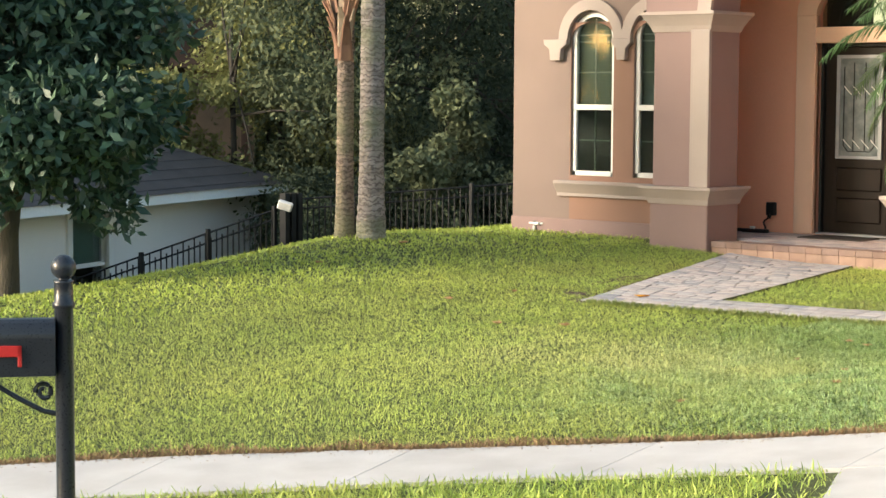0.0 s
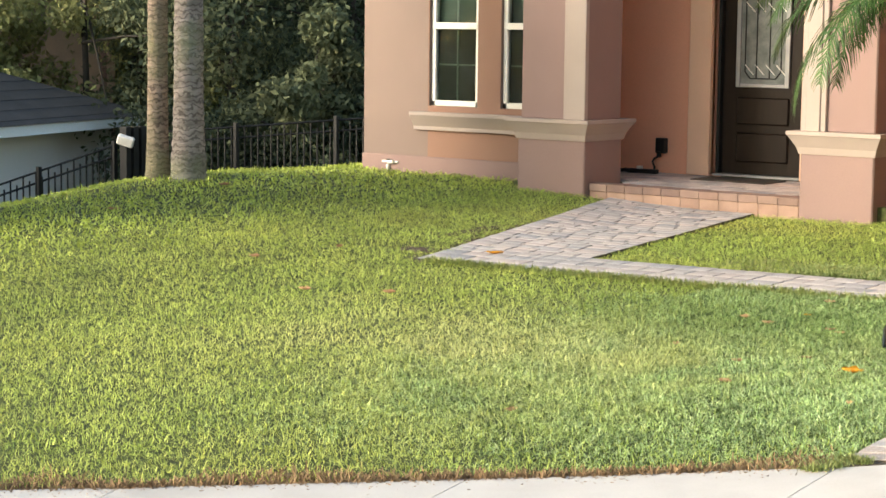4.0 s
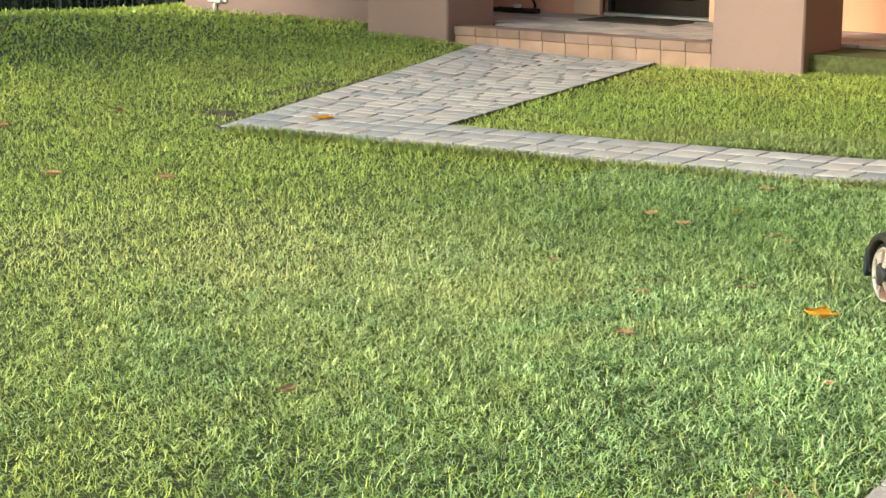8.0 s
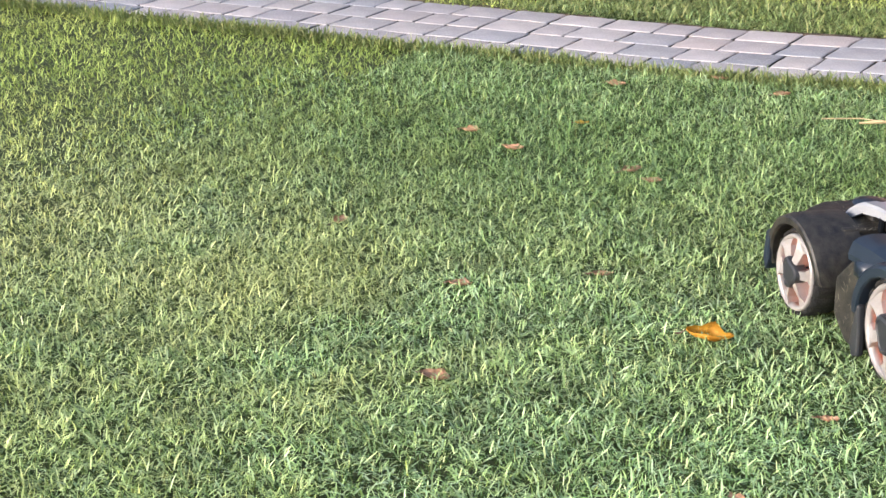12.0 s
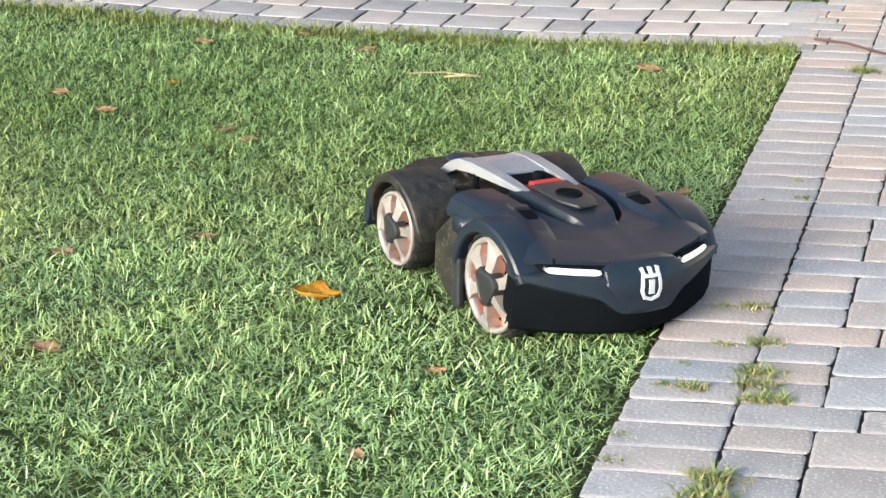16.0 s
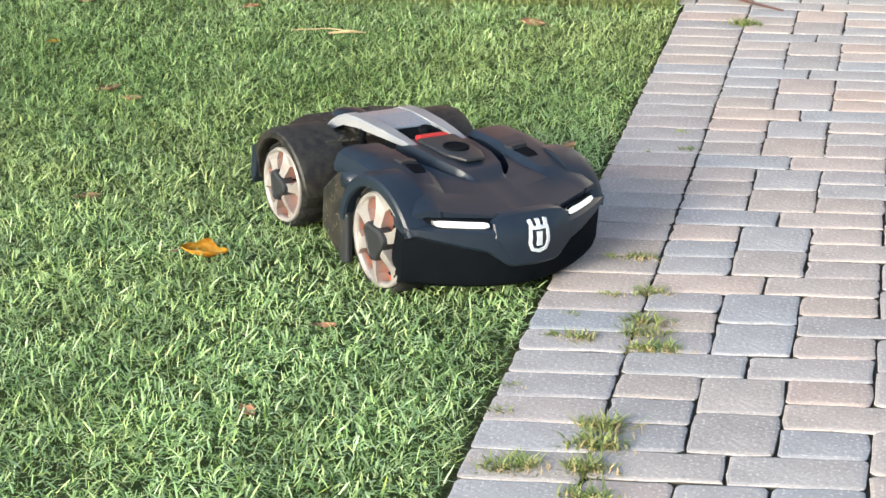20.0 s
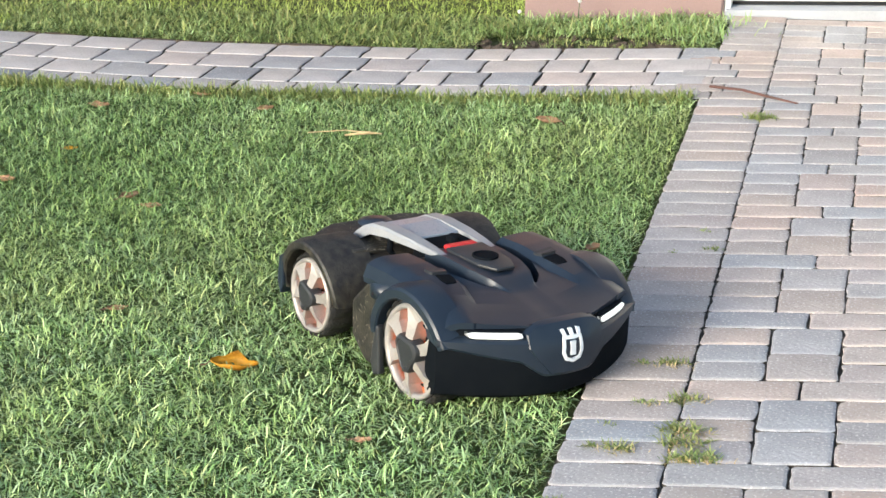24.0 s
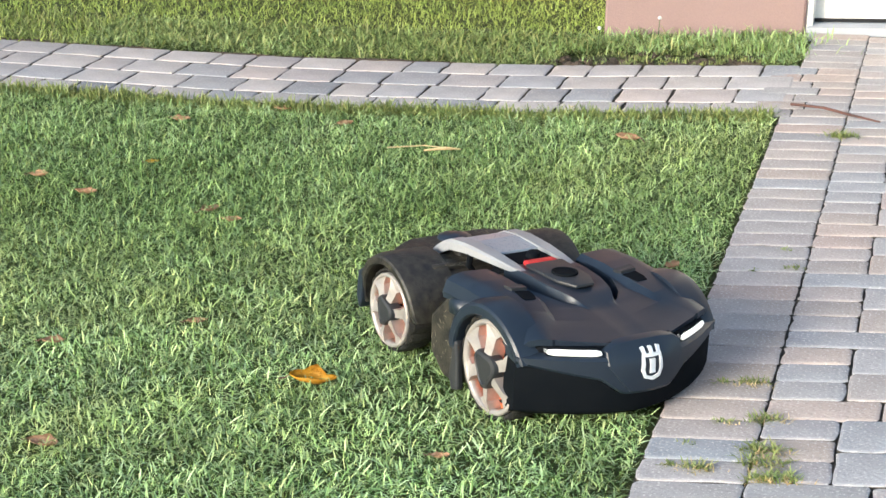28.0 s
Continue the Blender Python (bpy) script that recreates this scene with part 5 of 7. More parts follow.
c0 = Vector((MX, MY, 0))
zf, zr_ = lawn_z(c0), lawn_z(c0 - fw * 0.5)
zl, zrt = lawn_z(c0 + lf * 0.23), lawn_z(c0 - lf * 0.23)
ax = (fw * 0.5 + Vector((0, 0, zf - zr_))).normalized()
ay = (lf * 0.46 + Vector((0, 0, zl - zrt))).normalized()
azv = ax.cross(ay).normalized()
ay = azv.cross(ax)
ax, azv = ax - azv * 0.039, azv + ax * 0.039          # the nose dips a little
ay, azv = ay - azv * 0.080, azv + ay * 0.080          # the kerbside wheels ride the firm turf edge
mower.matrix_basis = Matrix(((ax.x, ay.x, azv.x, MX), (ax.y, ay.y, azv.y, MY), (ax.z, ay.z, azv.z, zf), (0, 0, 0, 1)))


def wheel(x, y, r, w, side, turn):
    """side +1 for the left of the machine. The wheel faces outwards."""
    wh = part("wheel", rings([[(0.02 * math.cos(a), side * b, 0.02 * math.sin(a)) for a in np.linspace(0, 2 * math.pi, 12, endpoint=False)] for b in (-w, 0.0)]), M_LOWER, mower, "silver-spoked wheel with black tyre")
    wh.location = (x, y, r)
    # tyre with moulded lugs
    prof = [(r * 0.86, -w), (r * 0.93, -w), (r * 0.985, -w * 0.85), (r, -w * 0.5), (r, -w * 0.12), (r * 0.985, -w * 0.02), (r * 0.95, w * 0.06), (r * 0.92, w * 0.06), (r * 0.89, 0.0), (r * 0.86, -w * 0.3)]
    n = 54
    loops = []
    for k in range(n):
        a = 2 * math.pi * k / n
        lug = 1.0 if k % 3 else 0.955
        loops.append([(rr * (lug if rr > r * 0.94 else 1) * math.cos(a), side * b, rr * (lug if rr > r * 0.94 else 1) * math.sin(a)) for rr, b in prof])
    bm = bmesh.new()
    vs = [[bm.verts.new(p) for p in lp] for lp in loops]
    for i in range(n):
        a, b = vs[i], vs[(i + 1) % n]
        for j in range(len(prof)):
            k = (j + 1) % len(prof)
            bm.faces.new((a[j], a[k], b[k], b[j]))
    bmesh.ops.recalc_face_normals(bm, faces=list(bm.faces))
    crisp(part("tyre", bm, M_TYRE, wh, "black rubber tyre", smooth=True), 30)
    # orange disc behind the spokes
    part("wheel_disc", rings([[(r * 0.86 * math.cos(a), side * b, r * 0.86 * math.sin(a)) for a in np.linspace(0, 2 * math.pi, 36, endpoint=False)] for b in (-w * 0.75, -w * 0.31)]), M_ORANGE, wh, "orange wheel disc")
    # rim ring, dished
    bm = bmesh.new()
    prof = [(r * 0.76, w * 0.02), (r * 0.79, w * 0.10), (r * 0.845, w * 0.12), (r * 0.87, w * 0.04), (r * 0.85, -w * 0.3), (r * 0.77, -w * 0.3)]
    vs = [[bm.verts.new((rr * math.cos(a), side * b, rr * math.sin(a))) for rr, b in prof] for a in np.linspace(0, 2 * math.pi, 48, endpoint=False)]
    for i in range(48):
        a, b = vs[i], vs[(i + 1) % 48]
        for j in range(6):
            bm.faces.new((a[j], a[(j + 1) % 6], b[(j + 1) % 6], b[j]))
    bmesh.ops.recalc_face_normals(bm, faces=list(bm.faces))
    part("rim", bm, M_RIM, wh, "silver rim", smooth=True)
    # six broad paddle spokes, each twisted a little
    for k in range(6):
        a0 = turn + k * math.pi / 3
        shape = ((0.24, -0.42, 0.20), (0.42, -0.27, 0.13), (0.62, -0.19, 0.06), (0.82, -0.37, 0.00), (0.85, -0.05, 0.08), (0.83, 0.24, 0.12), (0.62, 0.16, 0.17), (0.42, 0.22, 0.19), (0.24, 0.42, 0.22))
        bm = bmesh.new()
        top = [bm.verts.new((r * rr * math.cos(a0 + da), side * w * d, r * rr * math.sin(a0 + da))) for rr, da, d in shape]
        bot = [bm.verts.new((r * rr * math.cos(a0 + da), -side * w * 0.3, r * rr * math.sin(a0 + da))) for rr, da, d in shape]
        n_ = len(top)
        mid_ = n_ // 2
        for i in range(mid_):
            q = [top[i], top[i + 1], top[n_ - 2 - i], top[n_ - 1 - i]]
            bm.faces.new(list(dict.fromkeys(q)))
        bm.faces.new(bot[::-1])
        for i in range(n_):
            j = (i + 1) % n_
            bm.faces.new((top[i], bot[i], bot[j], top[j]))
        bmesh.ops.recalc_face_normals(bm, faces=list(bm.faces))
        part("spoke", bm, M_RIM, wh)
    hub = [(r * (0.31 + 0.055 * math.cos(3 * a)) * math.cos(a + turn), r * (0.31 + 0.055 * math.cos(3 * a)) * math.sin(a + turn)) for a in np.linspace(0, 2 * math.pi, 36, endpoint=False)]
    bm = rings([[(x_ * s, side * w * d, z_ * s) for x_, z_ in hub] for s, d in ((1.08, -0.1), (1.08, 0.18), (1.0, 0.28), (0.8, 0.32), (0.74, 0.29), (0.2, 0.29))])
    crisp(part("hub_cap", bm, M_SHELL2, wh, "dark grey hub cap", smooth=True), 35)
    return wh


RF, RR, WW = 0.121, 0.102, 0.072
XR = -0.462                                            # rear axle
for side in (-1, 1):
    wheel(0.0, side * 0.238, RF, WW, side, 0.42)
    wheel(XR, side * 0.226, RR, WW, side, 0.15)


def section(x, hw, z0, z1, rnd=0.03):
    """A rounded rectangular section across the machine."""
    pts = []
    for cy, cz, a0 in ((hw - rnd, z0 + rnd, -math.pi / 2), (hw - rnd, z1 - rnd, 0), (-hw + rnd, z1 - rnd, math.pi / 2), (-hw + rnd, z0 + rnd, math.pi)):
        for k in range(4):
            a = a0 + k * math.pi / 6
            pts.append((x, cy + rnd * math.cos(a), cz + rnd * math.sin(a)))
    return pts


hull = rings([section(-0.305, 0.10, 0.10, 0.19), section(-0.290, 0.150, 0.06, 0.215), section(-0.235, 0.190, 0.045, 0.228), section(-0.150, 0.205, 0.04, 0.232), section(-0.125, 0.145, 0.045, 0.232), section(0.0, 0.14, 0.05, 0.21), section(0.12, 0.14, 0.06, 0.18)])
crisp(part("hull", hull, M_DIRTY, mower, "black lower hull stained with grass", smooth=True), 35)

# the front shell: a hood over a fascia and a bumper that share one rounded plan
HW = 0.262


def front_x(v):
    return 0.243 - 0.118 * abs(v) ** 1.75


def hood_columns(x):
    """Half section of the hood at x: from the middle outwards, (y, z) along its feature lines."""
    base = float(np.interp(x, [-0.22, -0.12, -0.04, 0.04, 0.10, 0.15, 0.20, 0.23], [0.252, 0.256, 0.252, 0.243, 0.234, 0.226, 0.216, 0.210]))
    k = float(smooth01(0.070, 0.005, x))
    tongue = 0.013 * k
    tip = float(np.interp(x, [-0.22, -0.05, 0.01, 0.055, 0.23], [0.078, 0.070, 0.056, 0.034, 0.030]))
    slot_w = float(np.interp(x, [-0.22, -0.06, 0.020, 0.042, 0.23], [0.030, 0.026, 0.012, 0.003, 0.003]))
    slot_d = 0.034 * float(smooth01(0.040, 0.018, x))
    pod = 0.015 * float(smooth01(0.165, -0.02, x))
    pod_in = float(np.interp(x, [-0.22, 0.0, 0.07, 0.13, 0.23], [0.120, 0.118, 0.138, 0.172, 0.185]))
    s_in, s_out = tip + 0.006, tip + 0.006 + slot_w
    return [(0.0, base + tongue - 0.002), (tip * 0.6, base + tongue - 0.001), (tip, base + tongue), (tip + 0.004, base + tongue * 0.3), (s_in, base - slot_d), (s_out, base - slot_d), (s_out + 0.003, base + 0.003 * k), (pod_in - 0.008, base), (pod_in + 0.008, base + pod * 0.85), (0.190, base + pod + 0.001), (0.216, base + pod - 0.003), (0.232, base + pod - 0.012), (0.242, base - 0.022)]


def hood_at(x, y):
    c = hood_columns(x)
    return float(np.interp(abs(y), [p[0] for p in c], [p[1] for p in c]))


us_ = np.linspace(0, 1, 60)
bm = bmesh.new()
grid = []
for u in us_:
    row_ = []
    half = hood_columns(-0.205 + u * 0.42)
    full = [(-y, k) for k, (y, z) in list(enumerate(half))[:0:-1]] + [(y, k) for k, (y, z) in enumerate(half)]
    for y, k in full:
        x = -0.205 + u * (front_x(y / HW) - 0.022 + 0.205)
        c = hood_columns(x)[k]
        row_.append(bm.verts.new((x, math.copysign(c[0], y), c[1])))
    grid.append(row_)
for i in range(len(us_) - 1):
    for j in range(len(grid[0]) - 1):
        bm.faces.new((grid[i][j], grid[i + 1][j], grid[i + 1][j + 1], grid[i][j + 1]))
rim_edges = [e for e in bm.edges if len(e.link_faces) == 1]
ext = bmesh.ops.extrude_edge_only(bm, edges=rim_edges)
for v in [g for g in ext["geom"] if isinstance(g, bmesh.types.BMVert)]:
    v.co.z -= 0.014
    v.co.y *= 0.99
bmesh.ops.recalc_face_normals(bm, faces=list(bm.faces))
crisp(part("hood", bm, M_SHELL, mower, "matt anthracite hood with two raised pods", smooth=True), 22)
# black linings of the deep slots, and the square intakes at the inner sides of the pods
for side in (-1, 1):
    loops = []
    for x in np.linspace(-0.20, 0.015, 9):
        c = hood_columns(x)
        loops.append([(x, side * (c[4][0] - 0.001), c[4][1] + 0.001), (x, side * (c[5][0] + 0.001), c[5][1] + 0.001), (x, side * (c[5][0] + 0.001), c[5][1] + 0.006), (x, side * (c[4][0] - 0.001), c[4][1] + 0.006)])
    part("slot", rings(loops), M_LOWER, mower, "deep black slot")
    # flat plate, its black stands for the shade in the open intake
    loops = []
    for x, y0, y1 in ((-0.040, 0.124, 0.160), (-0.012, 0.128, 0.163), (0.004, 0.134, 0.160)):
        loops.append([(x, side * y0, hood_at(x, y0) - 0.004), (x, side * y1, hood_at(x, y1) - 0.004), (x, side * y1, hood_at(x, y1) + 0.002), (x, side * y0, hood_at(x, y0) + 0.002)])
    part("intake", rings(loops), M_LOWER, mower, "flat black plate in place of an open air intake")
    loops = []
    for x, y0, y1 in ((-0.072, 0.122, 0.168), (-0.060, 0.122, 0.168), (-0.046, 0.126, 0.164)):
        loops.append([(x, side * y0, hood_at(x, y0) - 0.004), (x, side * y1, hood_at(x, y1) - 0.004), (x, side * y1, hood_at(x, y1) + 0.006), (x, side * y0, hood_at(x, y0) + 0.006)])
    part("intake_hood", rings(loops), M_SHELL2, mower, "dark grey intake hood")


# fenders over the wheels: a rolled lip, a flat face and a chamfer up to the shell
def fender(x, y0, y1, zc, r, a0, a1, t, side, mat, nm="fender", stretch=1.0):
    loops = []
    for a in np.linspace(a0, a1, 30):
        k = max(0.0, math.sin(math.pi * (a - a0) / (a1 - a0)))
        yo = y0 + (y1 - y0) * (0.86 + 0.14 * k ** 0.5)
        loops.append([(x + rr * stretch * math.cos(a), side * yy_, zc + rr * math.sin(a)) for rr, yy_ in ((r, y0), (r, yo - 0.006), (r + 0.003, yo - 0.001), (r + t * 0.62, yo), (r + t * 0.80, yo - 0.004), (r + t, yo - 0.026), (r + t, y0))])
    return crisp(part(nm, rings(loops), mat, mower, "matt black wheel fender", smooth=True), 24)


for side in (-1, 1):
    fender(0.0, 0.190, 0.264, RF - 0.016, 0.132, radians(26), radians(174), 0.032, side, M_SHELL, stretch=0.99)
    part("wheel_well", rings([[(0.134 * math.cos(a), side * b, RF - 0.01 + 0.134 * math.sin(a)) for a in np.linspace(radians(-10), radians(190), 18)] for b in (0.150, 0.192)]), M_LOWER, mower, "black wheel well")
    fender(XR, 0.120, 0.250, RR + 0.002, 0.109, radians(2), radians(188), 0.026, side, M_DIRTY, "rear_fender")
    part("side_skirt", prism([(-0.118, 0.185), (-0.128, 0.215), (-0.188, 0.225), (-0.262, 0.16), (-0.262, 0.075), (-0.205, 0.03), (-0.145, 0.026), (-0.120, 0.075), (-0.134, 0.12)], side * 0.17, side * 0.238, "y", 0.010), M_DIRTY, mower, "black side skirt stained with grass")
    part("mud_guard", prism([(-0.120, 0.14), (-0.134, 0.145), (-0.152, 0.05), (-0.140, 0.022), (-0.112, 0.03)], side * 0.236, side * 0.254, "y", 0.005), M_SHELL2, mower, "grey mud guard behind the wheel")
    part("shell_corner", rings([[(x, side * y0, z0), (x, side * y1, z1), (x, side * y1, z1 - 0.03), (x, side * y0, z0 - 0.03)] for x, y0, z0, y1, z1 in ((-0.10, 0.17, 0.262, 0.258, 0.232), (-0.16, 0.16, 0.262, 0.248, 0.225), (-0.21, 0.15, 0.252, 0.225, 0.212), (-0.225, 0.14, 0.235, 0.20, 0.20))]), M_SHELL, mower, "anthracite shell corner behind the fender", smooth=True)


# nose: bumper, fascia, face plate, lights
def seam_z(v):
    return 0.112 + 0.036 * float(smooth01(0.20, 0.46, abs(v))) + 0.030 * float(np.clip((abs(v) - 0.46) / 0.54, 0, 1))


def nose_band(rows_of, n=57):
    loops = []
    for v in np.linspace(-1, 1, n):
        lp = [(front_x(v) + push, v * HW * wide, z) for z, push, wide in rows_of(v)]
        lp += [(q[0] - 0.06, q[1] * 0.95, q[2]) for q in reversed(lp)]
        loops.append(lp)
    return rings(loops)


crisp(part("bumper", nose_band(lambda v: [(0.052, -0.042, 0.93), (0.066, -0.018, 0.965), (0.090, -0.010, 0.975), (seam_z(v) - 0.004, -0.008, 0.978)]), M_LOWER, mower, "black lower bumper", smooth=True), 24)
crisp(part("nose_band", nose_band(lambda v: [(seam_z(v) - 0.002, -0.002, 0.99), (seam_z(v) + 0.004, 0.002, 0.998), (0.182 + 0.008 * abs(v), 0.0, 0.998), (0.192, -0.005, 0.99), (0.196, -0.022, 0.98)]), M_SHELL, mower, "anthracite nose fascia", smooth=True), 24)
part("light_recess", nose_band(lambda v: [(0.190, -0.022, 0.965), (0.205, -0.024, 0.955), (0.217, -0.030, 0.93)], 33), M_LOWER, mower, "black recess round the headlights", smooth=True)
pl_out = [(-0.078, 0.216), (-0.040, 0.222), (0.040, 0.222), (0.078, 0.216), (0.096, 0.204), (0.096, 0.176), (0.078, 0.152), (0.048, 0.116), (-0.048, 0.116), (-0.078, 0.152), (-0.096, 0.176), (-0.096, 0.204)]


def on_nose(y, z, off):
    push = float(np.interp(z, [0.05, 0.066, 0.11, 0.18, 0.196, 0.222], [-0.042, -0.018, 0.002, 0.0, -0.006, -0.026]))
    return front_x(y / HW) + push + off


def plate_ring(k, off):
    return [(on_nose(y * k, 0.172 + (z - 0.172) * k, off), y * k, 0.172 + (z - 0.172) * k) for y, z in pl_out]


plate = rings([[(on_nose(y, z, -0.02), y, z) for y, z in pl_out], plate_ring(1.0, 0.0015), plate_ring(0.975, 0.0045), plate_ring(0.5, 0.0055), plate_ring(0.05, 0.006)])
crisp(part("face_plate", plate, M_SHELL, mower, "dark grey face plate", smooth=True), 24)
for side in (-1, 1):
    loops = []
    for f in np.linspace(0, 1, 11):
        y = side * (0.104 + 0.098 * f)
        hgt = 0.0065 * min(1.0, 0.7 + 5 * f, 0.7 + 5 * (1 - f))
        zc = 0.2005 + 0.002 * f
        x = front_x(y / HW) - 0.009
        loops.append([(x, y, zc - hgt), (x + 0.003, y, zc), (x - 0.002, y, zc + hgt), (x - 0.02, y, zc + hgt), (x - 0.02, y, zc - hgt)])
    light = part("headlight", rings(loops), M_HEADLIGHT, mower, "lit white headlight strip", smooth=True)
    frame_loops = [[(lp[0][0] - 0.004, lp[0][1], lp[0][2] - 0.003), (lp[0][0] - 0.001, lp[0][1], lp[0][2] - 0.001), (lp[2][0] - 0.004, lp[2][1], lp[2][2] + 0.004), (lp[3][0], lp[3][1], lp[3][2] + 0.004), (lp[4][0], lp[4][1], lp[4][2] - 0.003)] for lp in loops]
    part("light_housing", rings(frame_loops), M_LOWER, mower, "black light housing")
# badge: a plain white shield outline with three prongs and a bar
def badge_stroke(pts, w):
    bm = bmesh.new()
    for (y0_, z0_), (y1_, z1_) in zip(pts, pts[1:]):
        dy, dz_ = y1_ - y0_, z1_ - z0_
        ln = math.hypot(dy, dz_)
        ny, nz = -dz_ / ln * w, dy / ln * w
        ey, ez = dy / ln * w * 0.6, dz_ / ln * w * 0.6
        q = [(y0_ - ey + ny, z0_ - ez + nz), (y1_ + ey + ny, z1_ + ez + nz), (y1_ + ey - ny, z1_ + ez - nz), (y0_ - ey - ny, z0_ - ez - nz)]
        a = [bm.verts.new((on_nose(y, z, 0.0085), y, z)) for y, z in q]
        b = [bm.verts.new((on_nose(y, z, 0.002), y, z)) for y, z in q]
        bm.faces.new(a)
        for i in range(4):
            bm.faces.new((a[i], b[i], b[(i + 1) % 4], a[(i + 1) % 4]))
    bmesh.ops.recalc_face_normals(bm, faces=list(bm.faces))
    return bm


def badge_outline(pts, w):
    """A closed band of even width along the points."""
    n = len(pts)
    cy, cz = sum(p[0] for p in pts) / n, sum(p[1] for p in pts) / n
    bm = bmesh.new()
    loops = []
    for off in (0.0085, 0.002):
        for grow in (1, -1):
            loops.append([])
            for y, z in pts:
                ln = math.hypot(y - cy, z - cz)
                y1, z1 = y + (y - cy) / ln * w * grow, z + (z - cz) / ln * w * grow
                loops[-1].append(bm.verts.new((on_nose(y1, z1, off), y1, z1)))
    fo, fi, bo, bi = loops
    for i in range(n):
        j = (i + 1) % n
        bm.faces.new((fo[i], fo[j], fi[j], fi[i]))
        bm.faces.new((fo[i], bo[i], bo[j], fo[j]))
        bm.faces.new((fi[i], fi[j], bi[j], bi[i]))
    bmesh.ops.recalc_face_normals(bm, faces=list(bm.faces))
    return bm


BZ = 0.032
badge = part("badge", badge_outline([(-0.021, 0.161 + BZ), (-0.022, 0.145 + BZ), (-0.023, 0.130 + BZ), (-0.017, 0.116 + BZ), (0, 0.111 + BZ), (0.017, 0.116 + BZ), (0.023, 0.130 + BZ), (0.022, 0.145 + BZ), (0.021, 0.161 + BZ), (0.0, 0.161 + BZ)], 0.0036), M_BADGE, mower, "plain white shield badge")
part("badge_bar", badge_stroke([(0, 0.149 + BZ), (0, 0.127 + BZ)], 0.0065), M_BADGE, badge)
for y in (-0.018, 0.0, 0.018):
    part("badge_prong", badge_stroke([(y, 0.165 + BZ), (y * 1.1, 0.174 + BZ)], 0.0042), M_BADGE, badge)

# top: console, stop button, display well, handle
crisp(part("console_seam", prism([(-0.17, -0.050), (-0.05, -0.044), (-0.005, -0.024), (-0.005, 0.024), (-0.05, 0.044), (-0.17, 0.050)], 0.0, 0.008, "z", 0.003), M_SHELL2, mower, "dark grey console lid"), 30).matrix_basis = pose(-0.0, 0, 0.2635, 0, 1.5, 0)
part("console_dial", lathe([(0.030, 0.0), (0.030, 0.004), (0.026, 0.0055), (0.024, 0.003), (0.001, 0.003)], 24), M_LOWER, mower, "black console dial").location = (-0.085, 0, 0.2735)
part("stop_button", box(-0.196, -0.168, -0.040, 0.040, 0.262, 0.2765, 0.006, seg=2), M_RED, mower, "red stop button")
part("display_well", box(-0.300, -0.198, -0.058, 0.058, 0.232, 0.266, 0.005), M_LOWER, mower, "black display well")
part("knob", lathe([(0.001, 0.264), (0.016, 0.264), (0.016, 0.276), (0.010, 0.281), (0.001, 0.282)], 14), M_LOWER, mower).location = (-0.232, 0.012, 0)
for side in (-1, 1):
    loops = []
    for x, y, z, w_, h_ in ((-0.145, 0.066, 0.264, 0.007, 0.003), (-0.20, 0.069, 0.266, 0.014, 0.005), (-0.27, 0.072, 0.268, 0.018, 0.007), (-0.36, 0.075, 0.267, 0.019, 0.009), (-0.425, 0.077, 0.259, 0.018, 0.010), (-0.455, 0.078, 0.245, 0.017, 0.011), (-0.485, 0.080, 0.226, 0.016, 0.011), (-0.510, 0.082, 0.206, 0.015, 0.009), (-0.530, 0.083, 0.198, 0.012, 0.007)):
        loops.append([(x, side * (y - w_), z - h_), (x, side * (y + w_), z - h_ * 1.6), (x, side * (y + w_), z + h_ * 0.3), (x, side * (y + w_ * 0.75), z + h_), (x, side * (y - w_), z + h_)])
    crisp(part("handle_arm", rings(loops), M_SILVER, mower, "light grey handle arm", smooth=True), 30)
part("handle_top", prism([(-0.275, 0.271), (-0.37, 0.2735), (-0.425, 0.266), (-0.440, 0.258), (-0.425, 0.254), (-0.37, 0.262), (-0.275, 0.261)], -0.058, 0.058, "y", 0.002), M_PANEL, mower, "glossy handle panel, sky reflection painted blue-grey")
part("handle_cover", prism([(-0.434, 0.258), (-0.470, 0.238), (-0.505, 0.213), (-0.530, 0.206), (-0.530, 0.18), (-0.42, 0.215)], -0.066, 0.066, "y", 0.005), M_DIRTY, mower, "black handle cover")
part("antenna_dome", lathe([(0.001, 0.0), (0.040, 0.0), (0.044, 0.008), (0.040, 0.016), (0.024, 0.021), (0.001, 0.022)], 28), M_SHELL, mower, "round black antenna dome", smooth=True).location = (-0.555, 0.0, 0.212)

# rear module
rear = rings([section(-0.335, 0.09, 0.10, 0.17), section(-0.350, 0.150, 0.06, 0.195), section(-0.385, 0.172, 0.05, 0.206), section(-0.46, 0.165, 0.05, 0.212), section(-0.545, 0.160, 0.06, 0.210), section(-0.595, 0.155, 0.08, 0.195), section(-0.615, 0.125, 0.11, 0.175)])
crisp(part("rear_body", rear, M_DIRTY, mower, "black rear body stained with clippings", smooth=True), 40)
part("rear_deck", prism([(-0.385, -0.155), (-0.44, -0.225), (-0.50, -0.225), (-0.565, -0.155), (-0.600, -0.10), (-0.600, 0.10), (-0.565, 0.155), (-0.50, 0.225), (-0.44, 0.225), (-0.385, 0.155)], 0.196, 0.222, "z", 0.008), M_DIRTY, mower, "black rear deck stained with clippings")
part("pivot", lathe([(0.04, 0.08), (0.045, 0.1), (0.045, 0.20), (0.03, 0.22)], 16), M_LOWER, mower).location = (-0.315, 0, 0)
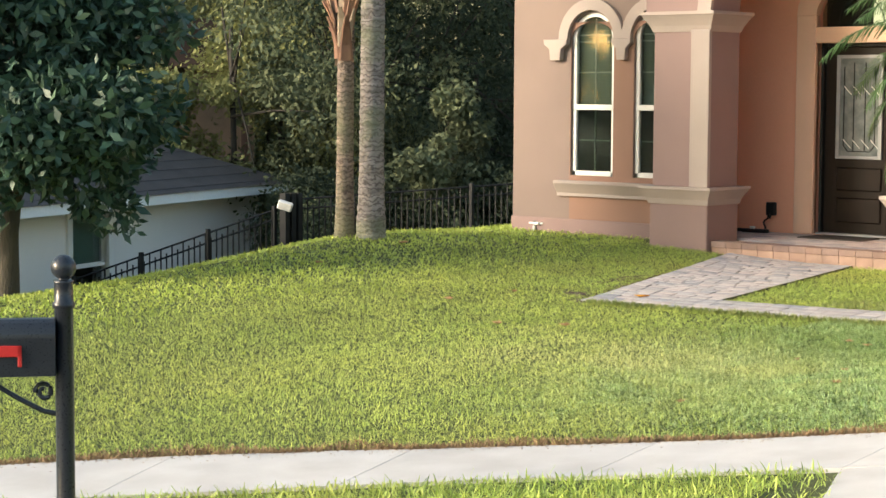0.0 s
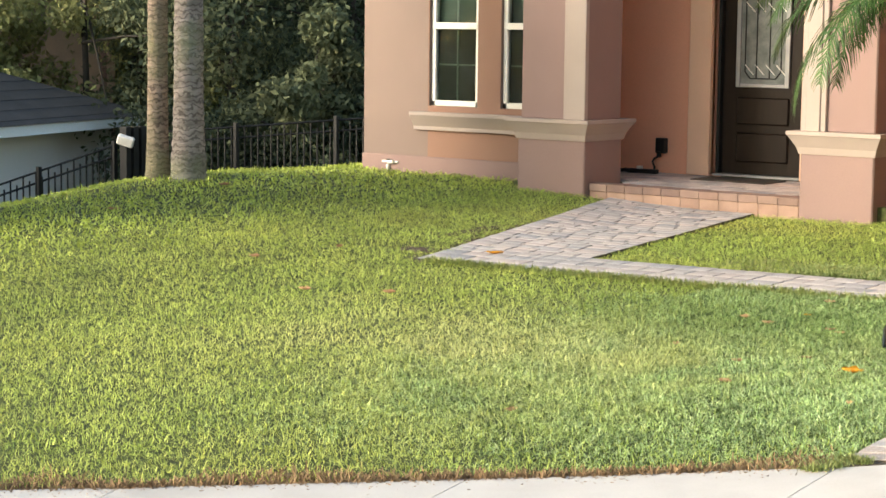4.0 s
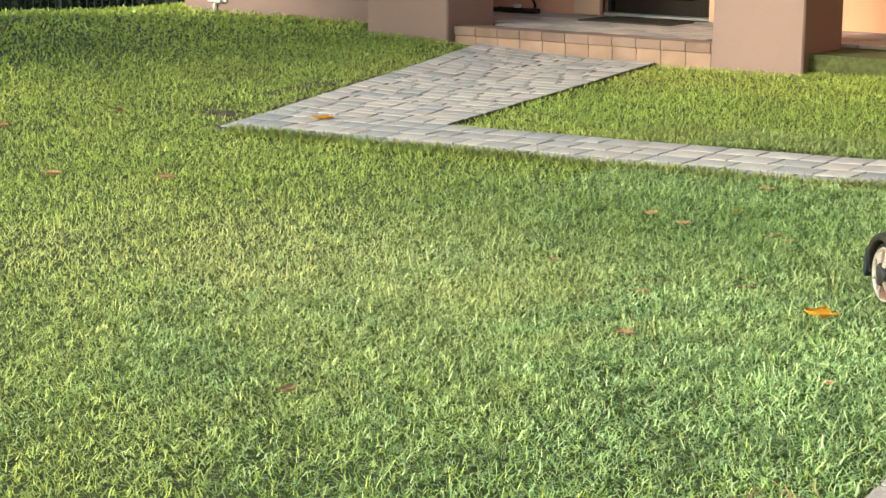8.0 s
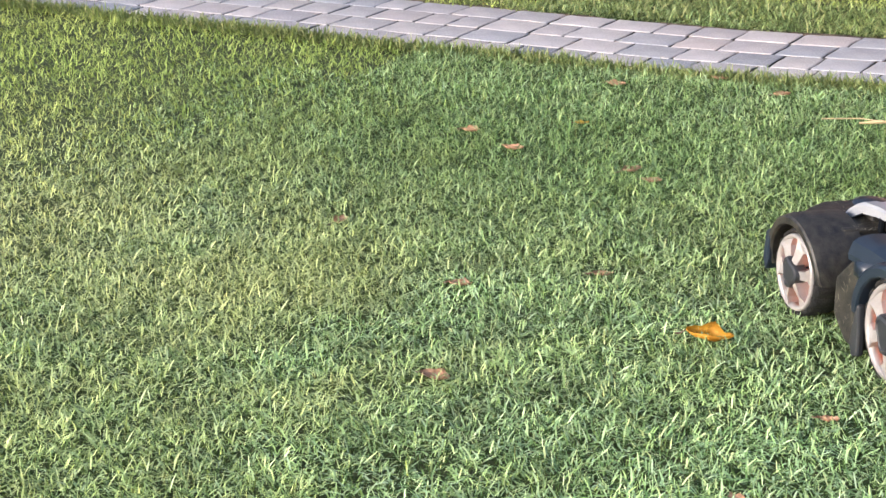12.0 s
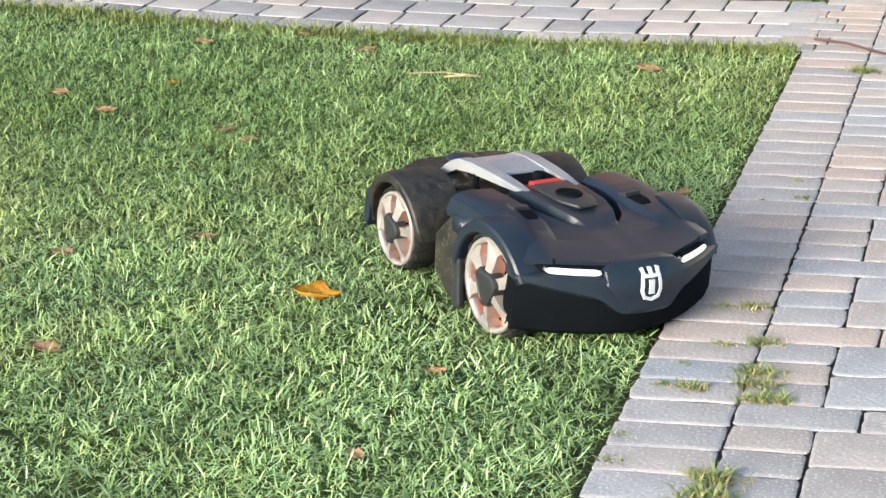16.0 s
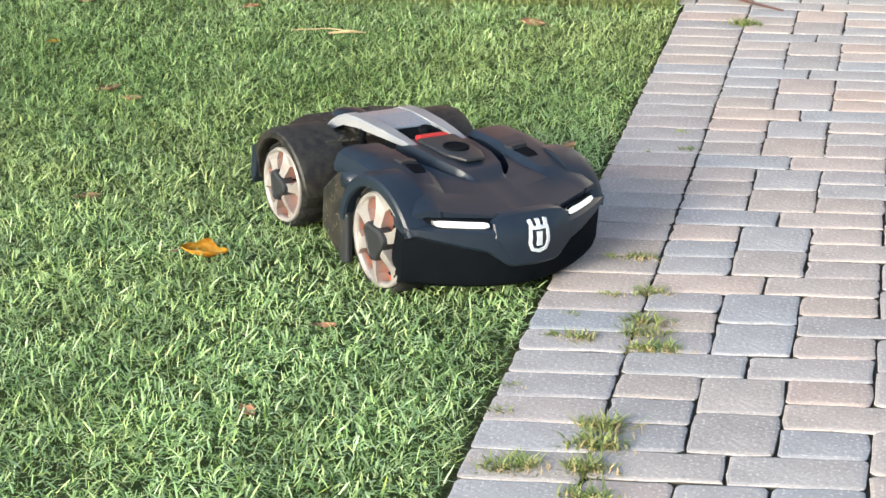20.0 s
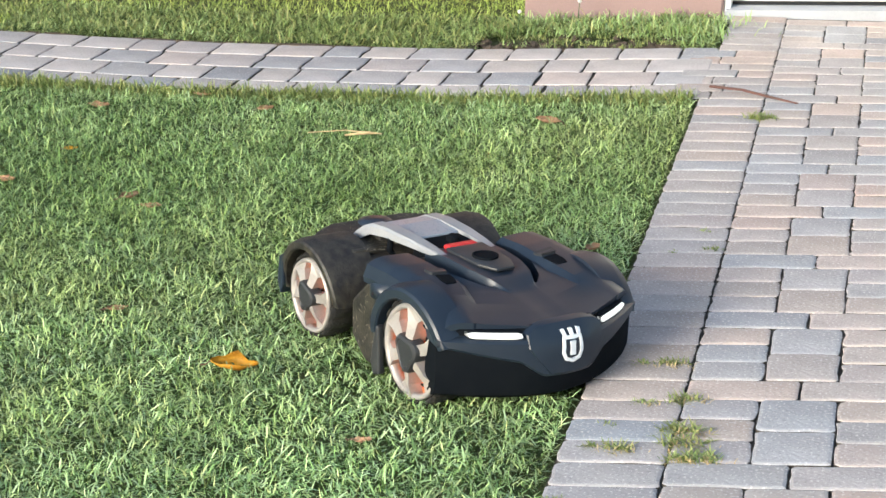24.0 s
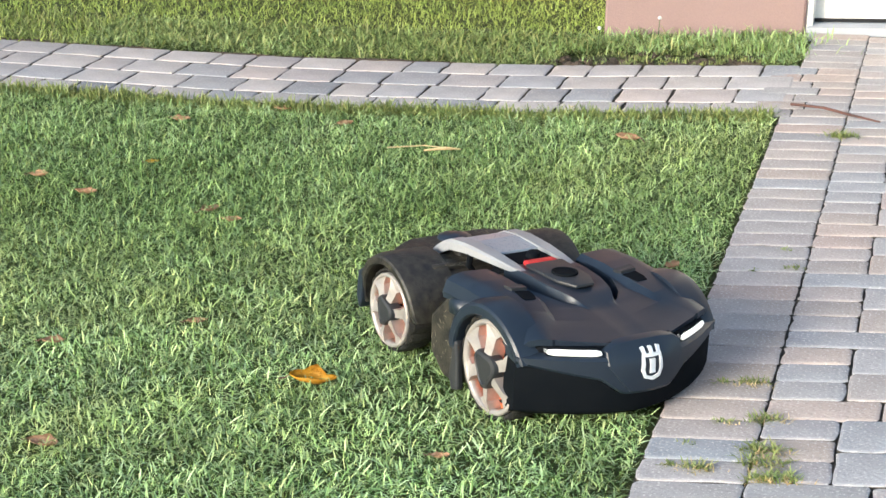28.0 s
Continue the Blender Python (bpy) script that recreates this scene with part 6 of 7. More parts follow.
part("cable_stay", tube([(-0.345, -0.06, 0.19), (-0.35, -0.085, 0.225), (-0.34, -0.088, 0.255)], 0.008, 8), M_LOWER, mower)
for side in (-1, 1):
    part("mud_flap", prism([(-0.566, 0.180), (-0.592, 0.165), (-0.600, 0.10), (-0.586, 0.070), (-0.574, 0.095)], side * 0.165, side * 0.245, "y", 0.004), M_SHELL, mower, "black mud flap")
r_ = np.random.default_rng(77)
V, F = [], []
for k in range(300):                                   # dry clippings stuck to the rear and the skirts
    if k % 6:
        p0 = Vector((r_.uniform(-0.60, -0.36), r_.uniform(-0.21, 0.21), 0.2235))
        if abs(p0.y) > 0.15 and not -0.50 < p0.x < -0.43:
            continue
        d_ = Vector((r_.normal(), r_.normal(), 0.05)).normalized()
        s_ = Vector((-d_.y, d_.x, 0.2))
    else:
        sd = 1 if r_.random() < 0.5 else -1
        p0 = Vector((r_.uniform(-0.25, -0.15), sd * 0.2385, r_.uniform(0.05, 0.19)))
        d_ = Vector((r_.normal(), 0, r_.normal())).normalized()
        s_ = Vector((-d_.z, 0, d_.x))
    ln_, wd_ = r_.uniform(0.004, 0.018), 0.0007
    b = len(V)
    V += [tuple(p0 - s_ * wd_), tuple(p0 + s_ * wd_), tuple(p0 + d_ * ln_ + s_ * wd_), tuple(p0 + d_ * ln_ - s_ * wd_)]
    F.append((b, b + 1, b + 2, b + 3))
clip_ob = quads_object("grass_clippings", V, F, M_CLIPPING, mower, "dry grass clippings stuck to the black plastic")
clip_ob["kind"] = "stuff"


# ---- pavers ----
def paver_mesh(w, d, h, seed, rnd=0.0043, wave=0.0016):
    """One tumbled stone with worn corners and a faintly domed top at z = 0."""
    r = np.random.default_rng(seed)
    c = 0.011
    base = []
    for sx, sy in ((-1, -1), (1, -1), (1, 1), (-1, 1)):
        k = c * r.uniform(0.5, 1.3)
        cut = [(sx * (w / 2 - k), sy * d / 2), (sx * (w / 2 - k * 0.3), sy * (d / 2 - k * 0.3)), (sx * w / 2, sy * (d / 2 - k))]
        base += cut if sx * sy < 0 else cut[::-1]
    full, loose = [], []
    for i, p in enumerate(base):                     # one worn dent along each long side
        q = base[(i + 1) % len(base)]
        full.append(p)
        loose.append(0.0013)
        if math.hypot(q[0] - p[0], q[1] - p[1]) > 0.04:
            f = float(r.uniform(0.25, 0.45))
            full += [(p[0] + (q[0] - p[0]) * g, p[1] + (q[1] - p[1]) * g) for g in (f, f + 0.3)]
            loose += [wave, wave]
    base = full
    jit = [(float(r.normal()) * k, float(r.normal()) * k) for k in loose]

    def ring(o, z):
        return [(x * (1 - 2 * o / w) + a, y * (1 - 2 * o / d) + b, z) for (x, y), (a, b) in zip(base, jit)]
    return rings([ring(0, -h), ring(0, -rnd * 0.9), ring(rnd * 0.3, -rnd * 0.36), ring(rnd * 1.6, 0.0)])


_paver_cache = {}


def paver_data(w, d, mat, k, skew=0.0):
    key = (round(w, 3), round(d, 3), mat.name, k, round(skew, 2))
    if key not in _paver_cache:
        me = bpy.data.meshes.new("paver")
        bm = paver_mesh(w, d, 0.05, (round(w * 1000) * 31 + round(d * 1000) * 17 + k) % 9999, wave=0.0030 if mat == M_WALKPAVER_O else 0.0016)
        for v in bm.verts:
            v.co.x += round(skew, 2) * v.co.y
        bm.to_mesh(me)
        bm.free()
        me.polygons.foreach_set("use_smooth", [True] * len(me.polygons))
        me.set_sharp_from_angle(angle=radians(10))
        me.materials.append(mat)
        me.materials.append(M_SAND)                  # dirt in the joints
        me.polygons.foreach_set("material_index", [1 if p.normal.z < 0.35 else 0 for p in me.polygons])
        _paver_cache[key] = me
    return _paver_cache[key]


def place_matrix(x, y, dz, tilt, turn=0.0):
    """The seat of a stone on the slope, square to the ground."""
    zx = (ground(x + 0.1, y) - ground(x - 0.1, y)) / 0.2 + tilt[0]
    zy = (ground(x, y + 0.1) - ground(x, y - 0.1)) / 0.2 + tilt[1]
    e1 = Vector((1, turn, zx)).normalized()
    e3 = Vector((-zx, -zy, 1)).normalized()
    e2 = e3.cross(e1).normalized()
    e3 = e1.cross(e2)
    return Matrix(((e1.x, e2.x, e3.x, x), (e1.y, e2.y, e3.y, y), (e1.z, e2.z, e3.z, ground(x, y) + dz), (0, 0, 0, 1)))


def lay(pieces, parent, mat, mat_far, near, name="paver"):
    """Lay pieces (x, y, w, d, skew): the nearest as stones of their own, the rest joined."""
    r = np.random.default_rng(31)
    order = sorted(range(len(pieces)), key=lambda i: near(pieces[i]))
    own = set(order[:300])
    V, F = [], []
    for i, (x, y, w, d, skew) in enumerate(pieces):
        m = place_matrix(x, y, 0.001 + float(r.normal()) * 0.0005, (float(r.normal()) * 0.003, float(r.normal()) * 0.003), float(r.normal()) * 0.006)
        k = i % 5
        if i in own:
            ob = new(name, paver_data(w, d, mat, k, skew))
            ob.parent = parent
            ob.matrix_basis = m
        else:
            me = paver_data(w, d, mat, k, skew)
            b = len(V)
            V += [tuple(m @ v.co) for v in me.vertices]
            F += [[b + q for q in p.vertices] for p in me.polygons]
    if V:
        me = bpy.data.meshes.new("far_pavers")
        me.from_pydata(V, [], F)
        me.materials.append(mat_far)
        me.materials.append(M_SAND)
        me.polygons.foreach_set("material_index", [1 if p.normal.z < 0.35 else 0 for p in me.polygons])
        ob = new("far_pavers", me)
        ob.parent = parent
        ob["kind"] = "stuff"


GAP = 0.0032
pieces = []


def add_piece(x, y, w, d):
    """A stone, cut short where it meets the sidewalk."""
    for _ in range(4):
        if min(math.hypot(x - w / 2 - CX, y - d / 2 - CY), math.hypot(x + w / 2 - CX, y - d / 2 - CY)) > R_FAR + 0.006:
            pieces.append((x, y, w - GAP, d - GAP, 0.0))
            return
        y, d = y + d * 0.15, d * 0.7


TH, RH = 0.157, 0.10425                              # a third of a unit, and one row
FIELD_X, FIELD_Y = 0.220, 1.288                      # the field's west edge, and the top of a wide row
rp = np.random.default_rng(17)
y = GARAGE_Y - 0.03
while y > -4.6:                                      # border along the lawn
    d = RH * float(rp.uniform(0.97, 1.06))
    if 0.0 < y - d / 2 < WALK_Y - 0.06:              # where the walk joins
        cut = float(rp.uniform(0.02, 0.10))
        add_piece((cut - 0.098) / 2, y - d / 2, cut + 0.098, d)
        add_piece((cut + FIELD_X) / 2, y - d / 2, FIELD_X - cut, d)
    else:
        add_piece(FIELD_X / 2, y - d / 2, FIELD_X, d)
    y -= d
n_units = int((DRIVE_X - FIELD_X) / (2 * TH))
for unit in range(n_units):
    x0 = FIELD_X + 2 * TH * unit
    for r0 in range(0 if unit % 2 == 0 else -2, 66, 4):
        ya = FIELD_Y - r0 * RH                       # top of a wide row
        rows_ = [(x0 + 0.75 * TH, ya - RH / 2, 1.5 * TH, RH), (x0 + 2.25 * TH, ya - RH / 2, 1.5 * TH, RH)]
        rows_ += [(x0 + 1.5 * TH, ya - RH * 1.75, TH, RH * 1.5), (x0 + 1.5 * TH, ya - RH * 3.25, TH, RH * 1.5)]
        for r1 in ((1, 2, 3) if unit == 0 else (1, 3)):
            rows_.append((x0 + 0.5 * TH, ya - RH * (r1 + 0.5), TH, RH))
        for px, py, w, d in rows_:
            if py + d / 2 < GARAGE_Y + 0.02 and py > -5.2 and px + w / 2 < DRIVE_X:
                add_piece(px, py, w, d)
driveway = thing("driveway", 0, 0, 0, label="tumbled grey and pink concrete paver driveway", category="driveway", kind="structure")
lay(pieces, driveway, M_PAVER, M_PAVER_I, lambda p: max(0, p[0] - 1.2) * 3 + abs(p[1] + 1.6))

pieces = []
rp = np.random.default_rng(23)


def course(x0, x1, y, h, skew0, skew1):
    """One row of stones from x0 to x1, its ends cut to the slant of the edges."""
    x = x0
    while x < x1 - 0.01:
        w = (0.152, 0.2285, 0.2285, 0.19)[int(rp.integers(4))]
        if x + w > x1 - 0.09:
            w = x1 - x
        f = (x + w / 2 - x0) / (x1 - x0)
        pieces.append((x + w / 2, y + h / 2, w - 0.008, h - 0.008, skew0 + (skew1 - skew0) * f))
        x += w


SLANT_L = (PATH_L - WALK_TIP) / PORCH_Y
SLANT_R = (PATH_R - WALK_IN) / (PORCH_Y - WALK_Y)
y = 0.0
for h in (0.152, 0.2, 0.2, 0.188):                  # the walk
    xm = float(path_left(y + h / 2))
    course(xm, xm + 0.9, y, h, SLANT_L, 0.0)
    course(xm + 0.9, 0.0, y, h, 0.0, 0.0)
    y += h
k = 0
while y < PORCH_Y - 0.02:                            # the path to the porch
    h = min((0.152, 0.1015, 0.152, 0.127)[k % 4], PORCH_Y - y)
    course(float(path_left(y + h / 2)), float(path_right(y + h / 2)), y, h, SLANT_L, SLANT_R)
    y += h
    k += 1
walkway = thing("walkway", 0, 0, 0, label="grey concrete paver walkway leading to the porch", category="walkway", kind="structure")
lay(pieces, walkway, M_WALKPAVER_O, M_WALKPAVER, lambda p: math.hypot(p[0] + 1.5, p[1] - 0.3))
wb = sheet("walkway_bed", np.linspace(WALK_TIP - 0.1, 0.0, 20), np.linspace(0.0, WALK_Y, 4), lambda u, v: (u, v), M_SAND, -0.009, 0.05)
tagged(wb, "sand bed under the paver walkway", "walkway", kind="structure")
pb = sheet("path_bed", np.linspace(0, 1, 5), np.linspace(WALK_Y, PORCH_Y + 0.1, 14), lambda u, v: (float(path_left(v)) * (1 - u) + float(path_right(v)) * u, v), M_SAND, -0.009, 0.05)
tagged(pb, "sand bed under the paver path", "walkway", kind="structure")

# porch step: a course of edge bricks over a riser course, and the floor stones
porch = thing("porch_step", 0, 0, 0, label="brick-edged porch step with grey floor pavers", category="step", kind="structure")
x = -6.97
k = 0
while x < -4.70:
    w = min(0.206, -4.68 - x)
    part("brick", box(x + 0.0015, x + w - 0.0015, PORCH_Y, PORCH_Y + 0.22, FLOOR_Z - 0.07, FLOOR_Z + 0.002 * (k % 2), 0.004), M_BRICK, porch)
    part("brick", box(x + 0.0015, x + w - 0.0015, PORCH_Y + 0.012, PORCH_Y + 0.12, -0.3, FLOOR_Z - 0.072, 0.003), M_BRICK_PALE, porch)
    x += w
    k += 1
row = 0
y = PORCH_Y + 0.225
while y < DOOR_Y - 0.02:
    x = -7.85 + (0.1 if row % 2 else 0)
    while x < -3.3:
        if not (x < -6.93 and y < WALL_Y + 0.02) and not (x + 0.22 > -4.68 and y < WALL_Y + 0.02):
            part("floor_stone", box(x + 0.003, x + 0.225, y + 0.003, y + 0.147, FLOOR_Z - 0.03, FLOOR_Z, 0.006), M_WALKPAVER_O, porch)
        x += 0.228
    y += 0.15
    row += 1


# ---- lawn blades ----
def blades(name, n, x0, x1, y0, y1, height, width, seed, label, mat, keep=None, tilt=0.95, root=-0.030, bent=True):
    r = np.random.default_rng(seed)
    x, y = r.uniform(x0, x1, n), r.uniform(y0, y1, n)
    clump = np.sin(x * 41 + 3 * np.sin(y * 17)) * np.sin(y * 37 + 3 * np.sin(x * 23)) + 0.6 * np.sin(x * 97 + y * 31) * np.sin(y * 83 - x * 29)
    ok = ~paved(x, y, 0.014) & (r.random(n) < 0.72 + 0.30 * clump)
    if keep is not None:
        ok &= keep(x + r.normal(0, 0.45, n) * ((y < -0.5) | (x < -6)), y + r.normal(0, 0.45, n) * (y < -0.5))
    x, y, clump = x[ok], y[ok], clump[ok]
    n = len(x)
    z = land(x, y) + root + 0.022 * r.random(n) ** 1.5 + 0.005 * clump
    h = height * r.uniform(0.45, 1.3, n)
    a = r.uniform(0, 2 * np.pi, n)
    lean = np.clip(r.normal(tilt, 0.42, n), 0.1, 1.5)
    d = np.stack([np.cos(a) * np.sin(lean), np.sin(a) * np.sin(lean), np.cos(lean)], 1)
    b = a + np.pi / 2 + r.normal(0, 0.6, n)
    s = np.stack([np.cos(b), np.sin(b), np.zeros(n)], 1) * (width * r.uniform(0.6, 1.25, n) * 0.5)[:, None]
    p0 = np.stack([x, y, z], 1)
    if not bent:
        p2 = p0 + d * h[:, None]
        v = np.stack([p0 - s * 0.8, p0 + s * 0.8, p2 + s * 0.25, p2 - s * 0.25], 1).reshape(-1, 3)
        return tagged(quads_object(name, v, np.arange(4 * n).reshape(n, 4), mat), label, "grass", kind="stuff")
    lean2 = np.minimum(lean + np.abs(r.normal(0.2, 0.4, n)), 1.9)
    d2 = np.stack([np.cos(a) * np.sin(lean2), np.sin(a) * np.sin(lean2), np.cos(lean2)], 1)
    p1 = p0 + d * (h * 0.55)[:, None]
    p2 = p1 + d2 * (h * 0.55)[:, None]
    v = np.stack([p0 - s * 0.8, p0 + s * 0.8, p1 + s, p1 - s, p2 + s * 0.45, p2 - s * 0.45], 1).reshape(-1, 3)
    i = (np.arange(n) * 6)[:, None]
    f = np.concatenate([i + np.array([[0, 1, 2, 3]]), i + np.array([[3, 2, 4, 5]])], 1).reshape(-1, 4)
    return tagged(quads_object(name, v, f, mat), label, "grass", kind="stuff")


BARE = lambda x, y: (y > 0.7) & (y < 0.80 + 0.03 * np.sin(x * 7) + 0.22 * ((x > -0.95) & (x < -0.16)))
NEAR_LAWN = lambda x, y: (x > -3.0) & (y < 1.36) & (y > -4.2) & ~BARE(x, y)
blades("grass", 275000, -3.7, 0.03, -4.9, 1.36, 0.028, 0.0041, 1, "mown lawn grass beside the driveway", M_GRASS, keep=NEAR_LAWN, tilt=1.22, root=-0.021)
blades("grass", 240000, -3.7, 0.03, -4.9, 1.36, 0.021, 0.0038, 31, "short upright tips of the lawn beside the driveway", M_GRASS, keep=lambda x, y: NEAR_LAWN(x, y) & (y < 0.7), tilt=0.95, root=-0.023, bent=False)
blades("grass", 420000, -3.7, 0.03, -4.9, 1.36, 0.026, 0.0045, 11, "lawn undergrowth beside the driveway, shade painted into its colour", M_GRASS_LOW, keep=NEAR_LAWN, tilt=1.05, root=-0.034, bent=False)
blades("grass", 780000, -9.0, 0.0, -7.5, 4.8, 0.029, 0.0066, 2, "mown yellow-green lawn grass before the house", M_GRASS_SUN, keep=lambda x, y: (x > -8.0) & ~NEAR_LAWN(x, y) & ~((x > -3.0) & BARE(x, y)) & ((x + 5.98) ** 2 / 0.03 + (y - 0.42) ** 2 / 0.014 > 1), bent=False, tilt=1.0)
blades("grass", 235000, -15.5, -7.0, -8.5, 9.0, 0.036, 0.020, 3, "mown lawn grass on the crest by the palms", M_GRASS_CREST, keep=lambda x, y: x < -8.0, bent=False, tilt=1.0)
blades("grass", 70000, -6.5, 0.4, -10.5, -4.5, 0.06, 0.008, 4, "shaggy grass on the verge by the street", M_GRASS_SUN, keep=lambda x, y: (np.hypot(x - CX, y - CY) < R_NEAR) & (x < CX + R_NEAR * math.cos(a_drive0) + 0.1), tilt=0.7)


blades("grass", 15000, -3.6, -0.03, 0.78, 1.34, 0.048, 0.0055, 21, "rough tufted grass of the bed beside the walk", M_WEED, tilt=1.05, keep=lambda x, y: ~BARE(x, y))
blades("grass", 24000, WALK_TIP + 0.1, -0.02, -0.075, -0.010, 0.040, 0.0046, 41, "grass leaning over the edge of the walk", M_WEED, tilt=0.6, root=-0.026)
# dead thatch where the lawn meets the sidewalk
def thatch(n, seed):
    r = np.random.default_rng(seed)
    a = r.uniform(a_drive0 - 0.02, a_drive0 + 0.9, n)
    rad = R_FAR + np.abs(r.normal(0, 0.065, n)) * (1 + 0.7 * np.sin(a * 61 + 2 * np.sin(a * 23))) - 0.012
    spilt = r.random(n) < 0.02
    rad = np.where(spilt, R_FAR - np.abs(r.normal(0, 0.07, n)), rad)
    x, y = CX + rad * np.cos(a), CY + rad * np.sin(a)
    p0 = np.stack([x, y, land(x, y) - np.where(spilt, 0.010, 0.03)], 1)
    d = r.normal(size=(n, 3))
    d[:, 2] = np.abs(d[:, 2]) * np.where(spilt, 0.1, 0.8)
    d /= np.linalg.norm(d, axis=1)[:, None]
    s = np.cross(d, r.normal(size=(n, 3)))
    s /= np.linalg.norm(s, axis=1)[:, None]
    L = (r.uniform(0.02, 0.06, n) * np.where(spilt, 0.3, 1.0))[:, None]
    s = s * np.where(spilt, 0.5, 1.0)[:, None]
    v = np.stack([p0 - s * 0.004, p0 + s * 0.004, p0 + d * L + s * 0.002, p0 + d * L - s * 0.002], 1).reshape(-1, 3)
    ob = quads_object("dead_thatch", v, np.arange(4 * n).reshape(n, 4), M_MULCH)
    return tagged(ob, "brown dead grass along the sidewalk edge", "thatch", kind="stuff")


thatch(52000, 9)


# ---- small things on the lawn and the pavers ----
def dry_leaf(x, y, size, rz, mat, label, curl=0.35, group="", wide=0.30):
    """A curled fallen leaf with a stalk, lying on the grass."""
    lf_ = thing("fallen_leaf", x, y, ground(x, y) + (-0.006 if not paved(x, y) else 0.004), rz=rz, label=label, category="leaf", group=group)
    r = np.random.default_rng(int(abs(x * 977 + y * 131)) + 3)
    bm = bmesh.new()
    rows_ = []
    for k in range(9):
        t = k / 8
        w = size * wide * math.sin(math.pi * min(max(t, 0.02), 0.98)) ** 0.8 * (1 + 0.12 * r.normal())
        z = size * curl * (t - 0.5) ** 2 * 1.2
        rows_.append([bm.verts.new((size * (t - 0.5), s * w, z + abs(s) ** 2 * w * curl * 1.3 + 0.0015 * r.normal())) for s in (-1, -0.5, 0, 0.5, 1)])
    for p_, q_ in zip(rows_, rows_[1:]):
        for k in range(4):
            bm.faces.new((p_[k], q_[k], q_[k + 1], p_[k + 1]))
    bmesh.ops.solidify(bm, geom=list(bm.faces), thickness=0.0012)
    part("blade", bm, mat, lf_, smooth=True)
    part("stalk", tube([(-size * 0.5, 0, size * curl * 0.3), (-size * 0.62, 0.004, size * 0.06), (-size * 0.74, 0.012, 0.002)], 0.0016, 5), M_TWIG, lf_)
    return lf_


dry_leaf(-0.805, -2.475, 0.112, 8, M_YLEAF, "bright yellow fallen leaf on the grass", 0.55, wide=0.36)
for x, y, s, rz in ((-0.13, -1.93, 0.085, 20), (-0.46, -0.30, 0.07, 170), (-1.559, -1.198, 0.06, 60), (-1.459, -1.286, 0.05, 10), (-1.90, -3.738, 0.06, 75), (-2.066, -0.232, 0.06, 5), (-1.758, -0.03, 0.055, 0), (-1.468, -0.19, 0.05, 45), (-2.018, -1.093, 0.06, 5), (-0.118, -1.556, 0.05, 60), (-1.54, -2.271, 0.05, 20), (-1.28, -2.842, 0.06, 0), (-0.41, -2.79, 0.035, 15), (-0.439, -3.199, 0.04, 140), (-1.232, -2.095, 0.045, 30), (-2.129, -1.917, 0.05, 90), (-2.249, -0.955, 0.05, 20), (-4.748, -1.30, 0.08, 15), (-6.373, 0.006, 0.08, 120), (-6.513, -0.782, 0.08, 10), (-9.20, 0.191, 0.09, 60), (-9.586, 1.911, 0.09, 20), (-5.328, -1.50, 0.08, 15)):
    dry_leaf(x, y - 0.04, s * 1.25, rz, M_BLEAF, "curled brown fallen leaf on the grass", 0.5, "brown leaves on the lawn")
dry_leaf(-1.95, -0.78, 0.045, 40, M_YLEAF, "small yellow fallen leaf on the grass", 0.4)
dry_leaf(-5.29, 0.526, 0.14, 30, M_YLEAF, "yellow-brown fallen leaf on the paver walkway", 0.3)
twig = thing("fallen_twig", 0.178, -0.02, ground(0.178, -0.02) + 0.006, rz=-27, label="long red-brown dry twig on the pavers", category="twig")
part("stem", tube([(-0.17, 0.0, 0.004), (-0.05, 0.008, 0.012), (0.06, -0.004, 0.01), (0.17, 0.002, 0.005)], [0.005, 0.0045, 0.0045, 0.003], 7), M_TWIG, twig)
part("side_stem", tube([(-0.16, 0.012, 0.004), (-0.05, 0.02, 0.01), (0.05, 0.006, 0.01)], [0.004, 0.004, 0.002], 6), M_TWIG, twig)
straw = thing("straw_stem", -1.085, -0.575, ground(-1.085, -0.575) + 0.018, rz=14, label="pale dry straw stem on the grass", category="straw")
part("stem", tube([(-0.12, 0, 0), (0, 0.015, 0.006), (0.12, 0.0, 0)], 0.0022, 5), M_STRAW, straw)
part("sheath", tube([(0.0, -0.03, 0.002), (0.07, -0.025, 0.01), (0.12, -0.01, 0.004)], [0.003, 0.006, 0.001], 5), M_STRAW, straw)


def tuft(name, spots_, label, mat=M_GRASS, seed=5, h=0.022, n_each=60, spread=0.020, wide=0.005):
    r = np.random.default_rng(seed)
    V, F = [], []
    for x, y, k in spots_:
        n = int(n_each * k)
        px, py = x + r.normal(0, spread * k, n), y + r.normal(0, spread * 0.45 * k, n)
        for i in range(n):
            a, ln = r.uniform(0, 6.28), r.uniform(0.2, 1.1)
            z = ground(px[i], py[i]) - 0.008
            hh = h * r.uniform(0.5, 1.2) * min(k, 1.3)
            d = np.array([math.cos(a) * math.sin(ln), math.sin(a) * math.sin(ln), math.cos(ln)])
            s = np.array([-math.sin(a), math.cos(a), 0]) * wide * 0.5
            p0 = np.array([px[i], py[i], z])
            p1, p2 = p0 + d * hh * 0.6, p0 + d * hh * 1.0 + np.array([math.cos(a), math.sin(a), -0.3]) * hh * 0.3
            b = len(V)
            V += [p0 - s, p0 + s, p1 + s, p1 - s, p2 + s * 0.2, p2 - s * 0.2]
            F += [(b, b + 1, b + 2, b + 3), (b + 3, b + 2, b + 4, b + 5)]
    ob = quads_object(name, V, F, mat)
    return tagged(ob, label, "weeds", kind="stuff")


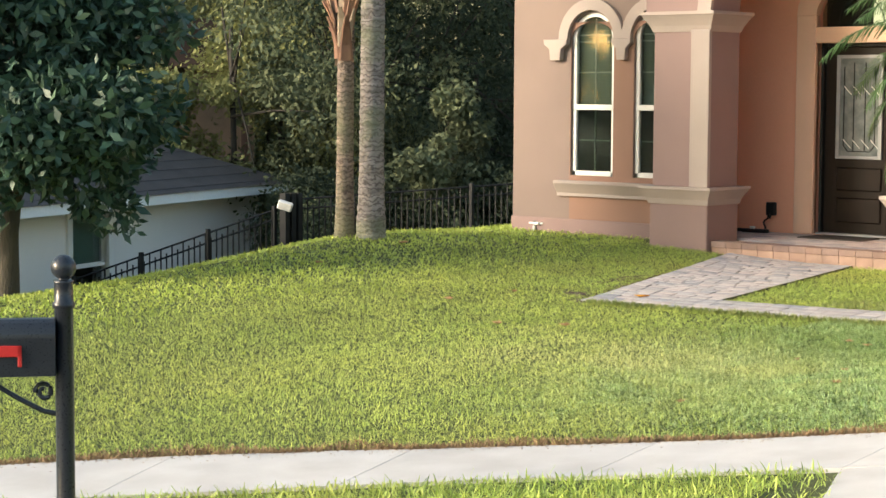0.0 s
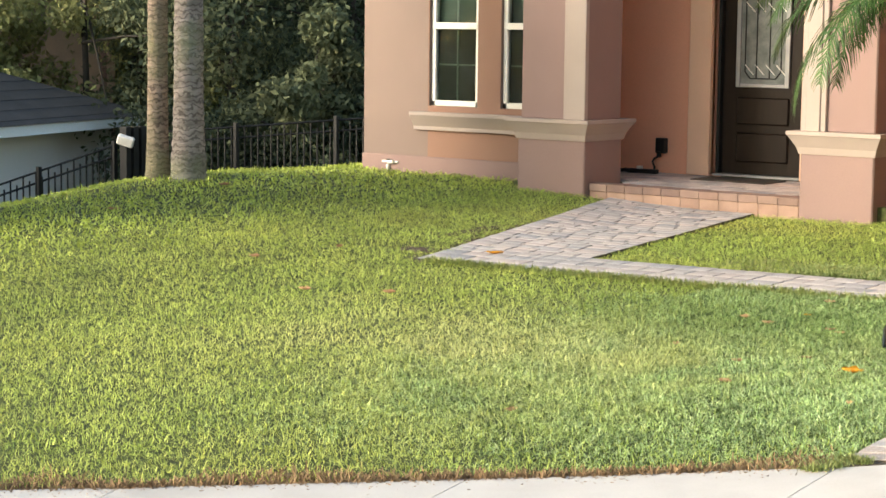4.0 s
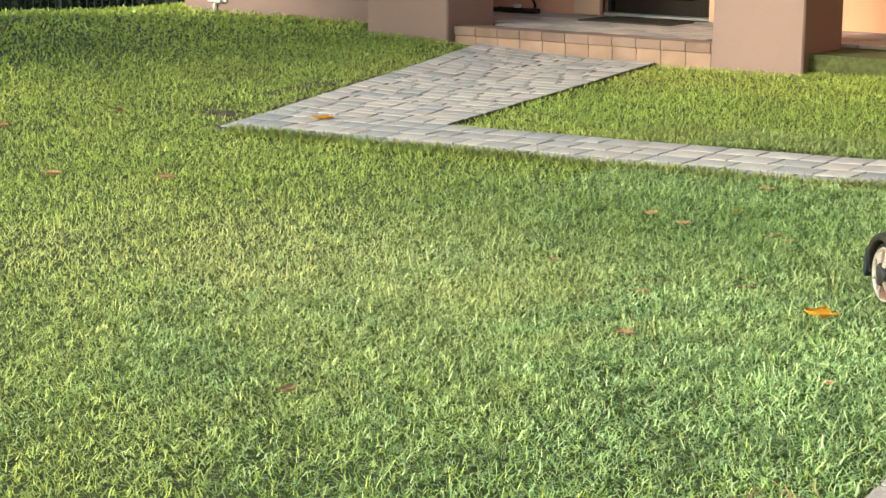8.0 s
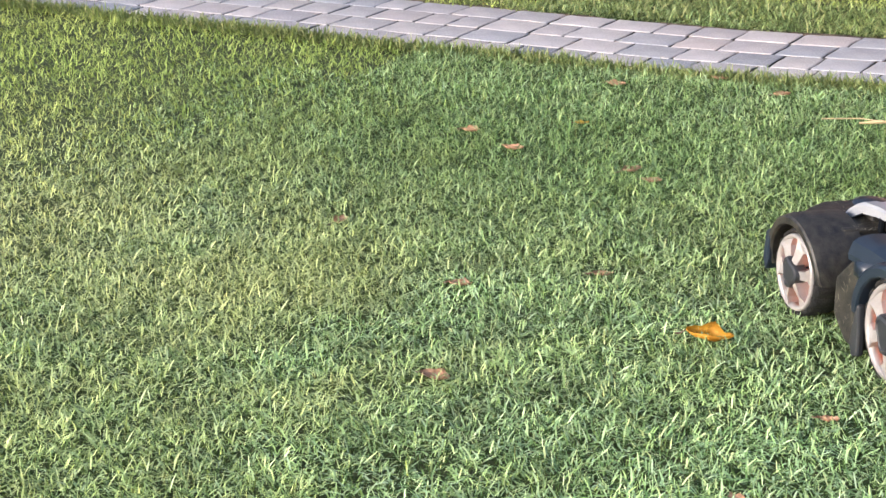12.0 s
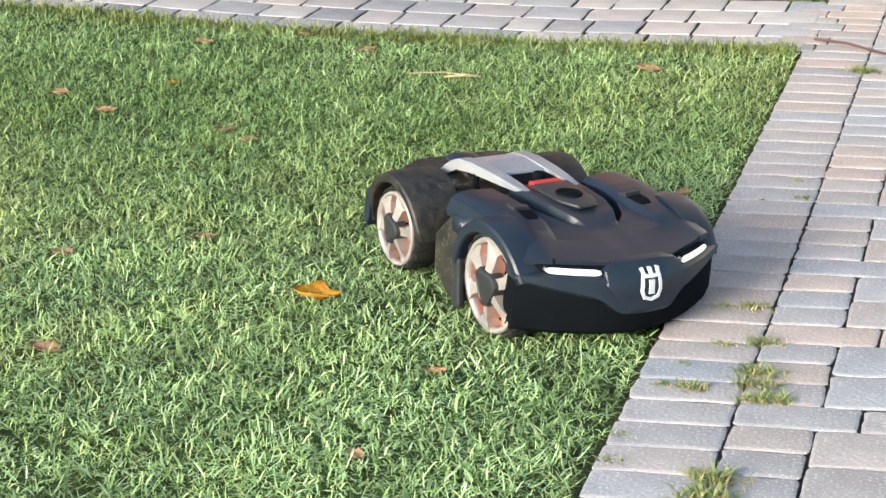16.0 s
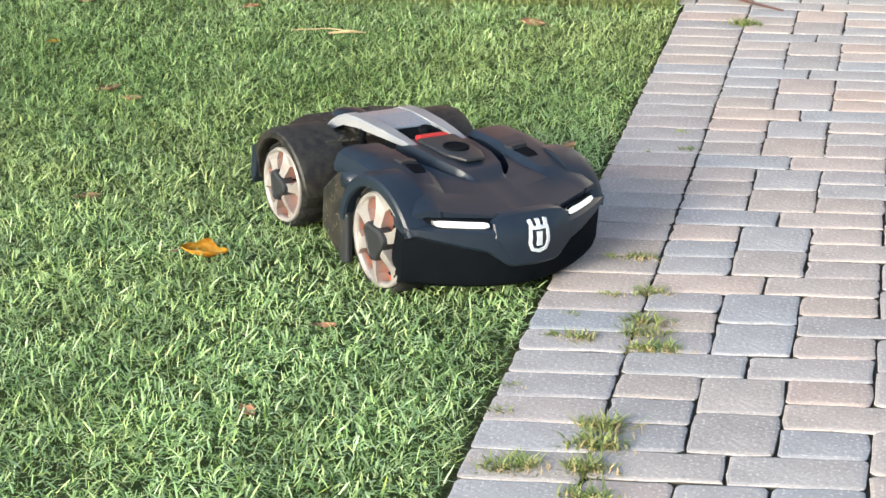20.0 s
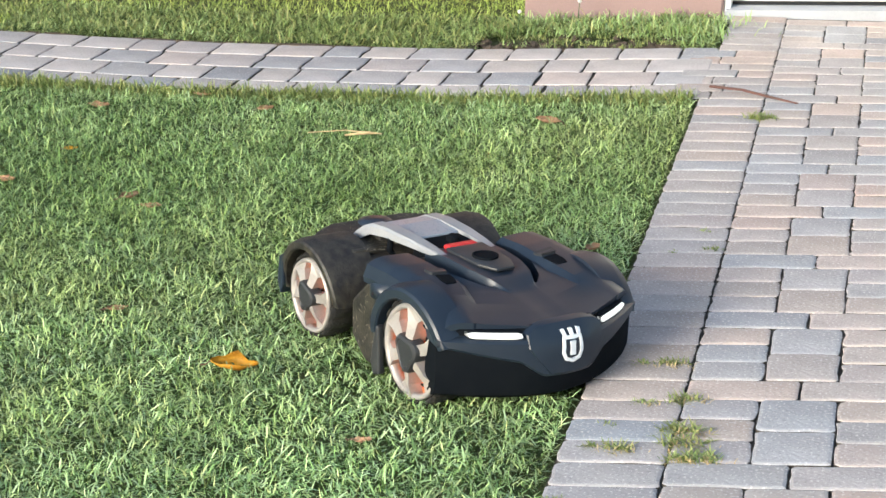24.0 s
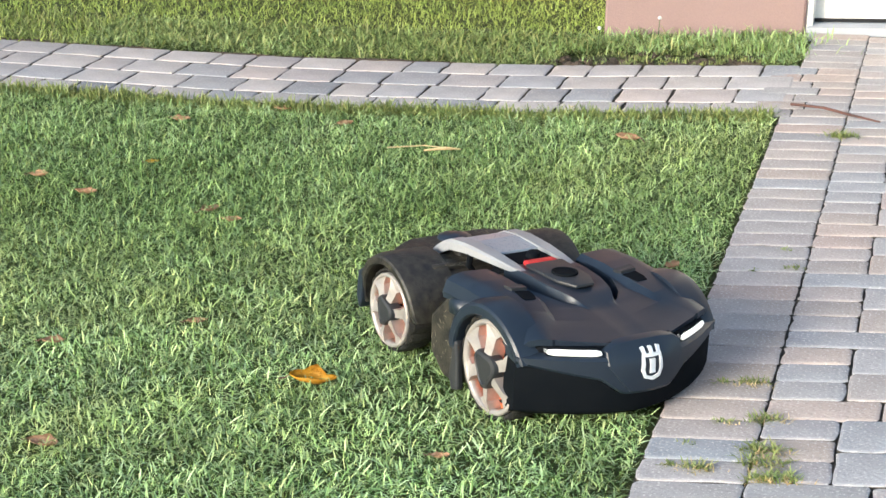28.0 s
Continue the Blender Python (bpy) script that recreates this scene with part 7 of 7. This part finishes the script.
JOINT_WEEDS = [(0.222, -0.289, 1.5), (0.228, -2.578, 1.0), (0.236, -2.74, 1.2), (0.245, -2.80, 1.2), (0.279, -2.87, 1.1), (0.24, -2.87, 0.9), (0.12, -2.829, 1.0), (0.063, -2.822, 0.7), (0.227, -3.22, 1.3), (0.224, -3.29, 1.4), (0.218, -3.376, 1.3), (0.10, -3.376, 1.2), (0.06, -3.38, 0.9), (0.03, -3.06, 0.6), (0.162, -2.381, 0.9), (0.19, -2.378, 0.7), (0.11, -2.385, 0.7), (0.029, -3.172, 0.7), (0.236, -3.47, 1.2), (0.141, -2.60, 0.7), (0.20, -2.598, 0.6), (0.082, -2.715, 0.6), (0.16, -1.45, 0.6), (0.19, -1.60, 0.7), (0.09, -1.62, 0.5), (0.03, -4.16, 2.0), (0.0, -4.24, 1.9), (-0.04, -4.32, 1.7), (0.10, -4.19, 1.2)]
tuft("joint_weeds", JOINT_WEEDS, "grass tufts sprouting from the paver joints", M_WEED, 5, 0.026, 120, 0.017, 0.0038)
tuft("joint_straw", [(x + 0.012, y - 0.012, k) for x, y, k in JOINT_WEEDS[1:20]], "dry straw in the paver joints", M_STRAW, 6, 0.024, 40, 0.022, 0.0026)
r_ = np.random.default_rng(12)
tuft("bed_weeds", [(x, r_.uniform(1.0, 1.30), r_.uniform(0.6, 1.3)) for x in np.linspace(-0.95, -0.06, 16)] + [(-0.10, 0.92, 1.6), (-0.08, 1.12, 1.8), (-0.14, 1.02, 1.5), (-0.55, 0.88, 0.5), (-0.35, 0.95, 0.6), (-0.8, 0.84, 0.5)], "tall weeds along the garage wall", M_GRASS, 7, 0.048, 34, 0.06, 0.005)
# bare soil by the walk
bare = bmesh.new()
for cx_, cy_, rx, ry in ((-5.98, 0.42, 0.17, 0.11), (-6.30, 1.6, 0.10, 0.6), (-3.3, 0.80, 0.8, 0.035), (-1.9, 0.79, 0.7, 0.035)):
    rr_ = np.random.default_rng(int(abs(cx_) * 100))
    pts = [(cx_ + rx * math.cos(a) * rr_.uniform(0.75, 1.15), cy_ + ry * math.sin(a) * rr_.uniform(0.75, 1.15)) for a in np.linspace(0, 2 * math.pi, 28, endpoint=False)]
    c = bare.verts.new((cx_, cy_, ground(cx_, cy_) - 0.012))
    ring = [bare.verts.new((x, y, ground(x, y) - 0.03)) for x, y in pts]
    mid = [bare.verts.new((cx_ + (x - cx_) * 0.7, cy_ + (y - cy_) * 0.7, ground(cx_ + (x - cx_) * 0.7, cy_ + (y - cy_) * 0.7) - 0.016 + 0.008 * rr_.random())) for x, y in pts]
    for k in range(28):
        bare.faces.new((c, mid[k], mid[(k + 1) % 28]))
        bare.faces.new((mid[k], ring[k], ring[(k + 1) % 28], mid[(k + 1) % 28]))
rs_ = np.random.default_rng(77)
clods = bmesh.new()
for _ in range(560):                                 # clods of the bed by the garage
    x, y = rs_.uniform(-1.05, -0.14), 0.735 + abs(rs_.normal(0, 0.11))
    if _ > 330:                                      # and a ragged strip along the path
        y = rs_.uniform(0.05, 2.4)
        x = float(path_left(y)) - 0.02 - abs(rs_.normal(0, 0.05))
    r0 = rs_.uniform(0.006, 0.022)
    lump = bmesh.new()
    bmesh.ops.create_icosphere(lump, subdivisions=1, radius=r0)
    for v in lump.verts:
        v.co = Vector((v.co.x * rs_.uniform(0.7, 1.4), v.co.y * rs_.uniform(0.7, 1.4), v.co.z * rs_.uniform(0.3, 0.8)))
    merge(clods, lump, Matrix.Translation((x, y, ground(x, y) - 0.026 + 0.4 * r0)))
M_BARE = material("bare_dark_soil", (0.055, 0.042, 0.03), (0.10, 0.075, 0.05), 0.95, scale=14, fine=90, bump=0.8, spread=0.0)
tagged(link("bare_soil", bare, M_BARE), "dark bare soil at the lawn edges", "soil", kind="stuff")
tagged(link("soil_clods", clods, M_BARE), "crumbled dark soil clods in the bed by the garage", "soil", kind="stuff")
tuft("bed_weeds", [(rs_.uniform(-1.05, -0.15), rs_.uniform(0.76, 0.98), rs_.uniform(0.5, 1.0)) for _ in range(34)] + [(float(path_left(y)) - rs_.uniform(0.03, 0.2), y, rs_.uniform(0.5, 0.9)) for y in rs_.uniform(0.1, 2.4, 18)], "sparse weeds in the bare soil of the bed", M_WEED, 8, 0.030, 22, 0.022, 0.004)
for k, (x, y) in enumerate(((-0.83, 1.05), (-0.62, 1.25))):
    fl = thing("white_flower", x, y, ground(x, y), label="small white clover flower among the weeds", category="flower", group="white flowers by the garage")
    part("stem", tube([(0, 0, -0.03), (0.004, 0, 0.03), (0.006, 0.003, 0.075)], 0.0018, 5), M_FROND, fl)
    bmf = bmesh.new()
    bmesh.ops.create_icosphere(bmf, subdivisions=2, radius=0.008)
    for v in bmf.verts:
        v.co *= 1 + 0.25 * math.sin(v.co.x * 900) * math.sin(v.co.y * 800)
        v.co += Vector((0.006, 0.003, 0.082))
    part("bloom", bmf, M_WHITE, fl)
cover = thing("irrigation_cap", -1.6, -7.35, ground(-1.6, -7.35), label="small black irrigation cap in the verge", category="sprinkler")
part("cap", lathe([(0.04, 0.0), (0.04, 0.05), (0.03, 0.065), (0.001, 0.07)], 14), M_DARKSTEEL, cover)
hose = thing("garden_hose", -3.25, 4.9, ground(-3.25, 4.9), label="dark coiled garden hose beside the pillar", category="hose")
part("coil", tube([(0.28 * math.cos(a) * (1 - a / 90), 0.16 * math.sin(a), 0.02 + 0.012 * a / 3) for a in np.linspace(0, 25, 110)], 0.014, 6), M_DARKSTEEL, hose)
